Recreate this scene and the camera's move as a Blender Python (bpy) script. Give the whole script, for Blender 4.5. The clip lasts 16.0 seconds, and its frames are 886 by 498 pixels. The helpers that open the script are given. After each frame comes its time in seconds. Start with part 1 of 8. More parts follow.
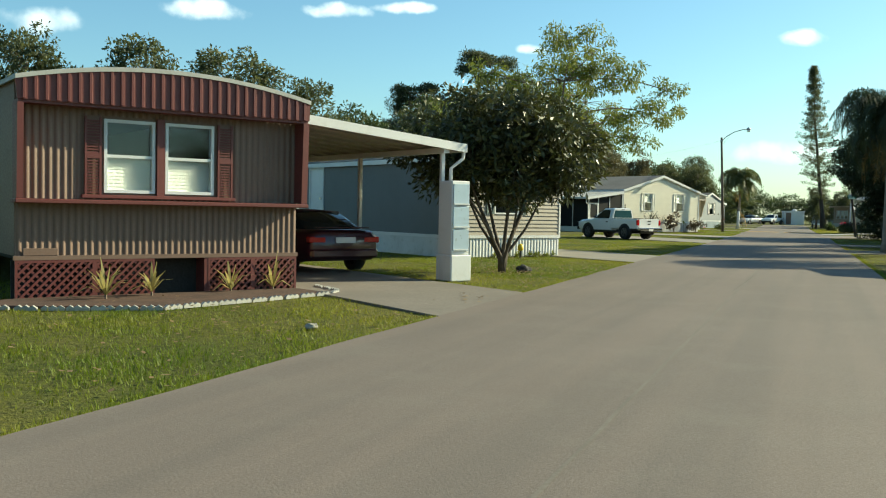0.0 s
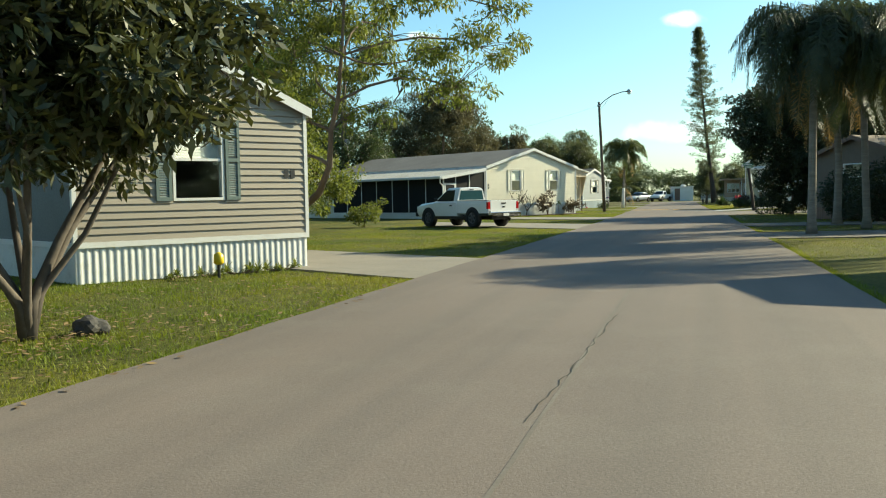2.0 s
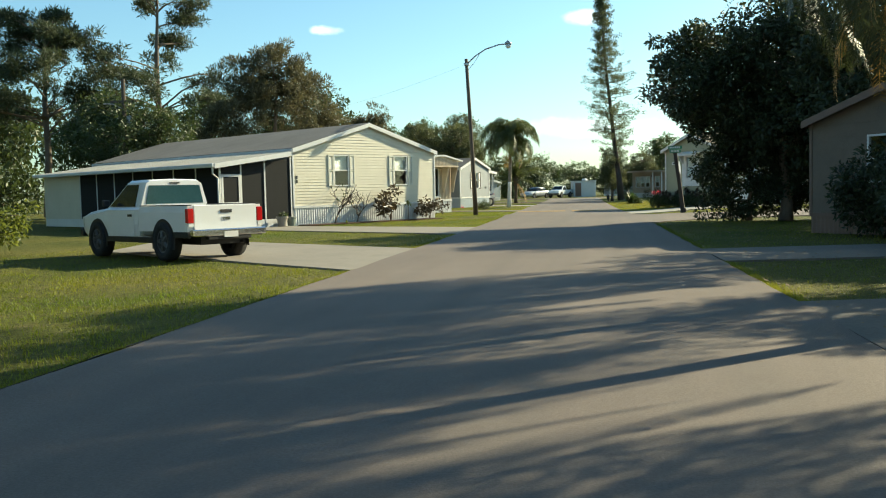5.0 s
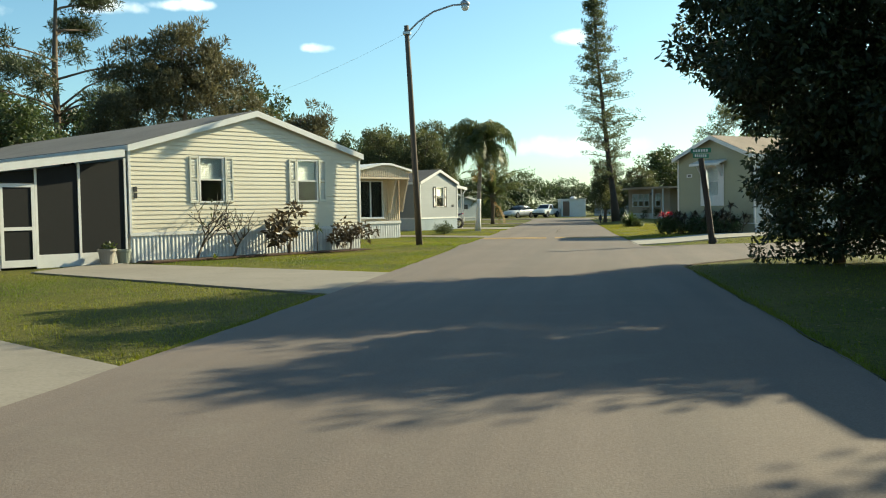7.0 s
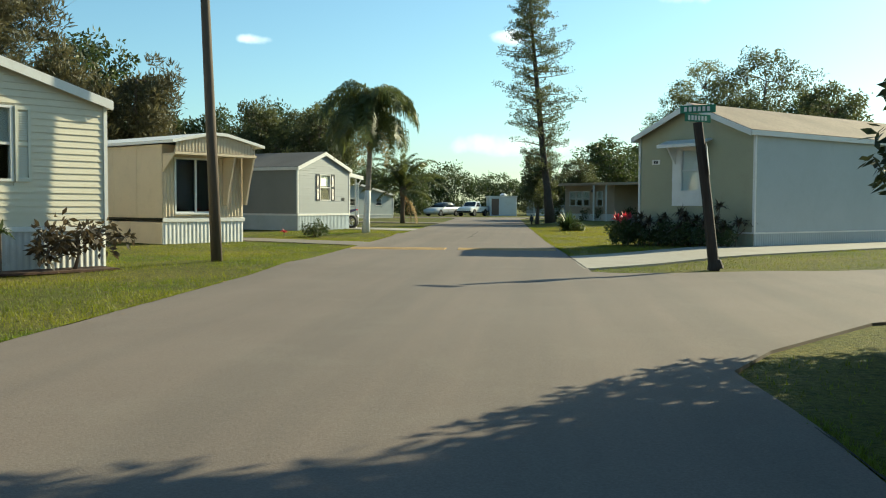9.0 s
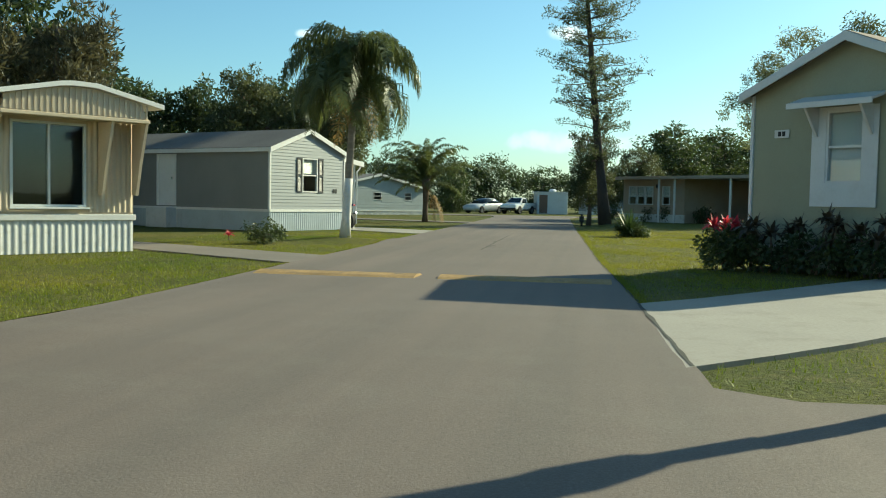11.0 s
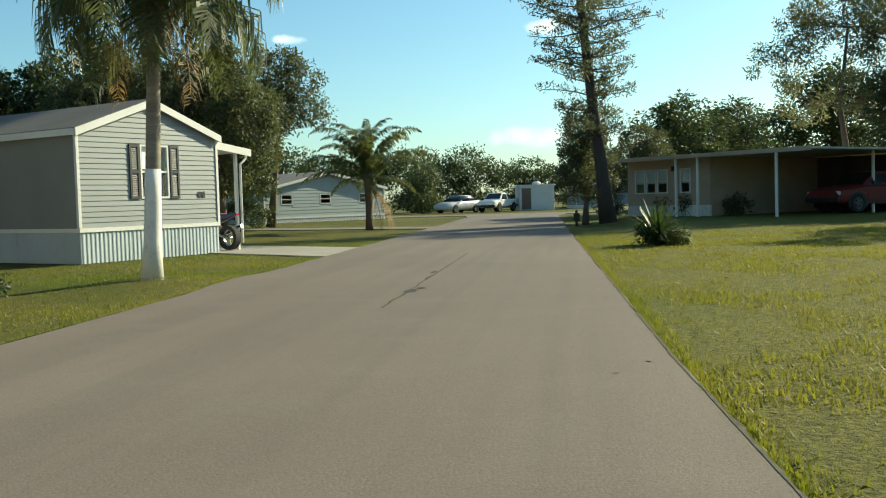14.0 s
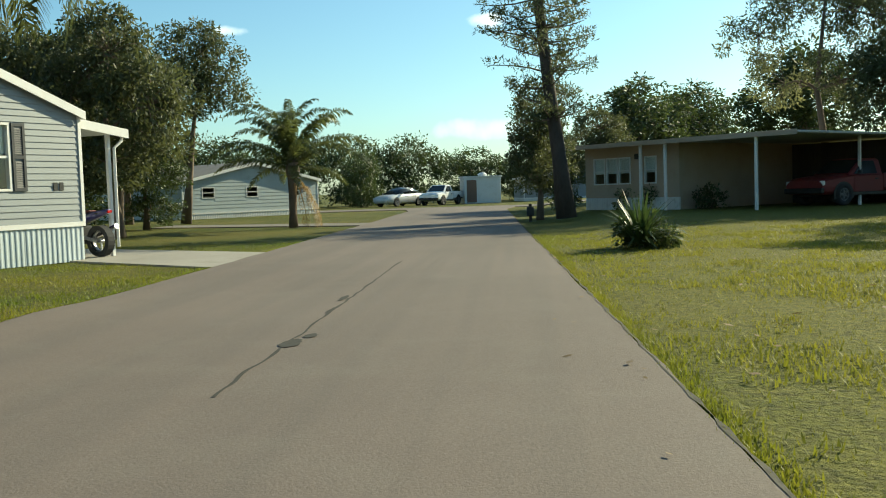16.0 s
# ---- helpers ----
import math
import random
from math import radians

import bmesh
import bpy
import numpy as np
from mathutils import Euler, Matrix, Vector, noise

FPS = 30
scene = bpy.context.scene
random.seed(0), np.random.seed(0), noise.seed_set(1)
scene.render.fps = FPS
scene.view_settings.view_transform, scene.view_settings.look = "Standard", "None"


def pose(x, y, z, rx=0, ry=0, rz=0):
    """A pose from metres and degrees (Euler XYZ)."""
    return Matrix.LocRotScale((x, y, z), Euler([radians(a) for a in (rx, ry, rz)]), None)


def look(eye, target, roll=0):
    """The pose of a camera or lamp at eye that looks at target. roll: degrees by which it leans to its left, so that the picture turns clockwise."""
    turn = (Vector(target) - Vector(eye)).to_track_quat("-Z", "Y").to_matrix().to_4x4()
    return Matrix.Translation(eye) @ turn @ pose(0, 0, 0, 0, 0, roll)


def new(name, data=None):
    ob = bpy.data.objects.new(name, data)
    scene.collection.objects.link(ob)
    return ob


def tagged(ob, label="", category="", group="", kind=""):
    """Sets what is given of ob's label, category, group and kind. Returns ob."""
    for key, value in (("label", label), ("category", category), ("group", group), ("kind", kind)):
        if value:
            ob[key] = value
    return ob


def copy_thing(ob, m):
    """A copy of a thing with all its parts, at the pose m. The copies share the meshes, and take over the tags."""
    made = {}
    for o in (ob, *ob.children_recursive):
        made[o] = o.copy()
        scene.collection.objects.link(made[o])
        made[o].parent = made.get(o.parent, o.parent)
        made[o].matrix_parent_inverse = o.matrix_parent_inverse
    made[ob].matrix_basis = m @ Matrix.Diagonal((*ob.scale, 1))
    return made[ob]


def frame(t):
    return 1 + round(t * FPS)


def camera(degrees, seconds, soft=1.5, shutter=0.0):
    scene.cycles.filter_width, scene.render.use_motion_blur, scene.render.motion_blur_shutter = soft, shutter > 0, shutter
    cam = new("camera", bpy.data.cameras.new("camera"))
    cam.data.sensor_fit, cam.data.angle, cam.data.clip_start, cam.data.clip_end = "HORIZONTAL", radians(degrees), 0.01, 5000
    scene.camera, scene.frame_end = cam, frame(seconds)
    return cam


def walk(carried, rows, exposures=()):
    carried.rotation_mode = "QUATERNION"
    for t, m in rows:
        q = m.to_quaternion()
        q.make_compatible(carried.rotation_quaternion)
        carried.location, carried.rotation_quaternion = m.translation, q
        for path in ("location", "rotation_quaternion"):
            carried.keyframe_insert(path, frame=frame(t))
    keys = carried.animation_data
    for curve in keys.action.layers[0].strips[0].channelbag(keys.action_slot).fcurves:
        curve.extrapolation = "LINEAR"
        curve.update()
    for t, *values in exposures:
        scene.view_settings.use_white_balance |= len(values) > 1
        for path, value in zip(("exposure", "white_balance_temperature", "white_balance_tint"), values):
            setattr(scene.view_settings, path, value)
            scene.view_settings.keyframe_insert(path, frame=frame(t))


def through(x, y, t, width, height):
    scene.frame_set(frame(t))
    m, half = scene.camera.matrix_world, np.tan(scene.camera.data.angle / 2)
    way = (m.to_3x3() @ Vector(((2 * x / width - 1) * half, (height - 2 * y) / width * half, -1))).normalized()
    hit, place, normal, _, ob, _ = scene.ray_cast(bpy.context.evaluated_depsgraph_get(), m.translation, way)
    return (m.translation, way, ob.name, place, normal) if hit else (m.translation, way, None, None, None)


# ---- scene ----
cam = camera(50.7, 16.0, soft=1.1)
PATH = [
    (0, (0.087, -0.095, 1.351), (-0.666, 1.756, 1.267), 1.1),
    (0.5, (-0.057, 2.798, 1.326), (-0.787, 4.658, 1.237), 0.4),
    (1, (-0.207, 6.272, 1.249), (-0.882, 8.152, 1.155), -0.9),
    (1.5, (-0.297, 9.541, 1.289), (-0.905, 11.443, 1.178), -0.6),
    (1.6, (-0.317, 10.09, 1.284), (-0.909, 11.997, 1.163), -1.1),
    (2, (-0.408, 12.223, 1.221), (-0.958, 14.143, 1.111), -1.1),
    (2.5, (-0.529, 15.375, 1.214), (-1.043, 17.305, 1.109), -1.3),
    (3, (-0.747, 18.771, 1.223), (-1.249, 20.704, 1.116), -1.0),
    (3.5, (-0.845, 22.205, 1.265), (-1.338, 24.14, 1.153), -1.0),
    (4, (-0.936, 25.025, 1.214), (-1.38, 26.972, 1.097), -1.2),
    (4.2, (-0.878, 26.232, 1.227), (-1.29, 28.185, 1.104), -1.5),
    (6.3, (-1.072, 39.35, 1.238), (-1.402, 41.319, 1.126), -1.1),
    (6.5, (-1.089, 40.62, 1.246), (-1.42, 42.59, 1.145), -1.1),
    (7, (-1.212, 43.803, 1.26), (-1.543, 45.773, 1.174), -1.0),
    (7.5, (-1.271, 47.17, 1.243), (-1.585, 49.143, 1.141), -0.9),
    (8, (-1.381, 50.742, 1.18), (-1.614, 52.726, 1.079), -0.4),
    (8.2, (-1.303, 51.97, 1.17), (-1.508, 53.958, 1.076), -0.2),
    (10.3, (-0.857, 63.387, 1.2), (-1.083, 65.372, 1.104), 1.5),
    (10.5, (-0.833, 64.441, 1.198), (-1.092, 66.421, 1.1), 1.4),
    (11, (-0.798, 67.017, 1.174), (-1.104, 68.99, 1.07), 1.1),
    (11.5, (-0.852, 69.503, 1.145), (-1.147, 71.478, 1.031), 0.4),
    (12, (-0.915, 71.715, 1.138), (-1.175, 73.694, 1.012), -0.3),
    (12.5, (-0.968, 73.809, 1.163), (-1.194, 75.791, 1.025), -1.2),
    (13, (-1.062, 75.77, 1.155), (-1.273, 77.754, 1.017), -1.5),
    (13.5, (-1.13, 77.523, 1.15), (-1.367, 79.505, 1.027), -1.4),
    (14, (-1.243, 79.164, 1.159), (-1.522, 81.142, 1.053), -1.6),
    (14.5, (-1.371, 80.705, 1.181), (-1.672, 82.68, 1.077), -1.9),
    (15, (-1.473, 81.843, 1.145), (-1.755, 83.819, 1.025), -2.1),
    (15.5, (-1.586, 82.956, 1.125), (-1.815, 84.939, 1.001), -2.1),
    (16, (-1.561, 83.796, 1.136), (-1.723, 85.786, 1.011), -1.8),
]
walk(cam, [(t, look(eye, target, roll)) for t, eye, target, roll in PATH],
     exposures=[(0.0, 0.95, 6250, -9), (2.5, 1.10, 6300, -6), (4.0, 1.15, 6450, -5), (7.5, 0.99, 6450, -5), (8.2, 0.98, 6500, -4), (10.5, 0.73, 5950, -13), (12.5, 0.89, 6350, -8), (14.0, 0.84, 6350, -8), (16.0, 0.84, 6300, -8)])

# ---- world, sun, exposure ----
SUN_AZ, SUN_EL = 47.0, 26.5     # degrees clockwise from +y, and above the horizon
world = bpy.data.worlds.new("world")
scene.world = world
world.use_nodes = True
wn, wl = world.node_tree.nodes, world.node_tree.links
wn.clear()
w_out = wn.new("ShaderNodeOutputWorld")
w_bg = wn.new("ShaderNodeBackground")
w_sky = wn.new("ShaderNodeTexSky")
w_sky.sky_type = "NISHITA"
w_sky.sun_disc = False
w_sky.sun_elevation, w_sky.sun_rotation = radians(SUN_EL), radians(SUN_AZ)
w_sky.air_density, w_sky.dust_density, w_sky.ozone_density = 1.0, 0.8, 1.8
w_bg.inputs[1].default_value = 0.083
wl.new(w_bg.outputs[0], w_out.inputs[0])


def cloud_sky():
    """Small wisps of cloud: soft ellipses on the dome, torn by noise."""
    geo = wn.new("ShaderNodeTexCoord")
    tear = wn.new("ShaderNodeTexNoise")
    tear.inputs["Scale"].default_value, tear.inputs["Detail"].default_value = 26.0, 6.0
    wl.new(geo.outputs["Generated"], tear.inputs["Vector"])
    last = None
    for az, el, wide, high, strength in CLOUDS:
        a, e = radians(az), radians(el)
        c = Vector((math.sin(a) * math.cos(e), math.cos(a) * math.cos(e), math.sin(e)))
        right = Vector((math.cos(a), -math.sin(a), 0))
        up = right.cross(c)
        offs = wn.new("ShaderNodeVectorMath")
        offs.operation = "SUBTRACT"
        wl.new(geo.outputs["Generated"], offs.inputs[0])
        offs.inputs[1].default_value = c
        terms = []
        for axis, size in ((right, radians(wide)), (up, radians(high)), (c, radians(60))):
            dot = wn.new("ShaderNodeVectorMath")
            dot.operation = "DOT_PRODUCT"
            wl.new(offs.outputs[0], dot.inputs[0])
            dot.inputs[1].default_value = axis / size
            sq = wn.new("ShaderNodeMath")
            sq.operation = "MULTIPLY"
            wl.new(dot.outputs["Value"], sq.inputs[0]), wl.new(dot.outputs["Value"], sq.inputs[1])
            terms.append(sq.outputs[0])
        add = wn.new("ShaderNodeMath")
        wl.new(terms[0], add.inputs[0]), wl.new(terms[1], add.inputs[1])
        add2 = wn.new("ShaderNodeMath")
        wl.new(add.outputs[0], add2.inputs[0]), wl.new(terms[2], add2.inputs[1])
        torn = wn.new("ShaderNodeMath")
        torn.operation = "MULTIPLY_ADD"
        wl.new(tear.outputs["Fac"], torn.inputs[0])
        torn.inputs[1].default_value = 3.4
        wl.new(add2.outputs[0], torn.inputs[2])
        ramp = wn.new("ShaderNodeMapRange")
        ramp.interpolation_type = "SMOOTHSTEP"
        ramp.inputs[1].default_value, ramp.inputs[2].default_value = 2.75, 1.35
        ramp.inputs[3].default_value, ramp.inputs[4].default_value = 0.0, strength
        wl.new(torn.outputs[0], ramp.inputs[0])
        if last is None:
            last = ramp.outputs[0]
        else:
            top = wn.new("ShaderNodeMath")
            top.operation = "MAXIMUM"
            wl.new(last, top.inputs[0]), wl.new(ramp.outputs[0], top.inputs[1])
            last = top.outputs[0]
    mix = wn.new("ShaderNodeMix")
    mix.data_type = "RGBA"
    wl.new(last, mix.inputs[0])
    clear = wn.new("ShaderNodeMix")     # a cool, clean winter sky
    clear.data_type, clear.blend_type = "RGBA", "MULTIPLY"
    clear.inputs[0].default_value = 1.0
    wl.new(w_sky.outputs[0], clear.inputs[6])
    clear.inputs[7].default_value = (0.85, 1.02, 1.06, 1)
    wl.new(clear.outputs[2], mix.inputs[6])
    mix.inputs[7].default_value = (10.0, 10.0, 10.1, 1)
    wl.new(mix.outputs[2], w_bg.inputs[0])


# azimuth, elevation, half width, half height in degrees, strength
CLOUDS = [(-36.5, 11.3, 2.6, 0.7, 1.0), (-29.0, 11.7, 2.4, 0.5, 1.0), (-25.0, 12.0, 1.9, 0.4, 1.0),
          (-1.2, 10.0, 1.6, 0.55, 1.0), (-17.0, 9.7, 1.2, 0.35, 0.9), (-46.0, 10.0, 3.0, 0.9, 0.7), (9.0, 12.2, 1.8, 0.6, 0.8),
          (-1.5, 3.6, 5.5, 0.7, 0.5)]
cloud_sky()

sun_data = bpy.data.lights.new("sun", "SUN")
sun_data.energy, sun_data.angle, sun_data.color = 5.0, radians(0.55), (1.0, 0.84, 0.60)
sun = new("sun", sun_data)
SUN_DIR = Vector((math.sin(radians(SUN_AZ)) * math.cos(radians(SUN_EL)), math.cos(radians(SUN_AZ)) * math.cos(radians(SUN_EL)), math.sin(radians(SUN_EL))))
sun.matrix_world = look(SUN_DIR * 60, (0, 0, 0))

# ---- materials ----
def nodes_of(name):
    m = bpy.data.materials.new(name)
    m.use_nodes = True
    nt = m.node_tree
    return m, nt.nodes, nt.links, nt.nodes["Principled BSDF"]


def noise_of(n, l, scale, detail=4.0, vec=None, rough=0.55):
    t = n.new("ShaderNodeTexNoise")
    t.inputs["Scale"].default_value, t.inputs["Detail"].default_value, t.inputs["Roughness"].default_value = scale, detail, rough
    if vec is not None:
        l.new(vec, t.inputs["Vector"])
    return t.outputs["Fac"]


def ramp_of(n, l, fac, lo, hi, a=0.0, b=1.0):
    r = n.new("ShaderNodeMapRange")
    r.inputs[1].default_value, r.inputs[2].default_value, r.inputs[3].default_value, r.inputs[4].default_value = lo, hi, a, b
    l.new(fac, r.inputs[0])
    return r.outputs[0]


def mix_of(n, l, fac, a, b, blend="MIX"):
    m = n.new("ShaderNodeMix")
    m.data_type, m.blend_type = "RGBA", blend
    if isinstance(fac, float):
        m.inputs[0].default_value = fac
    else:
        l.new(fac, m.inputs[0])
    for i, c in ((6, a), (7, b)):
        if isinstance(c, tuple):
            m.inputs[i].default_value = (*c, 1)
        else:
            l.new(c, m.inputs[i])
    return m.outputs[2]


def bump_of(n, l, p, height, strength, distance=0.02):
    b = n.new("ShaderNodeBump")
    b.inputs["Strength"].default_value, b.inputs["Distance"].default_value = strength, distance
    l.new(height, b.inputs["Height"])
    l.new(b.outputs[0], p.inputs["Normal"])


def scaled(c, k):
    return tuple(min(1.0, x * k) for x in c)


def surface(name, colour, rough=0.6, metal=0.0, vary=0.18, big=0.7, fine=35.0, bump=0.25, dirt=None, dirt_amount=0.35, piece=0.0, coat=0.0, stretch=None):
    """A painted, weathered or bare surface: broad and fine variation, patches of dirt, fine relief."""
    m, n, l, p = nodes_of(name)
    pos = n.new("ShaderNodeNewGeometry").outputs["Position"]
    if stretch:
        mp = n.new("ShaderNodeMapping")
        mp.inputs["Scale"].default_value = stretch
        l.new(pos, mp.inputs[0])
        pos = mp.outputs[0]
    broad, grain = noise_of(n, l, big, 5.0, pos), noise_of(n, l, fine, 4.0, pos)
    col = mix_of(n, l, ramp_of(n, l, broad, 0.3, 0.7), scaled(colour, 1 - vary), scaled(colour, 1 + vary))
    col = mix_of(n, l, ramp_of(n, l, grain, 0.35, 0.7, 0.0, 0.5), col, scaled(colour, 1 - 1.4 * vary))
    if dirt:
        d = noise_of(n, l, big * 3.1, 7.0, pos, 0.7)
        col = mix_of(n, l, ramp_of(n, l, d, 0.52, 0.72, 0.0, dirt_amount), col, dirt)
    if piece:
        oi = n.new("ShaderNodeObjectInfo")
        col = mix_of(n, l, ramp_of(n, l, oi.outputs["Random"], 0, 1, 0.0, piece), col, scaled(colour, 0.55))
    l.new(col, p.inputs["Base Color"])
    l.new(ramp_of(n, l, grain, 0.3, 0.7, max(0.02, rough - 0.1), min(1.0, rough + 0.1)), p.inputs["Roughness"])
    p.inputs["Metallic"].default_value = metal
    p.inputs["Coat Weight"].default_value = coat
    p.inputs["Coat Roughness"].default_value = 0.06
    if bump:
        bump_of(n, l, p, grain, bump, 0.006)
    return m


def leaf_material(name, colour, tip, gloss=0.45, through=0.35):
    """Leaves: each its own tint, light shining through."""
    m, n, l, p = nodes_of(name)
    geo = n.new("ShaderNodeNewGeometry")
    col = mix_of(n, l, ramp_of(n, l, geo.outputs["Random Per Island"], 0, 1), scaled(colour, 0.6), tip)
    patch = noise_of(n, l, 0.9, 3.0, geo.outputs["Position"])
    col = mix_of(n, l, ramp_of(n, l, patch, 0.35, 0.65, 0.0, 0.6), col, colour)
    l.new(col, p.inputs["Base Color"])
    p.inputs["Roughness"].default_value = gloss
    tr = n.new("ShaderNodeBsdfTranslucent")
    l.new(mix_of(n, l, 0.6, col, scaled(tip, 1.8)), tr.inputs[0])
    mx = n.new("ShaderNodeMixShader")
    mx.inputs[0].default_value = through
    out = n["Material Output"]
    l.new(p.outputs[0], mx.inputs[1]), l.new(tr.outputs[0], mx.inputs[2]), l.new(mx.outputs[0], out.inputs[0])
    return m


def glass_material(name, tint=(0.9, 0.95, 0.95)):
    m, n, l, p = nodes_of(name)
    p.inputs["Base Color"].default_value = (*tint, 1)
    p.inputs["Roughness"].default_value = 0.02
    p.inputs["Transmission Weight"].default_value = 1.0
    p.inputs["IOR"].default_value = 1.45
    return m


def dry_yard(n, l, pos):
    """How far a place lies in the parched yard between the sage house and the apricot house."""
    sep = n.new("ShaderNodeSeparateXYZ")
    l.new(pos, sep.inputs[0])
    inside = n.new("ShaderNodeMath")
    inside.operation = "MULTIPLY"
    l.new(ramp_of(n, l, sep.outputs[0], -2.5, 0.5), inside.inputs[0])
    l.new(ramp_of(n, l, sep.outputs[1], 79.0, 87.0, 0.0, 0.78), inside.inputs[1])
    return inside.outputs[0]


def lawn_material():
    m, n, l, p = nodes_of("lawn_soil")
    pos = n.new("ShaderNodeNewGeometry").outputs["Position"]
    a, b, c = noise_of(n, l, 0.22, 5.0, pos), noise_of(n, l, 1.7, 6.0, pos, 0.7), noise_of(n, l, 22.0, 4.0, pos, 0.7)
    col = mix_of(n, l, ramp_of(n, l, a, 0.38, 0.62), (0.100, 0.112, 0.017), (0.190, 0.165, 0.037))
    col = mix_of(n, l, ramp_of(n, l, b, 0.54, 0.68, 0.0, 0.75), col, (0.20, 0.16, 0.065))
    col = mix_of(n, l, ramp_of(n, l, noise_of(n, l, 4.3, 5.0, pos, 0.7), 0.55, 0.68, 0.0, 0.7), col, (0.045, 0.058, 0.011))
    col = mix_of(n, l, dry_yard(n, l, pos), col, (0.205, 0.188, 0.032))
    col = mix_of(n, l, ramp_of(n, l, noise_of(n, l, 9.5, 4.0, pos, 0.75), 0.50, 0.62, 0.0, 0.55), col, (0.055, 0.05, 0.018))
    col = mix_of(n, l, ramp_of(n, l, c, 0.35, 0.65, 0.0, 0.7), col, (0.034, 0.046, 0.010))
    l.new(col, p.inputs["Base Color"])
    p.inputs["Roughness"].default_value = 0.9
    p.inputs["Specular IOR Level"].default_value = 0.15
    bump_of(n, l, p, c, 0.9, 0.05)
    return m


def asphalt_material():
    m, n, l, p = nodes_of("worn_asphalt")
    pos = n.new("ShaderNodeNewGeometry").outputs["Position"]
    a, b, c = noise_of(n, l, 0.16, 4.0, pos), noise_of(n, l, 1.1, 6.0, pos, 0.65), noise_of(n, l, 60.0, 3.0, pos, 0.8)
    mp = n.new("ShaderNodeMapping")
    mp.inputs["Scale"].default_value, mp.inputs["Rotation"].default_value = (1.6, 0.05, 1.0), (0, 0, radians(-1.5))
    l.new(pos, mp.inputs[0])
    lanes = noise_of(n, l, 1.0, 3.0, mp.outputs[0])
    col = mix_of(n, l, ramp_of(n, l, a, 0.35, 0.65), (0.170, 0.134, 0.112), (0.210, 0.167, 0.140))
    col = mix_of(n, l, ramp_of(n, l, lanes, 0.42, 0.62, 0.0, 0.5), col, (0.128, 0.108, 0.094))
    col = mix_of(n, l, ramp_of(n, l, b, 0.5, 0.75, 0.0, 0.45), col, (0.215, 0.186, 0.155))
    col = mix_of(n, l, ramp_of(n, l, c, 0.3, 0.7, 0.0, 0.5), col, (0.088, 0.079, 0.070))
    l.new(col, p.inputs["Base Color"])
    l.new(ramp_of(n, l, c, 0.3, 0.7, 0.75, 0.95), p.inputs["Roughness"])
    p.inputs["Specular IOR Level"].default_value = 0.3
    bump_of(n, l, p, c, 0.35, 0.01)
    return m


def grass_material():
    """Blades: green, yellow and straw in patches of several sizes."""
    m, n, l, p = nodes_of("grass_blade")
    geo = n.new("ShaderNodeNewGeometry")
    pos = geo.outputs["Position"]
    a, b, c = noise_of(n, l, 0.22, 5.0, pos), noise_of(n, l, 1.7, 6.0, pos, 0.7), noise_of(n, l, 4.3, 5.0, pos, 0.7)
    col = mix_of(n, l, ramp_of(n, l, a, 0.38, 0.62), (0.122, 0.182, 0.009), (0.255, 0.255, 0.022))
    col = mix_of(n, l, ramp_of(n, l, b, 0.54, 0.70, 0.0, 0.55), col, (0.29, 0.238, 0.055))
    col = mix_of(n, l, dry_yard(n, l, pos), col, (0.29, 0.262, 0.030))
    col = mix_of(n, l, ramp_of(n, l, c, 0.53, 0.68, 0.0, 0.75), col, (0.046, 0.076, 0.013))
    col = mix_of(n, l, ramp_of(n, l, geo.outputs["Random Per Island"], 0, 1, 0.0, 0.4), col, (0.22, 0.222, 0.028))
    l.new(col, p.inputs["Base Color"])
    p.inputs["Roughness"].default_value = 0.6
    tr = n.new("ShaderNodeBsdfTranslucent")
    l.new(col, tr.inputs[0])
    mx = n.new("ShaderNodeMixShader")
    mx.inputs[0].default_value = 0.5
    l.new(p.outputs[0], mx.inputs[1]), l.new(tr.outputs[0], mx.inputs[2]), l.new(mx.outputs[0], n["Material Output"].inputs[0])
    return m


M_LAWN, M_ROAD = lawn_material(), asphalt_material()
M_CONC = surface("driveway_concrete", (0.30, 0.275, 0.235), 0.9, vary=0.12, big=0.5, fine=30, dirt=(0.17, 0.15, 0.12), dirt_amount=0.5)
M_CONC_WARM = surface("old_driveway_concrete", (0.165, 0.140, 0.116), 0.9, vary=0.15, big=0.6, fine=25, dirt=(0.12, 0.11, 0.09), dirt_amount=0.5)
M_CONC_MID = surface("weathered_driveway_concrete", (0.225, 0.198, 0.162), 0.9, vary=0.14, big=0.5, fine=30, dirt=(0.13, 0.115, 0.09), dirt_amount=0.5)
M_JOINT = surface("dark_joint", (0.03, 0.028, 0.022), 0.95)
M_EDGE = surface("soil_edge", (0.032, 0.027, 0.015), 0.95, vary=0.4, fine=12, bump=0.9)
M_YELLOW = surface("faded_yellow_paint", (0.36, 0.225, 0.08), 0.8, vary=0.3, big=2.0, fine=18, dirt=(0.14, 0.115, 0.09), dirt_amount=0.9)
M_WHITE = surface("white_paint", (0.70, 0.69, 0.665), 0.5, vary=0.05, big=1.2, dirt=(0.5, 0.47, 0.4), dirt_amount=0.3)
M_WHITE_METAL = surface("white_aluminium", (0.66, 0.67, 0.67), 0.35, vary=0.06, big=0.8, dirt=(0.45, 0.42, 0.36), dirt_amount=0.4, bump=0.05)
M_BROWN = surface("brown_siding", (0.175, 0.108, 0.078), 0.55, vary=0.1, big=1.0, dirt=(0.12, 0.08, 0.055), dirt_amount=0.4, bump=0.1)
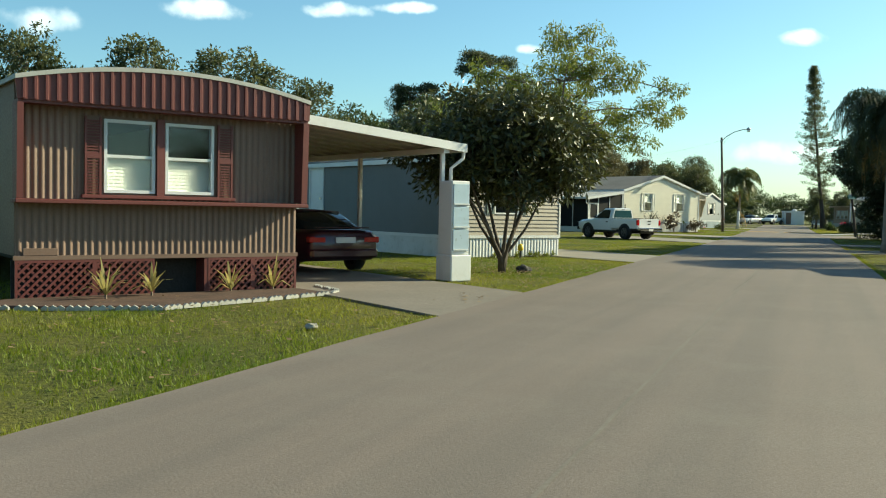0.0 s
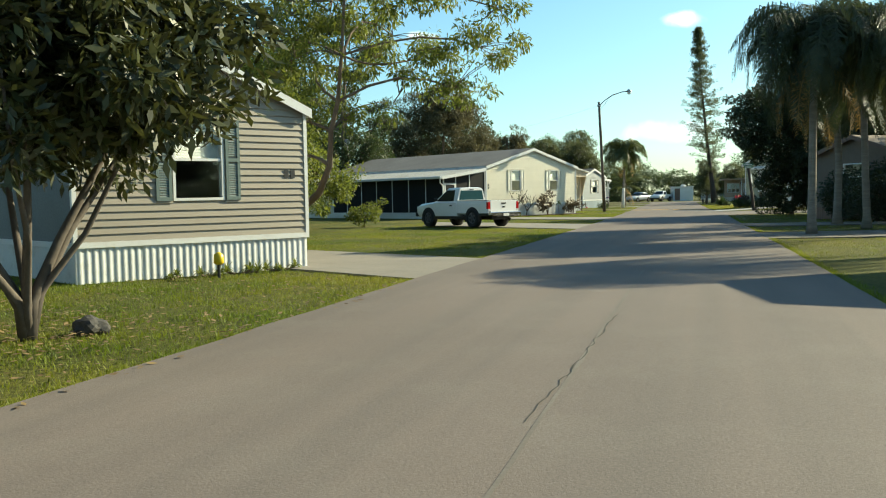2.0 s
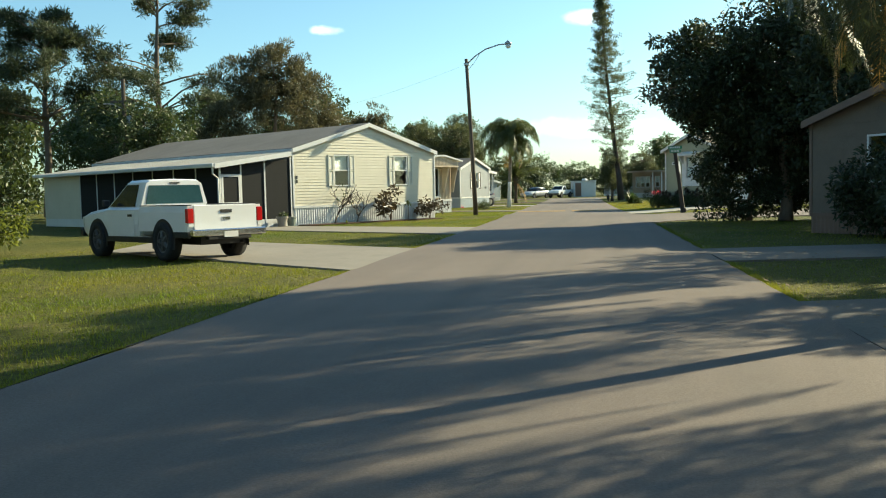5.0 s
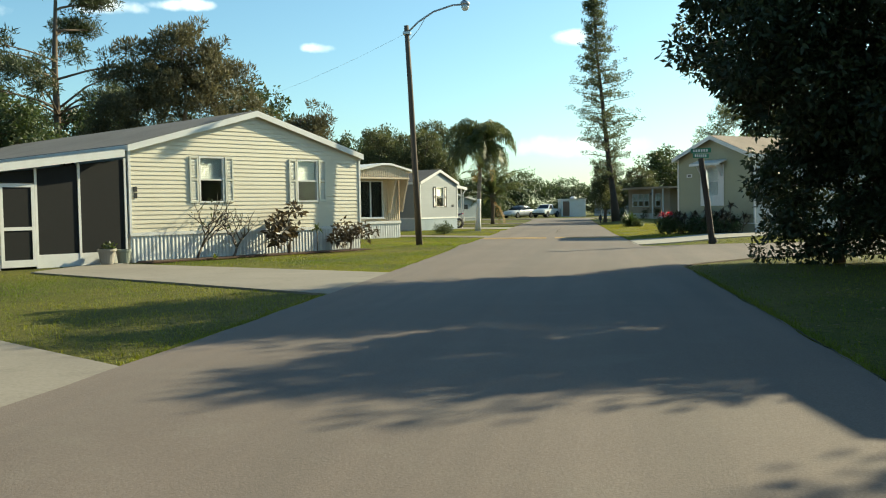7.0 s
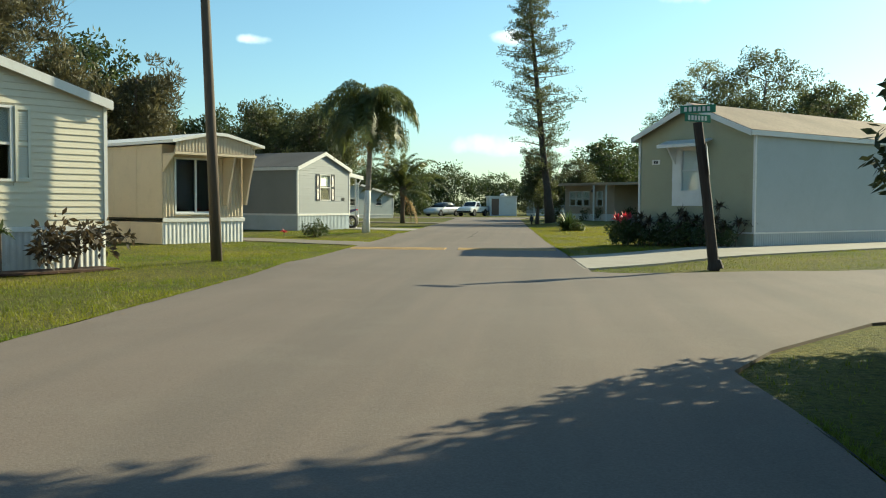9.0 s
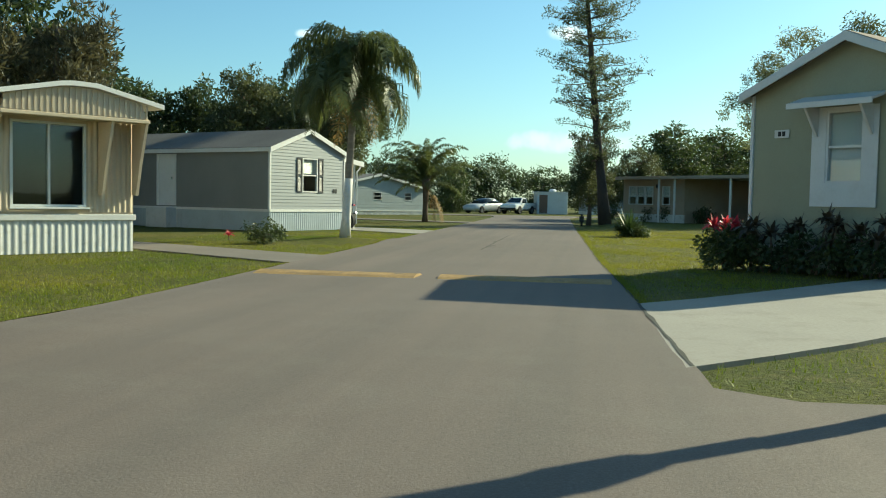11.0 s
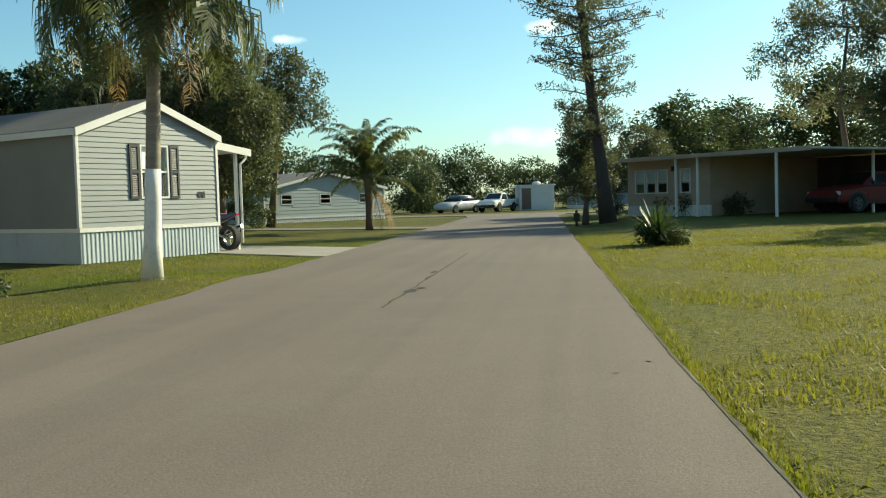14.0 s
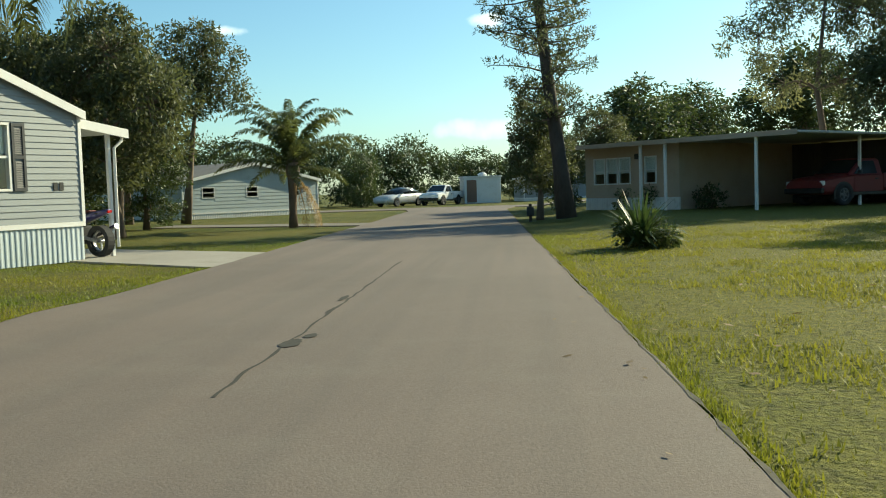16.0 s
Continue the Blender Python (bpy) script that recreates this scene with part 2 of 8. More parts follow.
M_RED = surface("oxblood_trim", (0.135, 0.033, 0.028), 0.5, vary=0.12, big=1.0, dirt=(0.08, 0.03, 0.025), dirt_amount=0.4, bump=0.1)
M_TAUPE = surface("taupe_siding", (0.31, 0.262, 0.20), 0.5, vary=0.07, big=0.9, dirt=(0.22, 0.19, 0.16), dirt_amount=0.3, piece=0.12, bump=0.1, stretch=(1, 1, 6))
M_CREAM = surface("cream_siding", (0.66, 0.60, 0.465), 0.5, vary=0.05, big=0.8, dirt=(0.5, 0.44, 0.32), dirt_amount=0.3, piece=0.06, bump=0.08)
# Darker copy of the pale grey home's siding; its side's shade is painted in.
M_SHADED_SIDE = surface("shade_greyed_side_wall", (0.212, 0.215, 0.208), 0.6, vary=0.07, big=0.8, dirt=(0.2, 0.2, 0.19), dirt_amount=0.4, bump=0.1)
# Shade of the taupe home's side wall, put into a darker colour.
M_DEEP_SHADED_SIDE = surface("shade_darkened_side_wall", (0.125, 0.132, 0.135), 0.6, vary=0.08, big=0.8, dirt=(0.1, 0.1, 0.1), dirt_amount=0.4, bump=0.1)
M_GREYSIDE = surface("pale_grey_siding", (0.242, 0.262, 0.272), 0.5, vary=0.06, big=0.8, dirt=(0.30, 0.30, 0.285), dirt_amount=0.35, piece=0.08, bump=0.08)
# Sage house's right side: the blue cast of its shade is in the colour.
M_SAGE_SHADED = surface("blue_shaded_side_siding", (0.40, 0.44, 0.45), 0.6, vary=0.05, big=0.8, dirt=(0.3, 0.33, 0.33), dirt_amount=0.25, bump=0.15)
# Far house's pale boards, dulled blue-grey to carry the front's shade.
M_FARWALL = surface("shade_dulled_boards", (0.33, 0.375, 0.385), 0.6, vary=0.06, big=0.8, dirt=(0.2, 0.22, 0.22), dirt_amount=0.3, bump=0.1)
M_SAGE = surface("sage_siding", (0.335, 0.335, 0.232), 0.6, vary=0.05, big=0.8, dirt=(0.26, 0.24, 0.18), dirt_amount=0.25, piece=0.05, bump=0.15)
M_PINK = surface("beige_metal_siding", (0.56, 0.46, 0.33), 0.5, vary=0.07, big=0.9, dirt=(0.4, 0.33, 0.24), dirt_amount=0.4, bump=0.1)
M_ORANGE = surface("apricot_siding", (0.40, 0.315, 0.23), 0.65, vary=0.1, big=0.8, dirt=(0.3, 0.2, 0.12), dirt_amount=0.35)
M_SKIRT = surface("white_skirting", (0.62, 0.62, 0.60), 0.5, vary=0.08, big=1.4, dirt=(0.33, 0.31, 0.26), dirt_amount=0.5, bump=0.1)
# White skirting with the blue of open shade mixed into the colour.
M_SKIRT_SHADED = surface("blue_shaded_skirting", (0.40, 0.455, 0.485), 0.5, vary=0.08, big=1.4, dirt=(0.3, 0.31, 0.3), dirt_amount=0.4, bump=0.1)
M_SHINGLE = surface("grey_shingles", (0.135, 0.126, 0.115), 0.95, vary=0.2, big=0.6, fine=14, bump=0.8, dirt=(0.1, 0.1, 0.09), dirt_amount=0.4)
# Siding colour lowered to carry the shade behind the palms.
M_SHADEWALL = surface("shade_browned_siding", (0.165, 0.125, 0.092), 0.7, vary=0.1, big=0.8, dirt=(0.1, 0.08, 0.06), dirt_amount=0.4, bump=0.1)
M_SHINGLE_B = surface("brown_shingles", (0.24, 0.185, 0.14), 0.95, vary=0.2, big=0.6, fine=14, bump=0.8, dirt=(0.12, 0.1, 0.08), dirt_amount=0.4)
M_ROOFMETAL = surface("weathered_metal_roof", (0.42, 0.41, 0.38), 0.55, vary=0.15, big=0.6, dirt=(0.2, 0.19, 0.17), dirt_amount=0.5, bump=0.1)
M_GREEN_SH = surface("green_shutter", (0.13, 0.17, 0.155), 0.5, vary=0.1, big=2.0)
M_DARK_SH = surface("charcoal_shutter", (0.035, 0.037, 0.042), 0.5, vary=0.1, big=2.0)
M_BEIGE_SH = surface("pale_shutter", (0.62, 0.60, 0.50), 0.5, vary=0.06, big=2.0)
M_GLASS = glass_material("window_glass")
M_BLIND = surface("white_blind", (0.72, 0.72, 0.68), 0.6, vary=0.05)
# near-black, for floor decks and boards that stand in for unlit space
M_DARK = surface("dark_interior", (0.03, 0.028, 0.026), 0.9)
M_SCREEN = surface("insect_screen", (0.007, 0.0075, 0.008), 0.9, vary=0.2, fine=80)
M_BLACK = surface("black_plastic", (0.015, 0.015, 0.016), 0.5)
M_RUBBER = surface("tyre_rubber", (0.02, 0.02, 0.021), 0.85, vary=0.2)
M_RIM = surface("steel_rim", (0.42, 0.42, 0.43), 0.35, metal=0.8)
M_RIM_DULL = surface("dusty_steel_rim", (0.13, 0.13, 0.135), 0.55, metal=0.5, vary=0.15)
M_CHROME = surface("chrome", (0.7, 0.7, 0.72), 0.15, metal=1.0, vary=0.03)
M_WOODPOLE = surface("weathered_pole_wood", (0.115, 0.088, 0.066), 0.9, vary=0.25, big=1.5, fine=20, bump=0.6, stretch=(1, 1, 0.1))
M_DARKWOOD = surface("dark_post_wood", (0.05, 0.038, 0.03), 0.9, vary=0.25, big=1.5, fine=20, bump=0.6, stretch=(1, 1, 0.1))
M_BARK = surface("grey_brown_bark", (0.17, 0.125, 0.09), 0.95, vary=0.3, big=2.0, fine=16, bump=1.0, dirt=(0.08, 0.06, 0.045), dirt_amount=0.5, stretch=(1, 1, 0.35))
M_BARK_PALE = surface("pale_smooth_bark", (0.095, 0.077, 0.062), 0.9, vary=0.2, big=3.0, fine=16, bump=0.7, dirt=(0.14, 0.11, 0.08), dirt_amount=0.5)
M_BARK_DARK = surface("dark_rough_bark", (0.075, 0.058, 0.046), 0.95, vary=0.3, big=2.0, fine=16, bump=1.0, dirt=(0.04, 0.032, 0.026), dirt_amount=0.5, stretch=(1, 1, 0.35))
M_PALMBARK = surface("ringed_palm_bark", (0.24, 0.205, 0.165), 0.9, vary=0.25, big=2.0, fine=14, bump=0.8, stretch=(0.5, 0.5, 5))
M_WHITEWASH = surface("whitewashed_trunk", (0.72, 0.70, 0.66), 0.85, vary=0.08, big=3.0, fine=20, bump=0.5, dirt=(0.42, 0.38, 0.32), dirt_amount=0.5)
# Darker copy of the palm leaflet; the roadside palms' shade is painted in.
L_PALM_SHADED = leaf_material("shaded_palm_leaflet", (0.026, 0.042, 0.016), (0.07, 0.082, 0.026), 0.45, 0.25)
L_MAGNOLIA = leaf_material("glossy_dark_leaf", (0.018, 0.028, 0.008), (0.105, 0.108, 0.028), 0.44, 0.12)
L_SEED = leaf_material("rust_brown_seed_stalk", (0.12, 0.045, 0.022), (0.24, 0.10, 0.05), 0.7, 0.1)
L_FEATHER = leaf_material("feathery_yellow_green_leaf", (0.050, 0.084, 0.013), (0.175, 0.190, 0.030), 0.55, 0.45)
L_OAK = leaf_material("dull_olive_leaf", (0.043, 0.062, 0.025), (0.108, 0.115, 0.042), 0.6, 0.35)
L_BRONZE = leaf_material("bronze_olive_leaf", (0.045, 0.052, 0.026), (0.125, 0.108, 0.048), 0.6, 0.3)
# Olive leaf paled so that distance haze is part of its colour.
L_HAZED = leaf_material("hazed_olive_leaf", (0.07, 0.085, 0.038), (0.19, 0.19, 0.08), 0.6, 0.45)
# Deep green leaf darkened further, so its colour carries the corner's shade.
L_SHADE = leaf_material("shade_darkened_leaf", (0.018, 0.031, 0.011), (0.052, 0.066, 0.02), 0.6, 0.14)
L_DEEP = leaf_material("deep_green_leaf", (0.028, 0.050, 0.016), (0.075, 0.098, 0.026), 0.55, 0.28)
L_PINE = leaf_material("pine_needles", (0.032, 0.050, 0.024), (0.080, 0.092, 0.036), 0.6, 0.25)
L_PINE_PALE = leaf_material("pale_tufted_needles", (0.045, 0.066, 0.030), (0.115, 0.125, 0.052), 0.6, 0.4)
L_PALM = leaf_material("palm_leaflet", (0.050, 0.078, 0.026), (0.120, 0.132, 0.040), 0.45, 0.35)
L_DRY = leaf_material("dry_palm_leaflet", (0.17, 0.10, 0.035), (0.33, 0.21, 0.06), 0.6, 0.35)
L_RED = leaf_material("red_ti_leaf", (0.35, 0.02, 0.035), (0.65, 0.05, 0.07), 0.4, 0.4)
L_PURPLE = leaf_material("purple_brown_leaf", (0.042, 0.034, 0.02), (0.095, 0.068, 0.036), 0.45, 0.25)
L_STRAW = leaf_material("straw_spear_leaf", (0.20, 0.19, 0.06), (0.45, 0.38, 0.14), 0.5, 0.35)
L_YUCCA = leaf_material("sword_leaf", (0.03, 0.06, 0.018), (0.08, 0.12, 0.03), 0.5, 0.2)
L_GRASS = grass_material()
L_LITTER = leaf_material("fallen_leaf", (0.16, 0.10, 0.045), (0.30, 0.21, 0.09), 0.7, 0.1)

# ---- building helpers ----
def link(name, bm, material, parent=None, smooth=False):
    me = bpy.data.meshes.new(name)
    bmesh.ops.recalc_face_normals(bm, faces=bm.faces)
    bm.to_mesh(me)
    bm.free()
    me.materials.append(material)
    if smooth:
        me.shade_smooth()
    ob = new(name, me)
    if parent is not None:
        ob.parent = parent
    return ob


def part(name, bm, material, parent, label="", smooth=False):
    """One mesh object under a thing or under a part."""
    return tagged(link(name, bm, material, parent, smooth), label)


def shared(name, mesh, parent, m=None):
    ob = new(name, mesh)
    ob.parent = parent
    if m is not None:
        ob.matrix_basis = m
    return ob


def thing(name, m, label, category, group="", kind=""):
    ob = new(name)
    ob.empty_display_size = 0.2
    ob.matrix_basis = m
    return tagged(ob, label, category, group, kind)


def box(bm, x, y, z, bevel=0.0):
    vs = [bm.verts.new((a, b, c)) for a in x for b in y for c in z]
    fs = [bm.faces.new([vs[i] for i in f]) for f in ((0, 1, 3, 2), (4, 6, 7, 5), (0, 4, 5, 1), (2, 3, 7, 6), (0, 2, 6, 4), (1, 5, 7, 3))]
    if bevel:
        es = list({e for f in fs for e in f.edges})
        bmesh.ops.bevel(bm, geom=es, offset=bevel, segments=1, affect="EDGES")
    return bm


def boxes(*rows, bevel=0.0):
    bm = bmesh.new()
    for r in rows:
        box(bm, *r, bevel=bevel)
    return bm


def hexa(bm, lo, hi):
    """A block from four lower and four upper corners."""
    vs = [bm.verts.new(p) for p in (*lo, *hi)]
    for f in ((3, 2, 1, 0), (4, 5, 6, 7), (0, 1, 5, 4), (1, 2, 6, 5), (2, 3, 7, 6), (3, 0, 4, 7)):
        bm.faces.new([vs[i] for i in f])


def prism(bm, poly, a, b, axis="y"):
    """A polygon in two axes, drawn out along the third from a to b."""
    put = {"y": lambda p, t: (p[0], t, p[1]), "x": lambda p, t: (t, p[0], p[1]), "z": lambda p, t: (p[0], p[1], t)}[axis]
    A, B = [bm.verts.new(put(p, a)) for p in poly], [bm.verts.new(put(p, b)) for p in poly]
    bm.faces.new(A), bm.faces.new(B[::-1])
    for i in range(len(poly)):
        j = (i + 1) % len(poly)
        bm.faces.new((A[i], B[i], B[j], A[j]))


def tube(bm, pts, radii, n=8, cap=True):
    """A round, tapered tube along points."""
    pts = [Vector(p) for p in pts]
    rings, ref = [], None
    for i, p in enumerate(pts):
        d = (pts[min(i + 1, len(pts) - 1)] - pts[max(i - 1, 0)]).normalized()
        if ref is None:
            ref = Vector((1, 0, 0)) if abs(d.x) < 0.8 else Vector((0, 1, 0))
        u = d.cross(ref).normalized()
        ref = u.cross(d)
        r = radii[i] if isinstance(radii, (list, tuple)) else radii
        rings.append([bm.verts.new(p + (u * math.cos(2 * math.pi * k / n) + ref * math.sin(2 * math.pi * k / n)) * r) for k in range(n)])
    for a, b in zip(rings, rings[1:]):
        for k in range(n):
            bm.faces.new((a[k], a[(k + 1) % n], b[(k + 1) % n], b[k]))
    if cap:
        bm.faces.new(rings[0][::-1]), bm.faces.new(rings[-1])
    return bm


def tubed(pts, radii, n=8):
    return tube(bmesh.new(), pts, radii, n)


def quads_mesh(name, verts, material, per=4):
    """A mesh of loose faces from an array of corners."""
    verts = np.asarray(verts, dtype=np.float32).reshape(-1, 3)
    k = len(verts) // per
    me = bpy.data.meshes.new(name)
    me.vertices.add(len(verts)), me.loops.add(len(verts)), me.polygons.add(k)
    me.vertices.foreach_set("co", verts.ravel())
    me.loops.foreach_set("vertex_index", np.arange(len(verts), dtype=np.int32))
    me.polygons.foreach_set("loop_start", np.arange(0, len(verts), per, dtype=np.int32))
    me.update()
    me.validate()
    me.materials.append(material)
    return me


def smooth(t):
    t = min(1.0, max(0.0, t))
    return t * t * (3 - 2 * t)


def gz(x, y):
    """The ground's height: level, with low rises under the corner house and in the far yard."""
    far = 0.22 * smooth((y - 100) / 14) * smooth((x + 0.6) / 2.5) * smooth((190 - y) / 40)
    corner = 0.10 * smooth((x + 0.1) / 3.8) * smooth((y - 73.5) / 3.5) * smooth((101 - y) / 8)
    mound = 0.12 * math.exp(-((x + 7.5) ** 2 + (y - 92.3) ** 2) / 1.6)     # round the painted palm's foot
    mound += 0.10 * math.exp(-((x + 7.05) ** 2 + (y - 73.9) ** 2) / 2.5)     # round the lamp pole's foot
    mound += 0.07 * math.exp(-((x - 2.2) ** 2 + (y - 73.5) ** 2) / 1.2)     # round the street sign's foot
    return far + corner + mound


# the road's two edges, as x at y
LEFT_EDGE = [(-40, -3.2), (0, -4.05), (10, -4.3), (25, -4.62), (40, -4.85), (58, -5.2), (70, -5.55), (85, -6.05), (100, -6.5), (119, -7.05), (136, -7.7), (142, -8.6)]
RIGHT_EDGE = [(-40, 2.3), (0, 1.75), (20, 1.4), (36, 1.05), (50, 0.72), (62, 0.45), (77, -0.15), (86, -0.6), (98, -1.0), (114, -1.55), (123, -1.8), (136, -2.2), (142, -1.6)]


def edge(rows, y):
    return float(np.interp(y, [r[0] for r in rows], [r[1] for r in rows]))

# ---- ground, road, driveways ----
def ground():
    xs = np.concatenate([[-1500, -700, -350, -180, -110, -80], np.arange(-60, 50, 1.0), [60, 90, 140, 260, 500, 900, 1500]])
    ys = np.concatenate([[-1200, -500, -200, -90, -50], np.arange(-30, 200, 1.0), [215, 250, 320, 450, 700, 1100, 1800]])
    bm = bmesh.new()
    grid = [[bm.verts.new((x, y, gz(x, y) - 0.012 + 0.012 * noise.noise((x * 0.4, y * 0.4, 0)))) for x in xs] for y in ys]
    for a, b in zip(grid, grid[1:]):
        for i in range(len(xs) - 1):
            bm.faces.new((a[i], a[i + 1], b[i + 1], b[i]))
    return tagged(link("ground", bm, M_LAWN, smooth=True), "patchy yellow-green lawn on level ground", "lawn", kind="structure")


def slab(name, left, right, thick, top, material, label, category, wobble=0.0):
    """A paved strip between two rows of points of equal number, lying on the ground."""
    bm = bmesh.new()
    rows = []
    for i, (a, b) in enumerate(zip(left, right)):
        row = []
        for k in range(7):
            f = k / 6
            x, y = a[0] * (1 - f) + b[0] * f, a[1] * (1 - f) + b[1] * f
            if k in (0, 6) and wobble:
                x += wobble * noise.noise((x * 0.3, y * 0.9, 7.0 + k))
            row.append((x, y, gz(x, y) + top))
        rows.append(row)
    tops = [[bm.verts.new(p) for p in r] for r in rows]
    bots = [[bm.verts.new((p[0], p[1], p[2] - thick)) for p in r] for r in rows]
    for i in range(len(rows) - 1):
        for k in range(6):
            bm.faces.new((tops[i][k], tops[i][k + 1], tops[i + 1][k + 1], tops[i + 1][k]))
        for k in (0, 6):
            bm.faces.new((tops[i][k], tops[i + 1][k], bots[i + 1][k], bots[i][k]))
    for i in (0, -1):
        for k in range(6):
            bm.faces.new((tops[i][k], tops[i][k + 1], bots[i][k + 1], bots[i][k]))
    return tagged(link(name, bm, material), label, category, kind="structure")


def along(p, q, n):
    return [(p[0] + (q[0] - p[0]) * i / n, p[1] + (q[1] - p[1]) * i / n) for i in range(n + 1)]


ground()
road_ys = np.arange(-40, 142.1, 0.5)
slab("road", [(edge(LEFT_EDGE, y), y) for y in road_ys], [(edge(RIGHT_EDGE, y), y) for y in road_ys], 0.12, 0.030, M_ROAD,
     "worn pale asphalt road with soft uneven edges", "road", 0.05)
slab("cross_road", along((-60, 141.0), (45, 140.6), 60), along((-60, 146.5), (45, 146.0), 60), 0.12, 0.026, M_ROAD, "asphalt cross street at the road's end", "road", 0.08)
slab("side_road", [(-0.2, 62.0), (0.9, 64.2), (2.4, 66.2), *along((3.6, 66.9), (45, 81.3), 38)], [(-0.5, 73.4), (0.5, 72.75), (1.6, 72.7), *along((3.2, 73.4), (45, 92.0), 38)], 0.12, 0.022, M_ROAD, "asphalt side street that meets the road", "road", 0.08)


def driveway(left, right, n, material, label, top=0.022):
    ob = slab("driveway", along(*left, n), along(*right, n), 0.1, top, material, label, "driveway", 0.05)
    return ob


driveway(((-4.2, 10.6), (-12.5, 16.2)), ((-4.45, 14.6), (-14.0, 20.6)), 14, M_CONC_WARM, "old stained concrete driveway under the carport")
driveway(((-4.5, 25.4), (-16.0, 32.6)), ((-4.6, 29.9), (-18.0, 37.9)), 16, M_CONC_MID, "pale concrete driveway beside the taupe house")
driveway(((-4.95, 45.4), (-12.4, 51.0)), ((-5.0, 50.8), (-13.6, 56.6)), 14, M_CONC_MID, "pale concrete driveway with the parked pickup")
driveway(((-5.15, 57.2), (-13.6, 62.6)), ((-5.25, 61.8), (-13.8, 66.0)), 14, M_CONC_MID, "pale concrete driveway in front of the screened porch")
driveway(((-5.92, 82.9), (-13.0, 87.4)), ((-6.03, 85.3), (-14.0, 89.8)), 14, M_CONC_WARM, "concrete driveway between two mobile homes")
driveway(((-6.45, 98.4), (-11.5, 101.9)), ((-6.55, 102.0), (-13.5, 106.2)), 12, M_CONC, "pale concrete driveway with a parked scooter")
driveway(((-6.9, 115.8), (-16, 119.5)), ((-6.95, 118.2), (-16, 122.0)), 12, M_CONC_WARM, "concrete driveway across the lawn")
driveway(((-0.12, 73.7), (12, 85.6)), ((-0.18, 78.0), (12, 90.4)), 16, M_CONC, "pale concrete driveway of the sage house", 0.03)
driveway(((1.02, 37.6), (14, 40.0)), ((0.95, 41.2), (14, 44.5)), 12, M_CONC_WARM, "sandy concrete driveway under the palms")
driveway(((0.85, 46.6), (14, 49.5)), ((0.75, 49.6), (14, 52.5)), 12, M_CONC_WARM, "sandy concrete driveway beside the clipped shrub")


def speed_bump(x0, x1, y):
    bm = bmesh.new()
    prism(bm, [(y - 0.42, 0.02), (y - 0.25, 0.055), (y, 0.075), (y + 0.25, 0.055), (y + 0.42, 0.02)], x0, x1, "x")
    return tagged(link("speed_bump", bm, M_YELLOW, smooth=False), "low asphalt speed bump with faded yellow paint", "speed bump", "speed bump halves")


speed_bump(-5.75, -3.3, 80.75), speed_bump(-2.95, -0.45, 80.75)


def soil_edge(rows, y0, y1, side):
    """The dark, crumbled edge where lawn meets asphalt."""
    bm = bmesh.new()
    line = []
    n = int((y1 - y0) / 0.2)
    for i in range(n + 1):
        y = y0 + (y1 - y0) * i / n
        x = edge(rows, y)
        a = 0.004 + 0.03 * noise.noise((y * 2.7, 1.0, 3.0))
        b = 0.012 + 0.03 * noise.noise((y * 3.3, 9.0, 3.0))
        line.append([bm.verts.new((x - side * a, y, gz(x, y) + 0.033)), bm.verts.new((x + side * (0.012 + b), y, gz(x, y) + 0.026)), bm.verts.new((x + side * (0.03 + b), y, gz(x, y) - 0.015))])
    for a, b in zip(line, line[1:]):
        for k in range(2):
            bm.faces.new((a[k], a[k + 1], b[k + 1], b[k]))
    return tagged(link("soil_edge", bm, M_EDGE), "dark crumbled soil along the asphalt's edge", "soil", kind="structure")


soil_edge(RIGHT_EDGE, 78.2, 122, 1), soil_edge(LEFT_EDGE, 30.2, 44.4, -1), soil_edge(LEFT_EDGE, 62.0, 82.8, -1), soil_edge(LEFT_EDGE, 85.5, 98.2, -1), soil_edge(RIGHT_EDGE, 50.0, 61.5, 1)


def crack(pts, wide):
    """A tarred crack: a thin, uneven dark strip on the asphalt."""
    bm = bmesh.new()
    rows = []
    for i, (x, y) in enumerate(pts):
        w = wide * (0.4 + 1.1 * abs(noise.noise((x * 3, y * 2.3, 1.7))))
        rows.append([bm.verts.new((x - w, y, 0.0345)), bm.verts.new((x + w, y, 0.0345))])
    for a, b in zip(rows, rows[1:]):
        bm.faces.new((a[0], a[1], b[1], b[0]))
    return tagged(link("crack", bm, M_JOINT), "dark crack along the middle of the asphalt", "crack", kind="structure")


def wander(x0, y0, x1, y1, n, amp):
    return [(x0 + (x1 - x0) * i / n + amp * noise.noise((y0 + i * 0.31, x0, 3.1)), y0 + (y1 - y0) * i / n) for i in range(n + 1)]


crack(wander(-3.28, 88.8, -3.43, 98.5, 90, 0.035), 0.019)
crack([(edge(RIGHT_EDGE, y) - 0.02 + 0.012 * noise.noise((y * 2.1, 4.0, 0.0)), y) for y in np.arange(73.8, 78.1, 0.12)], 0.028)     # the open joint before the sage house's drive
crack(wander(-1.35, 17.0, -1.30, 21.5, 50, 0.05), 0.007)


M_SEAM = surface("paving_seam", (0.15, 0.13, 0.108), 0.95, vary=0.2)


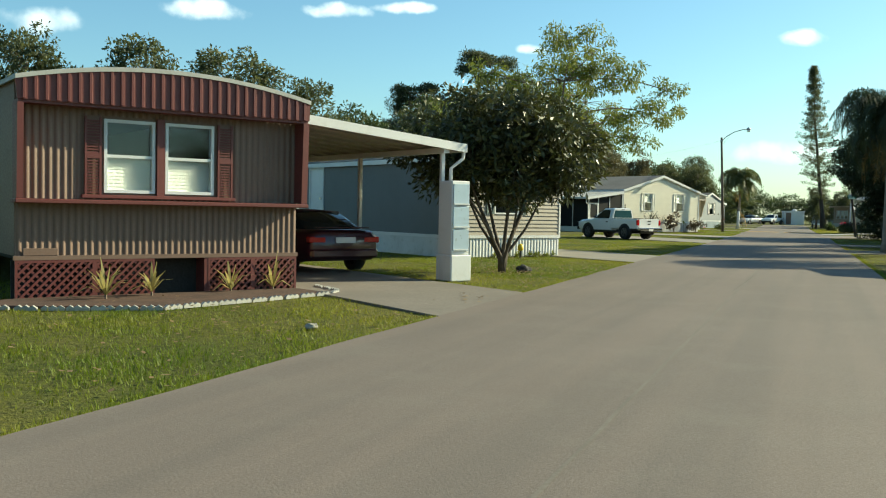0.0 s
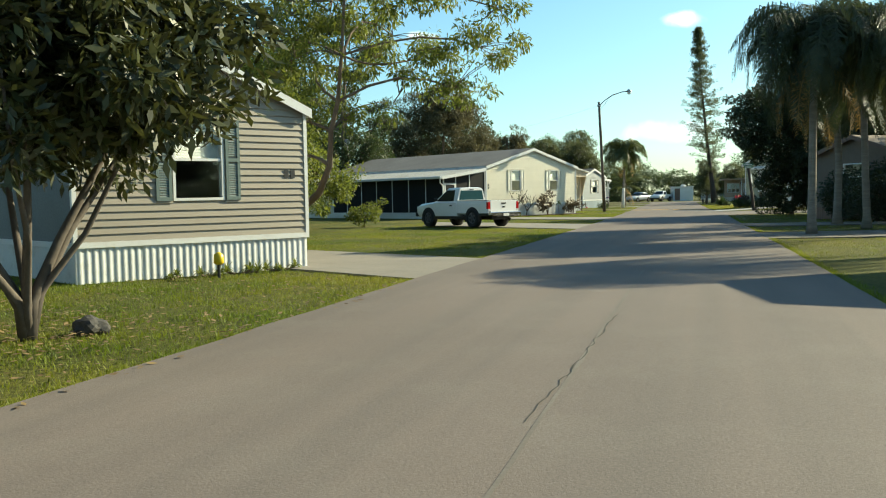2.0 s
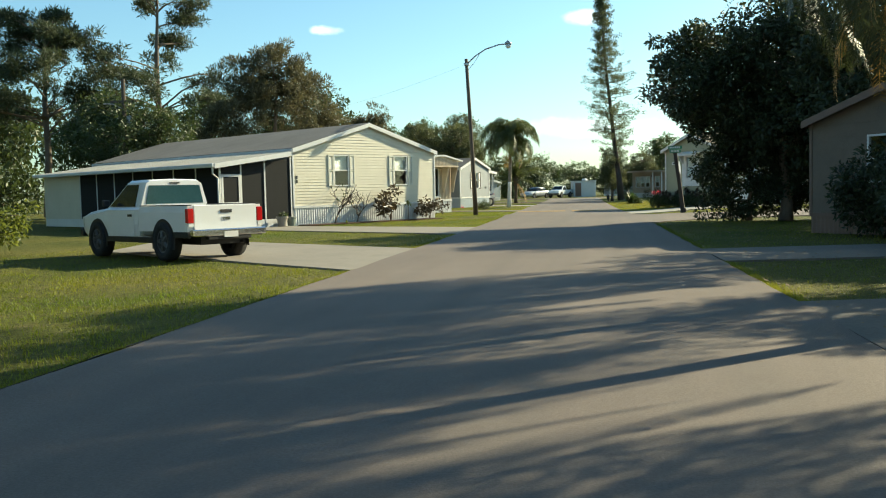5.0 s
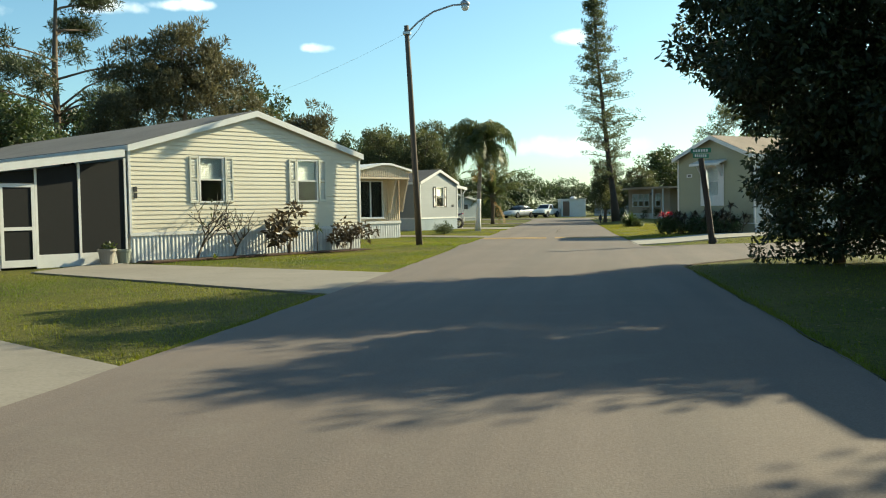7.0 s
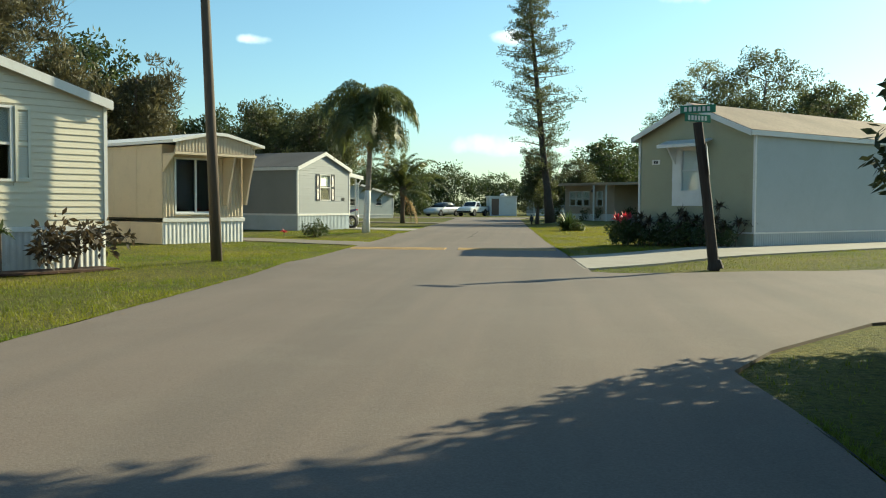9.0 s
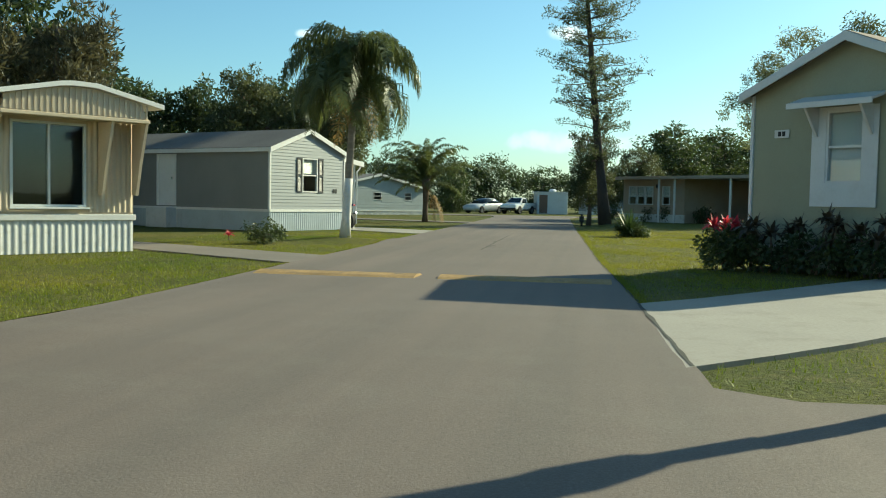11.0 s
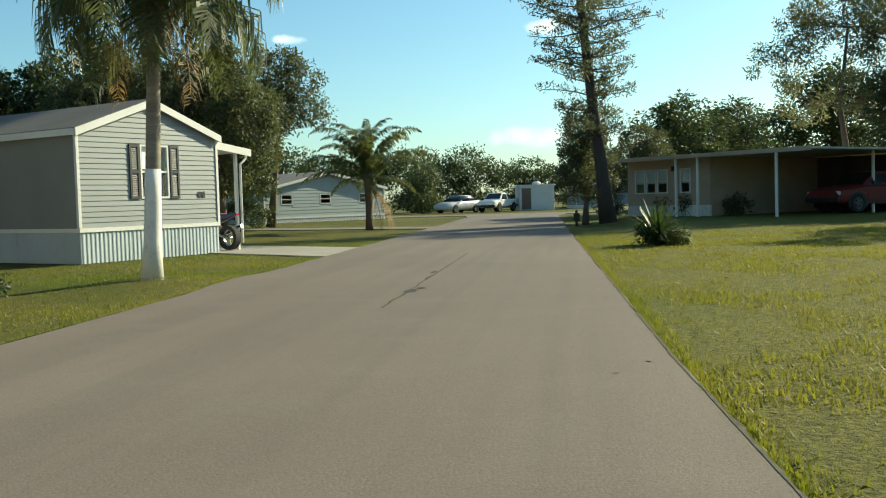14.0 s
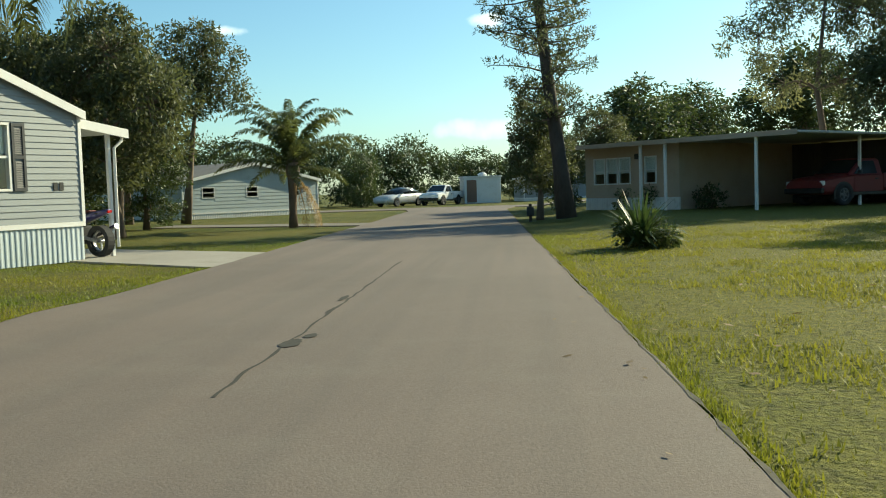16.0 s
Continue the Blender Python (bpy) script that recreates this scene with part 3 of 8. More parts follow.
def seam(y0, y1, x0, x1):
    """The faint lengthwise joint between two strips of asphalt."""
    n = int((y1 - y0) / 0.4)
    bm = bmesh.new()
    rows = []
    for i in range(n + 1):
        f = i / n
        x, y = x0 + (x1 - x0) * f + 0.02 * noise.noise((i * 0.37, 2.0, x0)), y0 + (y1 - y0) * f
        w = 0.012 + 0.022 * abs(noise.noise((i * 0.21, 5.0, x0)))
        rows.append([bm.verts.new((x - w, y, 0.0335)), bm.verts.new((x + w, y, 0.0335))])
    for a, b in zip(rows, rows[1:]):
        bm.faces.new((a[0], a[1], b[1], b[0]))
    return tagged(link("paving_seam", bm, M_SEAM), "faint dark lengthwise seam in the asphalt", "seam", kind="structure")


seam(-5, 30, -1.0, -1.45)


def pothole(x, y, r, stretch):
    bm = bmesh.new()
    n = 22
    rim = [bm.verts.new((x + r * math.cos(a) * (1 + 0.75 * noise.noise((3 * math.cos(a), 3 * math.sin(a), x + y))), y + stretch * r * math.sin(a) * (1 + 0.3 * noise.noise((a, y, x))), 0.036)) for a in [2 * math.pi * k / n for k in range(n)]]
    bm.faces.new(rim)
    return tagged(link("pothole", bm, M_JOINT), "small dark patch broken out of the asphalt", "pothole", kind="structure")


pothole(-3.27, 90.6, 0.07, 2.6), pothole(-3.20, 90.95, 0.05, 2.0), pothole(-3.42, 93.5, 0.04, 6.0), pothole(-3.36, 92.5, 0.022, 9.0)


def grass_tufts(count, keep, seed, tall, sparse=0.0, edges=0.20):
    """Blades of grass, in tufts, over a stretch of lawn."""
    r = np.random.default_rng(seed)
    out = []
    for x0, x1, y0, y1, share in keep:
        k = int(count * share)
        x, y = r.uniform(x0, x1, k), r.uniform(y0, y1, k)
        le, ri = np.interp(y, *zip(*LEFT_EDGE)), np.interp(y, *zip(*RIGHT_EDGE))
        dense = np.array([noise.noise((a * 0.8 + b * 0.45, b * 0.8 - a * 0.45, 4.37)) + 0.6 * noise.noise((a * 2.7 - b * 1.5, b * 2.7 + a * 1.5, 8.61)) for a, b in zip(x, y)])
        ok = ((x < le + 0.02) | (x > ri - 0.02)) & (dense > r.uniform(-1.0 + 1.25 * sparse, 0.35 + 0.1 * sparse, k))
        out.append(np.stack([x[ok], y[ok]], 1))
    for rows, side in ((LEFT_EDGE, -1), (RIGHT_EDGE, 1)):
        k = int(count * edges)
        y = r.uniform(3, 106, k)
        x = np.interp(y, *zip(*rows)) + side * np.abs(r.normal(0.0, 0.09, k)) - side * 0.03
        ok = ~on_pavement(np.stack([x + side * 0.25, y], 1)) & ~((side > 0) & (y > 61.8) & (y < 74.0))
        out.append(np.stack([x, y], 1)[ok])
    p = np.concatenate(out)
    p = p[~on_pavement(p)]
    n = len(p)
    z = np.array([gz(a, b) for a, b in p])
    h = r.uniform(0.4, 1.0, n) * tall
    ang, lean = r.uniform(0, 2 * np.pi, n), r.uniform(0.1, 0.9, n)
    w = h * r.uniform(0.07, 0.16, n)
    d = np.stack([np.cos(ang), np.sin(ang), np.zeros(n)], 1)
    s = np.stack([-np.sin(ang), np.cos(ang), np.zeros(n)], 1)
    base = np.column_stack([p, z - 0.01])
    tip = base + d * (h * lean)[:, None] + np.array([0, 0, 1.0]) * (h * (1 - 0.3 * lean))[:, None]
    v = np.stack([base - s * w[:, None], base + s * w[:, None], tip], 1)
    ob = new("grass", quads_mesh("grass", v, L_GRASS, 3))
    return tagged(ob, "short coarse lawn grass, yellow-green and uneven", "grass", kind="stuff")


# pavements as quadrilaterals: two corners at the road, two at the inner end
PAVED = [((-4.2, 10.6), (-12.5, 16.2), (-14.0, 20.6), (-4.45, 14.6)), ((-4.5, 25.4), (-16.0, 32.6), (-18.0, 37.9), (-4.6, 29.9)),
         ((-4.95, 45.4), (-12.4, 51.0), (-13.6, 56.6), (-5.0, 50.8)), ((-5.15, 57.2), (-13.6, 62.6), (-13.8, 66.0), (-5.25, 61.8)),
         ((-5.92, 82.9), (-13.0, 87.4), (-14.0, 89.8), (-6.03, 85.3)), ((-6.45, 98.4), (-11.5, 101.9), (-13.5, 106.2), (-6.55, 102.0)),
         ((-6.9, 115.8), (-16, 119.5), (-16, 122), (-6.95, 118.2)), ((-0.12, 73.7), (12, 85.6), (12, 90.4), (-0.18, 78.0)),
         ((1.02, 37.6), (14, 40), (14, 44.5), (0.95, 41.2)), ((0.85, 46.6), (14, 49.5), (14, 52.5), (0.75, 49.6)),
         ((0.9, 64.4), (45, 81.3), (45, 92.0), (0.5, 72.7))]


def on_pavement(p):
    hit = np.zeros(len(p), bool)
    for q in PAVED:
        signs = []
        for a, b in zip(q, q[1:] + q[:1]):
            signs.append((b[0] - a[0]) * (p[:, 1] - a[1]) - (b[1] - a[1]) * (p[:, 0] - a[0]))
        s = np.stack(signs)
        hit |= (s > 0).all(0) | (s < 0).all(0)
    return hit


grass_tufts(430000, [(-13, -3.9, 3, 28, 0.30), (-14, -4.4, 28, 64, 0.22), (-12, -5.2, 62, 106, 0.22), (-1.6, 9, 73, 108, 0.18), (0.4, 6, 30, 64, 0.08)], 5, 0.055)
# taller clumps that the mower left
grass_tufts(380000, [(-13, -3.9, 3, 28, 0.30), (-12, -4.4, 28, 46, 0.12), (-10, -5.2, 62, 100, 0.16), (-1.6, 7, 80, 106, 0.42)], 6, 0.066, 0.75, 0.03)

# ---- houses ----
def spans(poly, z0, z1):
    """Where a convex outline in (u, z) is wide at z0 and at z1."""
    def at(z):
        us = []
        for (a, za), (b, zb) in zip(poly, poly[1:] + poly[:1]):
            if (za - z) * (zb - z) <= 0 and za != zb:
                us.append(a + (b - a) * (z - za) / (zb - za))
        return (min(us), max(us)) if us else None
    return at(z0), at(z1)


def cut(poly, holes, z0, z1):
    """The stretches of a course between z0 and z1, as (u0, u1 below, u0, u1 above)."""
    lo, hi = spans(poly, z0 + 1e-4, z1 - 1e-4)
    if lo is None or hi is None:
        return []
    pieces = [(lo[0], lo[1], hi[0], hi[1])]
    for a, b, c, d in holes:
        if d <= z0 + 0.01 or c >= z1 - 0.01:
            continue
        nxt = []
        for l0, l1, h0, h1 in pieces:
            if b <= min(l0, h0) or a >= max(l1, h1):
                nxt.append((l0, l1, h0, h1))
                continue
            if a > max(l0, h0):
                nxt.append((l0, a, h0, a))
            if b < min(l1, h1):
                nxt.append((b, l1, b, h1))
        pieces = nxt
    return pieces


def plane_point(face):
    """face: ('front', v), ('left', u) or ('right', u): maps (along, out, z) into the house's own axes."""
    kind, at = face
    if kind == "front":
        return lambda a, o, z: (a, at - o, z)
    if kind == "left":
        return lambda a, o, z: (at - o, a, z)
    return lambda a, o, z: (at + o, a, z)


def split_at(pieces, marks):
    """Stretches of a course, parted at the openings' edges so that courses join corner to corner."""
    out = []
    for l0, l1, h0, h1 in pieces:
        for u in marks:
            if max(l0, h0) + 0.001 < u < min(l1, h1) - 0.001:
                out.append((l0, u, h0, u))
                l0 = h0 = u
        out.append((l0, l1, h0, h1))
    return out


def wall(house, name, face, poly, holes, material, thick=0.1, label=""):
    """A wall of true thickness with openings through it."""
    put = plane_point(face)
    zs = sorted({z for _, z in poly} | {z for h in holes for z in h[2:]})
    bm = bmesh.new()
    for z0, z1 in zip(zs, zs[1:]):
        for l0, l1, h0, h1 in split_at(cut(poly, holes, z0, z1), sorted({u for h in holes for u in h[:2]})):
            hexa(bm, [put(l0, 0, z0), put(l1, 0, z0), put(l1, -thick, z0), put(l0, -thick, z0)],
                 [put(h0, 0, z1), put(h1, 0, z1), put(h1, -thick, z1), put(h0, -thick, z1)])
    bmesh.ops.remove_doubles(bm, verts=bm.verts, dist=1e-4)
    return part(name, bm, material, house, label)


def siding(parent, face, poly, holes, course, material, proud=0.021):
    """Lapped boards, each an object of its own."""
    if not course:
        return
    proud = 0.03 if material is M_TAUPE else proud
    put = plane_point(face)
    z, top = min(p[1] for p in poly), max(p[1] for p in poly)
    while z < top - 0.03:
        z1 = min(z + course, top - 0.002)
        for l0, l1, h0, h1 in cut(poly, holes, z, z1):
            if max(l1 - l0, h1 - h0) < 0.04:
                continue
            bm = bmesh.new()
            hexa(bm, [put(l0, proud, z), put(l1, proud, z), put(l1, 0.001, z), put(l0, 0.001, z)],
                 [put(h0, 0.005, z1), put(h1, 0.005, z1), put(h1, 0.001, z1), put(h0, 0.001, z1)])
            part("siding_board", bm, material, parent)
        z = z1


def ribbed(bm, put, a0, a1, z0, z1, pitch, depth, duty=0.5):
    """A sheet with upright ribs."""
    n = max(2, int(round((a1 - a0) / pitch)))
    w = (a1 - a0) / n
    prof = []
    for i in range(n):
        a = a0 + i * w
        prof += [(a, 0.004), (a + w * 0.18, 0.004), (a + w * 0.36, depth * 0.8), (a + w * 0.5, depth), (a + w * 0.66, depth * 0.92), (a + w * 0.86, depth * 0.4)]
    prof.append((a1, 0.004))
    lo, hi = [bm.verts.new(put(a, o, z0)) for a, o in prof], [bm.verts.new(put(a, o, z1)) for a, o in prof]
    for i in range(len(prof) - 1):
        bm.faces.new((lo[i], lo[i + 1], hi[i + 1], hi[i]))


def skirting(house, face, a0, a1, z1, material, pitch=0.11, depth=0.016, panel=1.2, z0=0.0):
    put = plane_point(face)
    n = max(1, int(round((a1 - a0) / panel)))
    for i in range(n):
        bm = bmesh.new()
        b0, b1 = a0 + (a1 - a0) * i / n, a0 + (a1 - a0) * (i + 1) / n
        ribbed(bm, put, b0 + 0.004, b1 - 0.004, z0, z1, pitch, depth)
        hexa(bm, [put(b0, 0, z0), put(b1, 0, z0), put(b1, -0.05, z0), put(b0, -0.05, z0)], [put(b0, 0, z1), put(b1, 0, z1), put(b1, -0.05, z1), put(b0, -0.05, z1)])
        part("skirting_panel", bm, material, house)


def bar(bm, put, a0, a1, o0, o1, z0, z1):
    hexa(bm, [put(a0, o0, z0), put(a1, o0, z0), put(a1, o1, z0), put(a0, o1, z0)], [put(a0, o0, z1), put(a1, o0, z1), put(a1, o1, z1), put(a0, o1, z1)])


def window(house, face, a0, a1, z0, z1, frame_material=None, blind=0.0, shutters=None, shutter_w=0.3, sh_a=None, out=0.03, room=True, low_blind=False):
    """A sash window: frame, two panes, sash rail, blind, and louvred shutters beside it."""
    put, fm = plane_point(face), frame_material or M_WHITE
    fw = 0.045
    bm = bmesh.new()
    for r in ((a0, a0 + fw, z0, z1), (a1 - fw, a1, z0, z1), (a0 + fw, a1 - fw, z0, z0 + fw), (a0 + fw, a1 - fw, z1 - fw, z1)):
        bar(bm, put, r[0], r[1], out, -0.07, r[2], r[3])
    win = part("window", bm, fm, house)
    zm = (z0 + z1) / 2
    bm = bmesh.new()
    bar(bm, put, a0 + fw, a1 - fw, out * 0.5, -0.045, zm - 0.022, zm + 0.022)
    part("sash_rail", bm, fm, win)
    for c, d, o in ((z0 + fw, zm - 0.022, -0.02), (zm + 0.022, z1 - fw, -0.035)):
        bm = bmesh.new()
        bar(bm, put, a0 + fw, a1 - fw, o, o - 0.006, c, d)
        pane = part("pane", bm, M_GLASS, win)
        pane.visible_shadow = False
    if blind:
        n = int((z1 - z0) * blind / 0.05)
        for i in range(n):
            z = z1 - fw - 0.05 * (i + 0.5)
            if low_blind and z > zm + 0.02:
                continue
            bm = bmesh.new()
            hexa(bm, [put(a0 + fw, -0.058, z - 0.026), put(a1 - fw, -0.058, z - 0.026), put(a1 - fw, -0.061, z - 0.026), put(a0 + fw, -0.061, z - 0.026)],
                 [put(a0 + fw, -0.070, z + 0.027), put(a1 - fw, -0.070, z + 0.027), put(a1 - fw, -0.073, z + 0.027), put(a0 + fw, -0.073, z + 0.027)])
            part("blind_slat", bm, M_BLIND, win)
    if shutters:
        for s0 in (a0 - 0.03 - shutter_w, a1 + 0.03):
            bm = bmesh.new()
            s1 = s0 + shutter_w
            for r in ((s0, s0 + 0.05, z0, z1), (s1 - 0.05, s1, z0, z1), (s0 + 0.05, s1 - 0.05, z0, z0 + 0.06), (s0 + 0.05, s1 - 0.05, z1 - 0.06, z1), (s0 + 0.05, s1 - 0.05, zm - 0.03, zm + 0.03)):
                bar(bm, put, r[0], r[1], 0.045, 0.012, r[2], r[3])
            z = z0 + 0.06
            while z < z1 - 0.1:
                if abs(z + 0.02 - zm) > 0.05:
                    hexa(bm, [put(s0 + 0.05, 0.038, z), put(s1 - 0.05, 0.038, z), put(s1 - 0.05, 0.03, z), put(s0 + 0.05, 0.03, z)],
                         [put(s0 + 0.05, 0.022, z + 0.035), put(s1 - 0.05, 0.022, z + 0.035), put(s1 - 0.05, 0.014, z + 0.035), put(s0 + 0.05, 0.014, z + 0.035)])
                z += 0.04
            part("shutter", bm, shutters, win)
    return win


def gable_roof(house, W, depth, z_eave, z_peak, over, material, trim, fascia=0.16, peak_u=None, back=None, side_over=0.09):
    """Two slopes of real thickness with rake boards and eave boards."""
    mid = W / 2 if peak_u is None else peak_u
    d1 = depth + (over if back is None else back)
    for side, (ue, sign) in enumerate(((-side_over, 1), (W + side_over, -1))):
        ze = z_eave - (z_peak - z_eave) * side_over / (mid if side == 0 else W - mid)
        bm = bmesh.new()
        prism(bm, [(ue, ze), (mid, z_peak), (mid, z_peak + 0.05), (ue, ze + 0.05)], -over + 0.0, d1, "y")
        part("roof", bm, material, house)
        bm = bmesh.new()
        prism(bm, [(ue, ze - fascia + 0.03), (mid, z_peak - fascia + 0.03), (mid, z_peak + 0.035), (ue, ze + 0.035)], -over - 0.03, -over - 0.003, "y")
        part("rake_board", bm, trim, house)
        bm = bmesh.new()
        box(bm, sorted((ue - sign * 0.025, ue - sign * 0.003)), (-over, d1), (ze - fascia + 0.05, ze + 0.03))
        part("eave_board", bm, trim, house)
        bm = bmesh.new()
        a = 0 if side == 0 else W
        box(bm, sorted((ue, a)), (-over, d1), (ze - 0.02, ze - 0.004))
        part("soffit", bm, trim, house)


def corner_trim(house, u, material, z0, z1, size=0.07):
    bm = boxes(((u - size / 2, u + size / 2), (-0.035, 0.04), (z0, z1)))
    part("corner_board", bm, material, house)


def number_bars(house, face, a, z, material, upright=False, n=2):
    """A house number, as plain bars of its size."""
    put = plane_point(face)
    for i in range(n):
        bm = bmesh.new()
        if upright:
            bar(bm, put, a, a + 0.10, 0.032, 0.024, z - 0.17 * i, z - 0.17 * i + 0.13)
        else:
            bar(bm, put, a + 0.13 * i, a + 0.13 * i + 0.09, 0.032, 0.024, z, z + 0.15)
        part("number_bar", bm, material, house)


def frame_at(P, th, z=0.0):
    return pose(P[0], P[1], z, 0, 0, th)


def mobile_home(name, P, th, W, depth, z_skirt, z_eave, z_peak, over, side_mat, course, roof_mat, label, holes_front, left_holes=(), right_holes=(), boards_left=True, boards_right=True, skirt_mat=None, skirt_pitch=0.11, band=0.09, z=0.0, left_mat=None, right_mat=None, trim=None):
    trim = trim or M_WHITE
    h = thing(name, frame_at(P, th, z), label, "mobile home", "mobile homes along the road")
    gable = [(0, z_skirt), (W, z_skirt), (W, z_eave), (W / 2, z_peak), (0, z_eave)]
    w = wall(h, "front_wall", ("front", 0.0), gable, holes_front, side_mat)
    siding(w, ("front", 0.0), gable, [(a - 0.01, b + 0.01, c - 0.01, d + 0.01) for a, b, c, d in holes_front], course, side_mat)
    for nm, face, holes, do in (("left_wall", ("left", 0.0), left_holes, boards_left), ("right_wall", ("right", W), right_holes, boards_right)):
        poly = [(0.0, z_skirt), (depth, z_skirt), (depth, z_eave), (0.0, z_eave)]
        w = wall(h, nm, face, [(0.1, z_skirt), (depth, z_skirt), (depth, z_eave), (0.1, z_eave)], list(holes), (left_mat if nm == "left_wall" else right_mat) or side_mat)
        if do:
            siding(w, face, poly, list(holes), course, side_mat)
    part("back_wall", boxes(((0, W), (depth - 0.1, depth), (z_skirt, z_eave))), side_mat, h)
    bm = bmesh.new()
    prism(bm, [(0.02, z_eave), (W - 0.02, z_eave), (W / 2, z_peak - 0.03)], depth - 0.1, depth, "y")
    part("back_gable", bm, side_mat, h)
    part("floor_deck", boxes(((0.1, W - 0.1), (0.1, depth - 0.1), (z_skirt - 0.08, z_skirt))), M_DARK, h)
    gable_roof(h, W, depth, z_eave, z_peak, over, roof_mat, trim)
    sk = skirt_mat or M_SKIRT
    skirting(h, ("front", 0.0), 0.0, W, z_skirt - band, sk, skirt_pitch)
    if left_mat:
        for i in range(6):
            part("skirting_panel", boxes(((-0.012, 0.03), (depth * i / 6 + 0.003, depth * (i + 1) / 6 - 0.003), (0.0, z_skirt - band)), bevel=0.004), sk, h)
    else:
        skirting(h, ("left", 0.0), 0.0, depth, z_skirt - band, sk, skirt_pitch, panel=2.4)
    skirting(h, ("right", W), 0.0, depth, z_skirt - band, right_mat or sk, skirt_pitch, panel=2.4)
    for rows in (((-0.03, W + 0.03), (-0.04, 0.0)), ((-0.035, 0.0), (0.001, depth)), ((W, W + 0.035), (0.001, depth))):
        part("skirt_rail", boxes((rows[0], rows[1], (z_skirt - band, z_skirt - 0.002))), trim, h)
    for u in (-0.0, W):
        corner_trim(h, u, trim, z_skirt, z_eave - 0.02)
    return h


# the taupe mobile home beside the flowering tree
h22 = mobile_home("mobile_home", (-9.67, 24.3), 58.3, 4.2, 15.0, 0.64, 2.86, 3.72, 0.10, M_TAUPE, 0.115, M_SHINGLE,
                  "taupe lap-sided mobile home with green shutters and white ribbed skirting",
                  [(1.62, 2.55, 1.25, 2.60)], left_holes=[(7.3, 8.2, 0.66, 2.66), (9.5, 10.25, 1.45, 2.5)], boards_left=False, left_mat=M_DEEP_SHADED_SIDE)
# the half blind's white slats stand in for sky reflected in the upper pane
window(h22, ("front", 0.0), 1.62, 2.55, 1.25, 2.60, blind=0.45, shutters=M_GREEN_SH, shutter_w=0.27)
number_bars(h22, ("front", 0.0), 3.74, 1.62, M_BLACK)


def side_door(house, face, a0, a1, z0, z1, material, label="white panelled door"):
    put = plane_point(face)
    bm = bmesh.new()
    bar(bm, put, a0, a1, 0.0, -0.04, z0, z1)
    d = part("door", bm, material, house, label)
    bm = bmesh.new()
    for r in ((a0 - 0.07, a0, z0, z1 + 0.07), (a1, a1 + 0.07, z0, z1 + 0.07), (a0, a1, z1, z1 + 0.07)):
        bar(bm, put, r[0], r[1], 0.035, -0.02, r[2], r[3])
    part("door_frame", bm, M_WHITE, d)
    bm = bmesh.new()
    bar(bm, put, a0 + 0.10, a0 + 0.16, 0.05, 0.0, z0 + 0.95, z0 + 1.05)
    part("door_handle", bm, M_CHROME, d)
    return d


window(h22, ("left", 0.0), 9.5, 10.25, 1.45, 2.5)
side_door(h22, ("left", 0.0), 7.3, 8.2, 0.66, 2.66, M_WHITE)

# the cream double-wide with the screened porch
h20 = mobile_home("mobile_home", (-13.15, 66.27), 56.5, 7.92, 16.5, 0.78, 3.02, 4.12, 0.12, M_CREAM, 0.115, M_SHINGLE,
                  "cream lap-sided double-wide mobile home with pale shutters and screened porch",
                  [(2.06, 2.86, 1.54, 2.80), (5.42, 6.22, 1.54, 2.82)], left_holes=[(3.0, 3.9, 0.8, 2.75)], boards_left=False)
# half blinds pale the upper panes in place of their sky reflection
for a in (2.06, 5.42):
    window(h20, ("front", 0.0), a, a + 0.8, 1.54, 2.81, blind=0.5, shutters=M_BEIGE_SH, shutter_w=0.27)
number_bars(h20, ("front", 0.0), 0.1, 1.84, M_BLACK, upright=True)


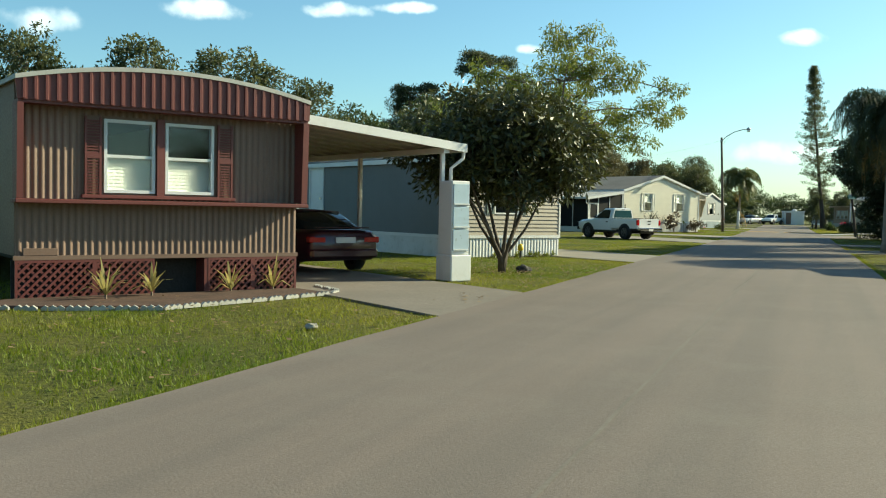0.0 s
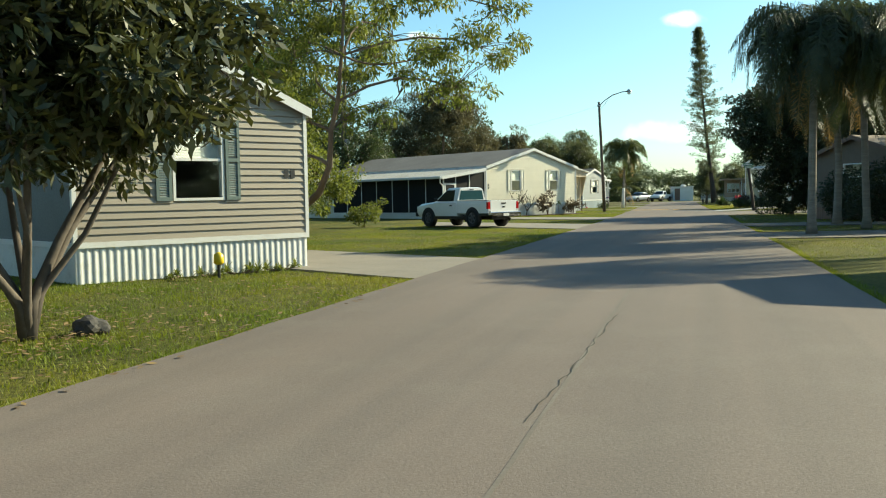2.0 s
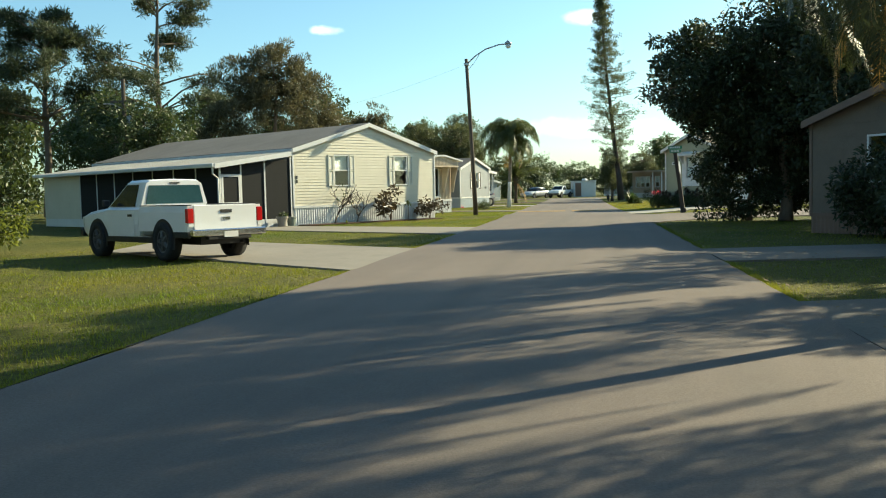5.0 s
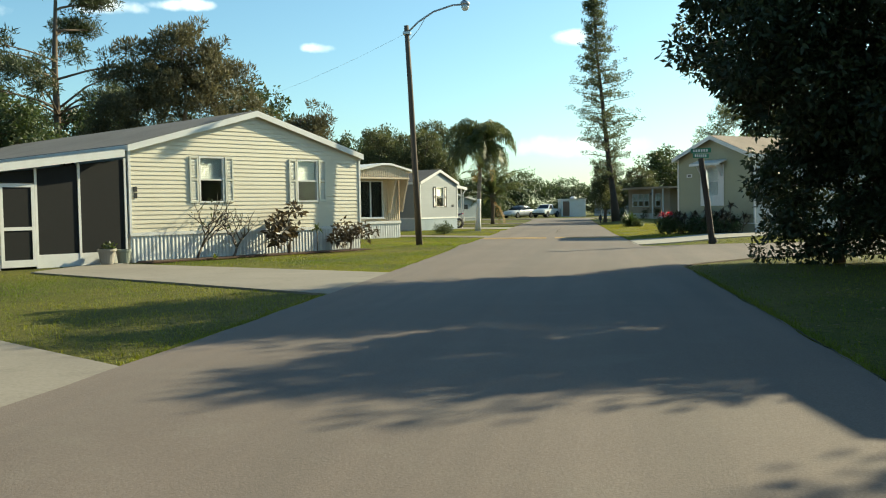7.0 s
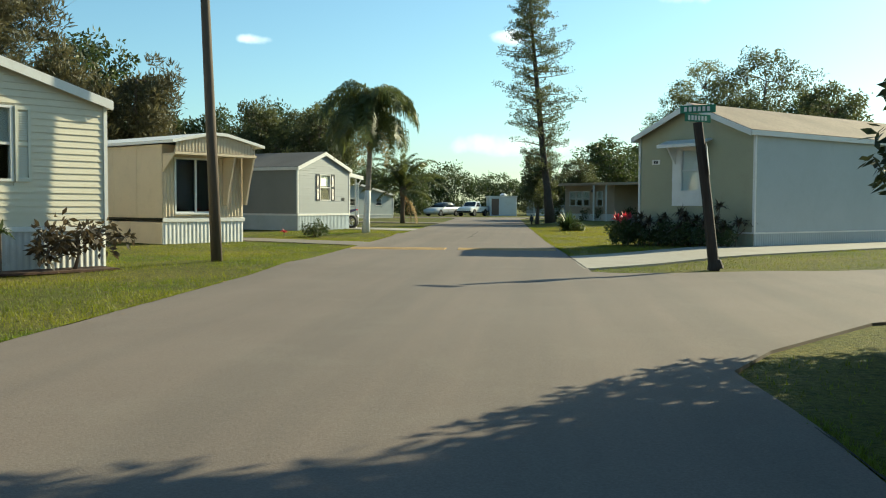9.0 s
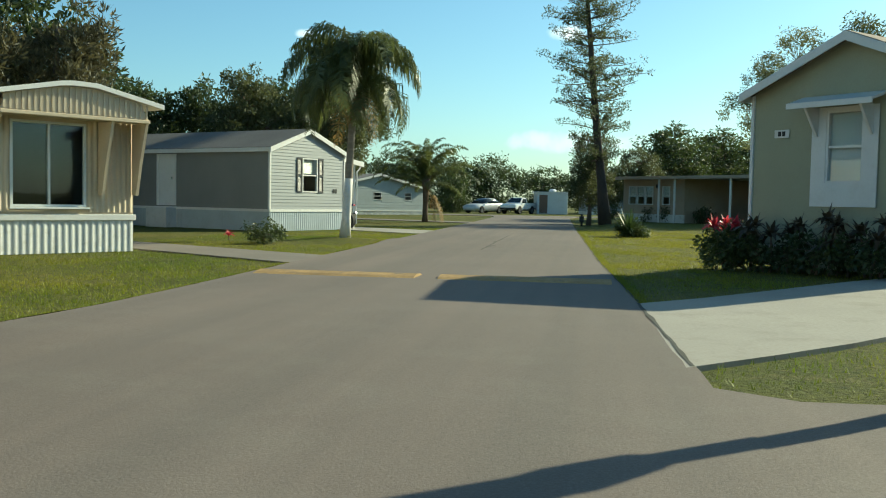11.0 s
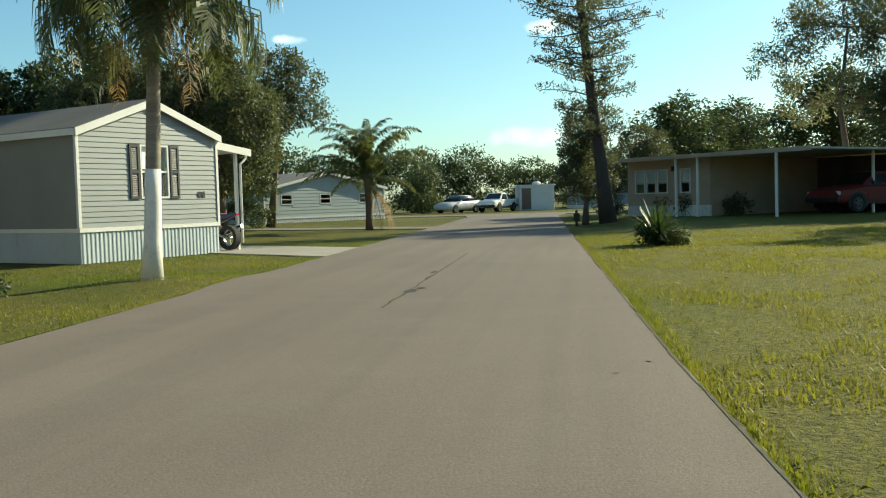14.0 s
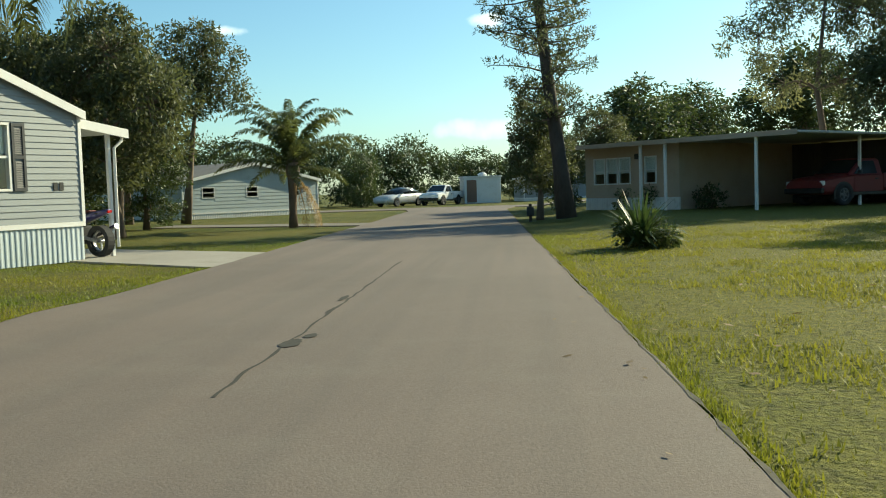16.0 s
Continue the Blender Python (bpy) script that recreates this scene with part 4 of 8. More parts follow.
def screened_porch(house, wide, v0, v1, z_in, z_out):
    """A lean-to porch on the house's left side: sloping metal roof, posts, low wall, dark screens."""
    for name, face, poly, material in (("porch_end_wall", ("front", v1), [(-wide, 0), (-0.05, 0), (-0.05, z_in - 0.1), (-wide, z_out - 0.1)], M_CREAM),):
        wall(house, name, face, poly, [], material)
    bm = bmesh.new()
    prism(bm, [(-wide - 0.35, z_out - 0.05), (-0.27, z_in), (-0.27, z_in + 0.06), (-wide - 0.35, z_out + 0.01)], v0 - 0.25, v1 + 0.3, "y")
    roof = part("porch_roof", bm, M_ROOFMETAL, house, "weathered ribbed metal porch roof")
    n = 26
    for i in range(n):
        v = v0 - 0.2 + (v1 - v0 + 0.45) * i / (n - 1)
        bm = bmesh.new()
        prism(bm, [(-wide - 0.35, z_out + 0.012), (-0.27, z_in + 0.062), (-0.27, z_in + 0.085), (-wide - 0.35, z_out + 0.035)], v - 0.025, v + 0.025, "y")
        part("roof_rib", bm, M_ROOFMETAL, roof)
    bm = bmesh.new()
    prism(bm, [(-wide - 0.36, z_out - 0.16), (-0.25, z_in - 0.11), (-0.25, z_in + 0.07), (-wide - 0.36, z_out + 0.02)], v0 - 0.29, v0 - 0.253, "y")
    part("porch_rake", bm, M_WHITE, house)
    part("gutter", boxes(((-wide - 0.47, -wide - 0.352), (v0 - 0.28, v1 + 0.3), (z_out - 0.12, z_out + 0.02)), bevel=0.02), M_WHITE, house, "white rain gutter")
    part("porch_low_wall", boxes(((-wide, -wide + 0.06), (v0, v1), (0, 0.36))), M_WHITE, house)
    posts = 8
    for i in range(posts):
        v = v0 + (v1 * 0.755 - v0) * i / (posts - 1)
        part("porch_post", boxes(((-wide - 0.01, -wide + 0.05), (v - 0.03, v + 0.03), (0.36, z_out - 0.05)), bevel=0.006), M_WHITE, house)
        if i:
            va = v0 + (v1 * 0.755 - v0) * (i - 1) / (posts - 1)
            part("screen", boxes(((-wide + 0.015, -wide + 0.02), (va + 0.03, v - 0.03), (0.36, z_out - 0.06))), M_SCREEN, house, "dark insect screen")
    part("porch_solid_end", boxes(((-wide, -wide + 0.05), (v1 * 0.755 + 0.03, v1), (0.36, z_out - 0.06))), M_CREAM, house)
    # front end with the screen door
    sl = (z_in - z_out) / (wide + 0.05)
    for a in (-wide + 0.02, -2.42, -1.35, -0.12):
        part("porch_post", boxes(((a - 0.03, a + 0.03), (v0 - 0.02, v0 + 0.04), (0.0, z_in + a * sl - 0.12))), M_WHITE, house)
    for a, b in ((-2.39, -1.38), (-1.32, -0.15)):
        bm = bmesh.new()
        prism(bm, [(a, 0.32), (b, 0.32), (b, z_in + b * sl - 0.15), (a, z_in + a * sl - 0.15)], v0 + 0.01, v0 + 0.015, "y")
        part("screen", bm, M_SCREEN, house, "dark insect screen")
        part("porch_low_wall", boxes(((a, b), (v0 - 0.01, v0 + 0.03), (0.0, 0.32))), M_WHITE, house)
    bm = bmesh.new()
    prism(bm, [(-wide + 0.05, 2.06), (-2.45, 2.06), (-2.45, z_in - 2.45 * sl - 0.15), (-wide + 0.05, z_out - 0.12)], v0 + 0.01, v0 + 0.015, "y")
    part("screen", bm, M_SCREEN, house, "dark insect screen")
    d0, d1 = -3.28, -2.46
    door = part("screen_door", boxes(((d0, d0 + 0.08), (v0 - 0.03, v0 + 0.01), (0.05, 2.03)), ((d1 - 0.08, d1), (v0 - 0.03, v0 + 0.01), (0.05, 2.03)), ((d0 + 0.08, d1 - 0.08), (v0 - 0.03, v0 + 0.01), (0.05, 0.22)),
                                     ((d0 + 0.08, d1 - 0.08), (v0 - 0.03, v0 + 0.01), (1.94, 2.03)), ((d0 + 0.08, d1 - 0.08), (v0 - 0.03, v0 + 0.01), (0.92, 1.0))), M_WHITE, house, "white framed screen door")
    for c, d in ((0.22, 0.92), (1.0, 1.94)):
        part("screen", boxes(((d0 + 0.08, d1 - 0.08), (v0 - 0.012, v0 - 0.008), (c, d))), M_SCREEN, door)
    part("downpipe", tubed([(-wide - 0.40, v0 - 0.2, z_out - 0.1), (-wide - 0.36, v0 - 0.14, z_out - 0.35), (-wide - 0.10, v0 - 0.06, z_out - 0.5), (-wide - 0.08, v0 - 0.06, 0.1)], 0.035, 6), M_WHITE, house, "white downpipe")


screened_porch(h20, 3.35, 0.0, 14.8, 2.83, 2.40)

# the pale grey mobile home behind the white-trunked palm
h18 = mobile_home("mobile_home", (-11.55, 97.6), 66.0, 3.98, 13.0, 0.76, 2.86, 3.58, 0.10, M_GREYSIDE, 0.115, M_SHINGLE,
                  "pale grey lap-sided mobile home with charcoal shutters",
                  [(1.64, 2.46, 1.36, 2.58)], left_holes=[(4.7, 5.6, 0.8, 2.62)], boards_left=False, left_mat=M_SHADED_SIDE, skirt_mat=M_SKIRT_SHADED)
window(h18, ("front", 0.0), 1.64, 2.46, 1.36, 2.58, blind=0.45, shutters=M_DARK_SH, shutter_w=0.27)
side_door(h18, ("left", 0.0), 4.7, 5.6, 0.8, 2.62, M_WHITE)
number_bars(h18, ("front", 0.0), 3.33, 1.36, M_BLACK)


# the brown mobile home with the oxblood front frame
RED = ((-9.98, 9.36), 58.4)
red = thing("mobile_home", frame_at(*RED), "brown ribbed-metal mobile home with oxblood trim and lattice skirting", "mobile home", "mobile homes along the road")


def bow(u, W, z_side, z_mid):
    return z_side + (z_mid - z_side) * (1 - (2 * u / W - 1) ** 2)


def red_home(h, W=4.2, depth=13.0, out=0.33):
    F = ("front", 0.0)
    put = plane_point(F)
    holes = [(1.17, 1.90, 1.50, 2.54), (2.05, 2.80, 1.50, 2.54)]
    wall(h, "front_wall", F, [(0, 0.62), (W, 0.62), (W, 3.0), (0, 3.0)], holes, M_BROWN)
    # ribbed metal panels round the windows and below
    for a0, a1, z0, z1 in ((0.0, 0.88, 1.40, 2.98), (0.88, 3.1, 1.40, 1.46), (0.88, 3.1, 2.58, 2.98), (3.1, W, 1.40, 2.98),
                           (0.0, 1.05, 0.62, 1.34), (1.05, 2.1, 0.62, 1.34), (2.1, 3.15, 0.62, 1.34), (3.15, W, 0.62, 1.34)):
        bm = bmesh.new()
        ribbed(bm, put, a0 + 0.003, a1 - 0.003, z0, z1, 0.098, 0.020)
        part("ribbed_panel", bm, M_BROWN, h)
    for nm, u0, u1 in (("left_wall", 0.0, 0.1), ("right_wall", W - 0.1, W)):
        part(nm, boxes(((u0, u1), (0.1, depth), (0.62, 3.0))), M_BROWN, h)
    for i in range(10):
        bm = bmesh.new()
        ribbed(bm, plane_point(("right", W)), 0.1 + i * 1.29, 0.1 + (i + 1) * 1.29, 0.62, 2.9, 0.098, 0.020)
        part("ribbed_panel", bm, M_BROWN, h)
    part("back_wall", boxes(((0, W), (depth - 0.1, depth), (0.0, 3.0))), M_BROWN, h)
    part("floor_deck", boxes(((0.1, W - 0.1), (0.1, depth - 0.1), (0.55, 0.62))), M_DARK, h)
    # bowed roof
    bm = bmesh.new()
    n = 16
    us = [-0.06 + (W + 0.12) * i / n for i in range(n + 1)]
    prism(bm, [(u, bow(u, W, 3.03, 3.27)) for u in us] + [(u, bow(u, W, 2.97, 3.21)) for u in us[::-1]], -out - 0.03, depth, "y")
    part("roof", bm, M_ROOFMETAL, h, "bowed pale metal roof")
    # front frame: fascia of upright ribs, cheeks, ledge
    bm = bmesh.new()
    prism(bm, [(-0.03, 2.70), (W + 0.05, 2.70)] + [(u, bow(u, W, 3.0, 3.235)) for u in us[::-1]], -out, -out + 0.03, "y")
    fascia = part("fascia", bm, M_RED, h, "oxblood ribbed fascia")
    k = 30
    for i in range(k):
        u = -0.02 + (W + 0.05) * (i + 0.5) / k
        part("fascia_rib", boxes(((u - 0.022, u + 0.022), (-out - 0.022, -out - 0.001), (2.705, bow(u, W, 2.99, 3.22))), bevel=0.006), M_RED, fascia)
    part("soffit", boxes(((-0.02, W + 0.04), (-out + 0.03, -0.035), (2.66, 2.70))), M_RED, h)
    for u0, u1 in ((-0.03, 0.05), (W - 0.05, W + 0.05)):
        bm = bmesh.new()
        prism(bm, [(-0.032, 1.40), (-0.28, 1.40), (-out, 2.66), (-0.032, 2.66)], u0, u1, "x")
        part("cheek", bm, M_RED, h)
    part("ledge", boxes(((-0.05, W + 0.07), (-0.30, -0.002), (1.335, 1.395)), bevel=0.01), M_RED, h, "oxblood ledge under the window")
    for a0, a1 in ((1.17, 1.90), (2.05, 2.80)):
        window(h, F, a0, a1, 1.50, 2.54, frame_material=M_WHITE_METAL, blind=1.0, low_blind=True)
    part("window_post", boxes(((1.92, 2.03), (-0.06, -0.02), (1.46, 2.58))), M_RED, h)
    for s0, s1 in ((0.90, 1.13), (2.85, 3.09)):
        bm = boxes(((s0, s0 + 0.03), (-0.055, -0.03), (1.47, 2.56)), ((s1 - 0.03, s1), (-0.055, -0.03), (1.47, 2.56)), ((s0 + 0.03, s1 - 0.03), (-0.055, -0.03), (1.98, 2.05)))
        z = 1.49
        while z < 2.53:
            box(bm, (s0 + 0.03, s1 - 0.03), (-0.05, -0.032), (z, z + 0.022))
            z += 0.04
        part("shutter", bm, M_RED, h)
    part("window_sill", boxes(((0.86, 3.13), (-0.075, -0.02), (1.42, 1.47)), bevel=0.006), M_RED, h)
    part("lower_rail", boxes(((-0.02, W + 0.02), (-0.04, -0.002), (0.56, 0.62))), M_BROWN, h)
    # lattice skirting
    # near-black board put in for the shade under the home
    part("lattice_shade_board", boxes(((0.02, W - 0.02), (0.30, 0.33), (0.0, 0.55))), M_DARK, h)
    for a0, a1 in ((0.0, 1.05), (1.05, 1.90), (2.72, 3.45), (3.45, W)):
        lat = part("lattice_panel", boxes(((a0, a0 + 0.035), (-0.035, -0.01), (0.0, 0.56)), ((a1 - 0.035, a1), (-0.035, -0.01), (0.0, 0.56)), ((a0 + 0.035, a1 - 0.035), (-0.035, -0.01), (0.52, 0.56)), ((a0 + 0.035, a1 - 0.035), (-0.035, -0.01), (0.0, 0.04))), M_RED, h, "oxblood diagonal lattice panel")
        for sgn, o in ((1, -0.030), (-1, -0.018)):
            c = a0 - 0.6
            while c < a1 + 0.6:
                # slat along the line u = c + sgn * (z - 0.3)
                z0, z1 = 0.03, 0.53
                ua, ub = c + sgn * (z0 - 0.3), c + sgn * (z1 - 0.3)
                lo, hi = a0 + 0.03, a1 - 0.03
                if max(ua, ub) > lo + 0.02 and min(ua, ub) < hi - 0.02:
                    za, zb = z0, z1
                    if sgn == 1:
                        za = max(z0, 0.3 + (lo - c)) if ua < lo else z0
                        zb = min(z1, 0.3 + (hi - c)) if ub > hi else z1
                    else:
                        za = max(z0, 0.3 - (hi - c)) if ua > hi else z0
                        zb = min(z1, 0.3 - (lo - c)) if ub < lo else z1
                    if zb - za > 0.03:
                        u0, u1 = c + sgn * (za - 0.3), c + sgn * (zb - 0.3)
                        bm = bmesh.new()
                        hexa(bm, [(u0 - 0.022, o - 0.006, za), (u0 + 0.022, o - 0.006, za), (u0 + 0.022, o + 0.004, za), (u0 - 0.022, o + 0.004, za)],
                             [(u1 - 0.022, o - 0.006, zb), (u1 + 0.022, o - 0.006, zb), (u1 + 0.022, o + 0.004, zb), (u1 - 0.022, o + 0.004, zb)])
                        part("lattice_slat", bm, M_RED, lat)
                c += 0.115
    part("lattice_panel", boxes(((2.66, 2.72), (-0.03, 0.3), (0.0, 0.55))), M_RED, h, "oxblood lattice panel turned aside")
    for i in range(6):
        part("side_skirting", boxes(((W - 0.04, W), (0.05 + i * 2.1, 2.13 + i * 2.1), (0.0, 0.6))), M_BROWN, h)
    part("skirt_vent", boxes(((0.1, 0.55), (-0.045, -0.03), (0.62, 0.72)), bevel=0.005), M_BROWN, h)


red_home(red)


M_CARPORT = surface("dull_cream_aluminium", (0.36, 0.33, 0.285), 0.45, vary=0.1, big=0.8, dirt=(0.22, 0.2, 0.17), dirt_amount=0.4, bump=0.05)


def carport(h, u0, u1, v0, v1, z_in, z_out, closed=True):
    cp = thing("carport", h.matrix_basis.copy(), "white aluminium carport roof on slim posts", "carport")
    prism_pts = [(u0, z_in - 0.04), (u1, z_out - 0.04), (u1, z_out), (u0, z_in)]
    bm = bmesh.new()
    prism(bm, prism_pts, v0, v1, "y")
    roof = part("roof", bm, M_CARPORT, cp)
    n = 17
    for i in range(n):
        v = v0 + 0.15 + (v1 - v0 - 0.3) * i / (n - 1)
        bm = bmesh.new()
        prism(bm, [(u0, z_in - 0.075), (u1 - 0.05, z_out - 0.075), (u1 - 0.05, z_out - 0.041), (u0, z_in - 0.041)], v - 0.03, v + 0.03, "y")
        part("roof_rib", bm, M_CARPORT, roof)
    bm = bmesh.new()
    prism(bm, [(u0, z_in - 0.13), (u1 + 0.06, z_out - 0.13), (u1 + 0.06, z_out + 0.03), (u0, z_in + 0.03)], v0 - 0.05, v0 - 0.002, "y")
    part("front_fascia", bm, M_WHITE, cp)
    part("gutter", boxes(((u1 + 0.002, u1 + 0.12), (v0, v1), (z_out - 0.12, z_out + 0.02)), bevel=0.015), M_WHITE, cp, "white gutter")
    for v in (v0 + 0.15, v0 + 3.2, v0 + 6.2, v1 - 0.25):
        part("post", boxes(((u1 - 0.42, u1 - 0.34), (v - 0.04, v + 0.04), (0.0, z_out - 0.06)), bevel=0.008), M_WHITE, cp)
    if closed:
        # added wall, wider than the bay, to cut sky light under the roof
        part("light_block_wall", boxes(((u0 + 0.05, u1 + 0.7), (v1 - 0.12, v1 - 0.04), (0.0, z_out - 0.17))), M_CARPORT, cp, "added cream wall that keeps sky light out of the carport")
    part("beam", boxes(((u1 - 0.45, u1 - 0.31), (v0 + 0.02, v1), (z_out - 0.16, z_out - 0.06))), M_WHITE, cp)
    part("downpipe", tubed([(u1 + 0.06, v0 + 0.05, z_out - 0.12), (u1 + 0.04, v0 + 0.05, z_out - 0.25), (u1 - 0.24, v0 + 0.06, z_out - 0.45), (u1 - 0.26, v0 + 0.07, 0.15), (u1 - 0.15, v0 + 0.0, 0.06)], 0.036, 6), M_WHITE, cp, "white downpipe")
    return cp


carport(red, 4.26, 8.28, 0.95, 11.3, 2.97, 2.60)
cp22 = carport(h22, 4.24, 6.85, 5.0, 11.0, 2.78, 2.62, closed=False)
lat22 = part("lattice_panel", boxes(((4.3, 4.34), (5.04, 5.07), (2.05, 2.62)), ((6.38, 6.42), (5.04, 5.07), (2.05, 2.5)), ((4.34, 6.38), (5.04, 5.07), (2.05, 2.09))), M_WHITE, cp22, "white wooden lattice under the roof edge")
for sgn in (1, -1):
    for i in range(20):
        c = 4.38 + 0.1 * i
        bm = bmesh.new()
        hexa(bm, [(c - 0.012, 5.05 + 0.006 * sgn, 2.09), (c + 0.012, 5.05 + 0.006 * sgn, 2.09), (c + 0.012, 5.056 + 0.006 * sgn, 2.09), (c - 0.012, 5.056 + 0.006 * sgn, 2.09)],
             [(c + sgn * 0.2 - 0.012, 5.05 + 0.006 * sgn, 2.5), (c + sgn * 0.2 + 0.012, 5.05 + 0.006 * sgn, 2.5), (c + sgn * 0.2 + 0.012, 5.056 + 0.006 * sgn, 2.5), (c + sgn * 0.2 - 0.012, 5.056 + 0.006 * sgn, 2.5)])
        part("lattice_slat", bm, M_WHITE, lat22)

# the beige mobile home with the scalloped front canopy
pink = thing("mobile_home", frame_at((-11.72, 82.72), 56.0), "beige ribbed-metal mobile home with front canopy and white skirting", "mobile home", "mobile homes along the road")


def pink_home(h, W=2.9, depth=13.0, out=0.62):
    F = ("front", 0.0)
    put = plane_point(F)
    wall(h, "front_wall", F, [(0, 0.76), (W, 0.76), (W, 2.9), (0, 2.9)], [(0.40, 1.88, 0.90, 2.54)], M_PINK)
    for a0, a1, z0, z1 in ((0.02, 0.38, 0.8, 2.6), (1.90, W - 0.02, 0.8, 2.6)):
        bm = bmesh.new()
        ribbed(bm, put, a0 + 0.003, a1 - 0.003, z0, z1, 0.12, 0.03)
        part("ribbed_panel", bm, M_PINK, h)
    bm = bmesh.new()
    for a0, a1, z0, z1 in ((0.40, 0.45, 0.90, 2.54), (1.83, 1.88, 0.90, 2.54), (0.45, 1.83, 0.90, 0.95), (0.45, 1.83, 2.49, 2.54), (1.12, 1.16, 0.95, 2.49)):
        bar(bm, put, a0, a1, 0.03, -0.05, z0, z1)
    win = part("window", bm, M_WHITE_METAL, h)
    for a0, a1 in ((0.45, 1.12), (1.16, 1.83)):
        bm = bmesh.new()
        bar(bm, put, a0, a1, -0.01, -0.018, 0.95, 2.49)
        part("pane", bm, M_GLASS, win).visible_shadow = False
    part("window_sill", boxes(((0.36, 1.92), (-0.10, -0.032), (0.86, 0.895)), bevel=0.006), M_WHITE_METAL, win)
    # added dark sheet in place of the unlit room behind the glass
    part("dark_backing", boxes(((0.12, W - 0.12), (0.9, 0.94), (0.78, 2.9))), M_DARK, h)
    for nm, u0, u1 in (("left_wall", 0.0, 0.1), ("right_wall", W - 0.1, W)):
        part(nm, boxes(((u0, u1), (0.1, depth), (0.76, 2.9))), M_PINK, h)
    for i in range(10):
        for sgn, u in ((-1, -0.002), (1, W + 0.002)):
            part("wall_sheet", boxes((sorted((u, u + sgn * 0.012)), (0.02 + i * 1.29, 1.30 + i * 1.29), (0.77, 2.88)), bevel=0.004), M_PINK, h)
    part("back_wall", boxes(((0, W), (depth - 0.1, depth), (0.0, 2.9))), M_PINK, h)
    part("floor_deck", boxes(((0.1, W - 0.1), (0.1, depth - 0.1), (0.7, 0.76))), M_DARK, h)
    n = 14
    us = [-0.14 + (W + 0.42) * i / n for i in range(n + 1)]
    top = lambda u: 3.28 - 0.27 * max(0.0, abs(u - W / 2) - 0.28) / (W / 2 - 0.14)
    bm = bmesh.new()
    prism(bm, [(u, top(u)) for u in us] + [(u, top(u) - 0.09) for u in us[::-1]], -out - 0.12, depth, "y")
    part("roof", bm, M_WHITE, h, "low white roof edge")
    bm = bmesh.new()
    prism(bm, [(0.0, 2.66), (W, 2.66)] + [(u, top(u) - 0.1) for u in us[::-1] if 0 <= u <= W], -out, -out + 0.04, "y")
    fas = part("canopy_front", bm, M_PINK, h, "beige ribbed canopy front")
    k = 26
    for i in range(k):
        u = W * (i + 0.5) / k
        part("canopy_rib", boxes(((u - 0.022, u + 0.022), (-out - 0.018, -out - 0.001), (2.68, top(u) - 0.11))), M_PINK, fas)
    part("canopy_lip", boxes(((-0.02, W + 0.02), (-out - 0.03, -out + 0.05), (2.59, 2.66)), bevel=0.01), M_PINK, h)
    part("canopy_soffit", boxes(((0, W), (-out + 0.05, -0.035), (2.60, 2.64))), M_PINK, h)
    for u in (-0.01, 2.12, W - 0.05):
        bm = bmesh.new()
        prism(bm, [(-out + 0.02, 2.59), (-0.035, 2.59), (-0.035, 1.15), (-0.20, 1.15), (-0.36, 1.8)] if u > 0 else [(-out + 0.02, 2.59), (-0.035, 2.59), (-0.035, 2.1)], u, u + 0.06, "x")
        part("canopy_wing", bm, M_PINK, h)
    skirting(h, F, 0.0, W, 0.64, M_SKIRT, 0.13, 0.016, 0.97)
    skirting(h, ("right", W), 0.0, depth, 0.64, M_SKIRT, 0.13, 0.016, 2.6)
    for i in range(8):
        part("skirting_panel", boxes(((-0.01, 0.03), (0.05 + i * 1.6, 1.64 + i * 1.6, ), (0.0, 0.64)), bevel=0.004), M_PINK, h)
    part("skirt_rail", boxes(((-0.02, W + 0.04), (-0.05, 0.0), (0.64, 0.76)), bevel=0.008), M_WHITE, h)


pink_home(pink)

# the sage house at the corner of the side street
h47 = mobile_home("house", (2.33, 86.05), -48.0, 4.25, 13.0, 0.4, 3.28, 4.16, 0.32, M_SAGE, 0, M_SHINGLE_B,
                  "sage-green house with white window surround and small awning", [(1.63, 2.37, 1.56, 2.86)], z=0.05, skirt_mat=M_SAGE, band=0.05, right_mat=M_SAGE_SHADED)
h47["category"] = "house"
h47.matrix_basis = frame_at((2.11, 84.72), -48.0, 0.13) @ Matrix.Scale(0.93, 4)
window(h47, ("front", 0.0), 1.63, 2.37, 1.56, 2.86, blind=1.0)
F47 = plane_point(("front", 0.0))
bm = bmesh.new()
for r in ((1.34, 1.63, 1.14, 2.92), (2.37, 2.64, 1.14, 2.92), (1.63, 2.37, 1.14, 1.56), (1.63, 2.37, 2.86, 2.92)):
    bar(bm, F47, r[0], r[1], 0.045, 0.022, r[2], r[3])
part("window_surround", bm, M_WHITE, h47, "wide white window surround")
bm = bmesh.new()
hexa(bm, [F47(1.12, 0.5, 2.95), F47(2.8, 0.5, 2.95), F47(2.8, 0.03, 3.09), F47(1.12, 0.03, 3.09)], [F47(1.12, 0.5, 2.99), F47(2.8, 0.5, 2.99), F47(2.8, 0.03, 3.14), F47(1.12, 0.03, 3.14)])
bar(bm, F47, 1.12, 2.8, 0.53, 0.50, 2.89, 2.99)
part("awning", bm, M_WHITE, h47, "small white metal awning")
for a in (1.42, 2.5):
    bm = bmesh.new()
    prism(bm, [(-0.03, 2.4), (-0.07, 2.4), (-0.45, 2.92), (-0.03, 2.92)], a, a + 0.05, "x")
    part("awning_bracket", bm, M_WHITE, h47)
bm = bmesh.new()
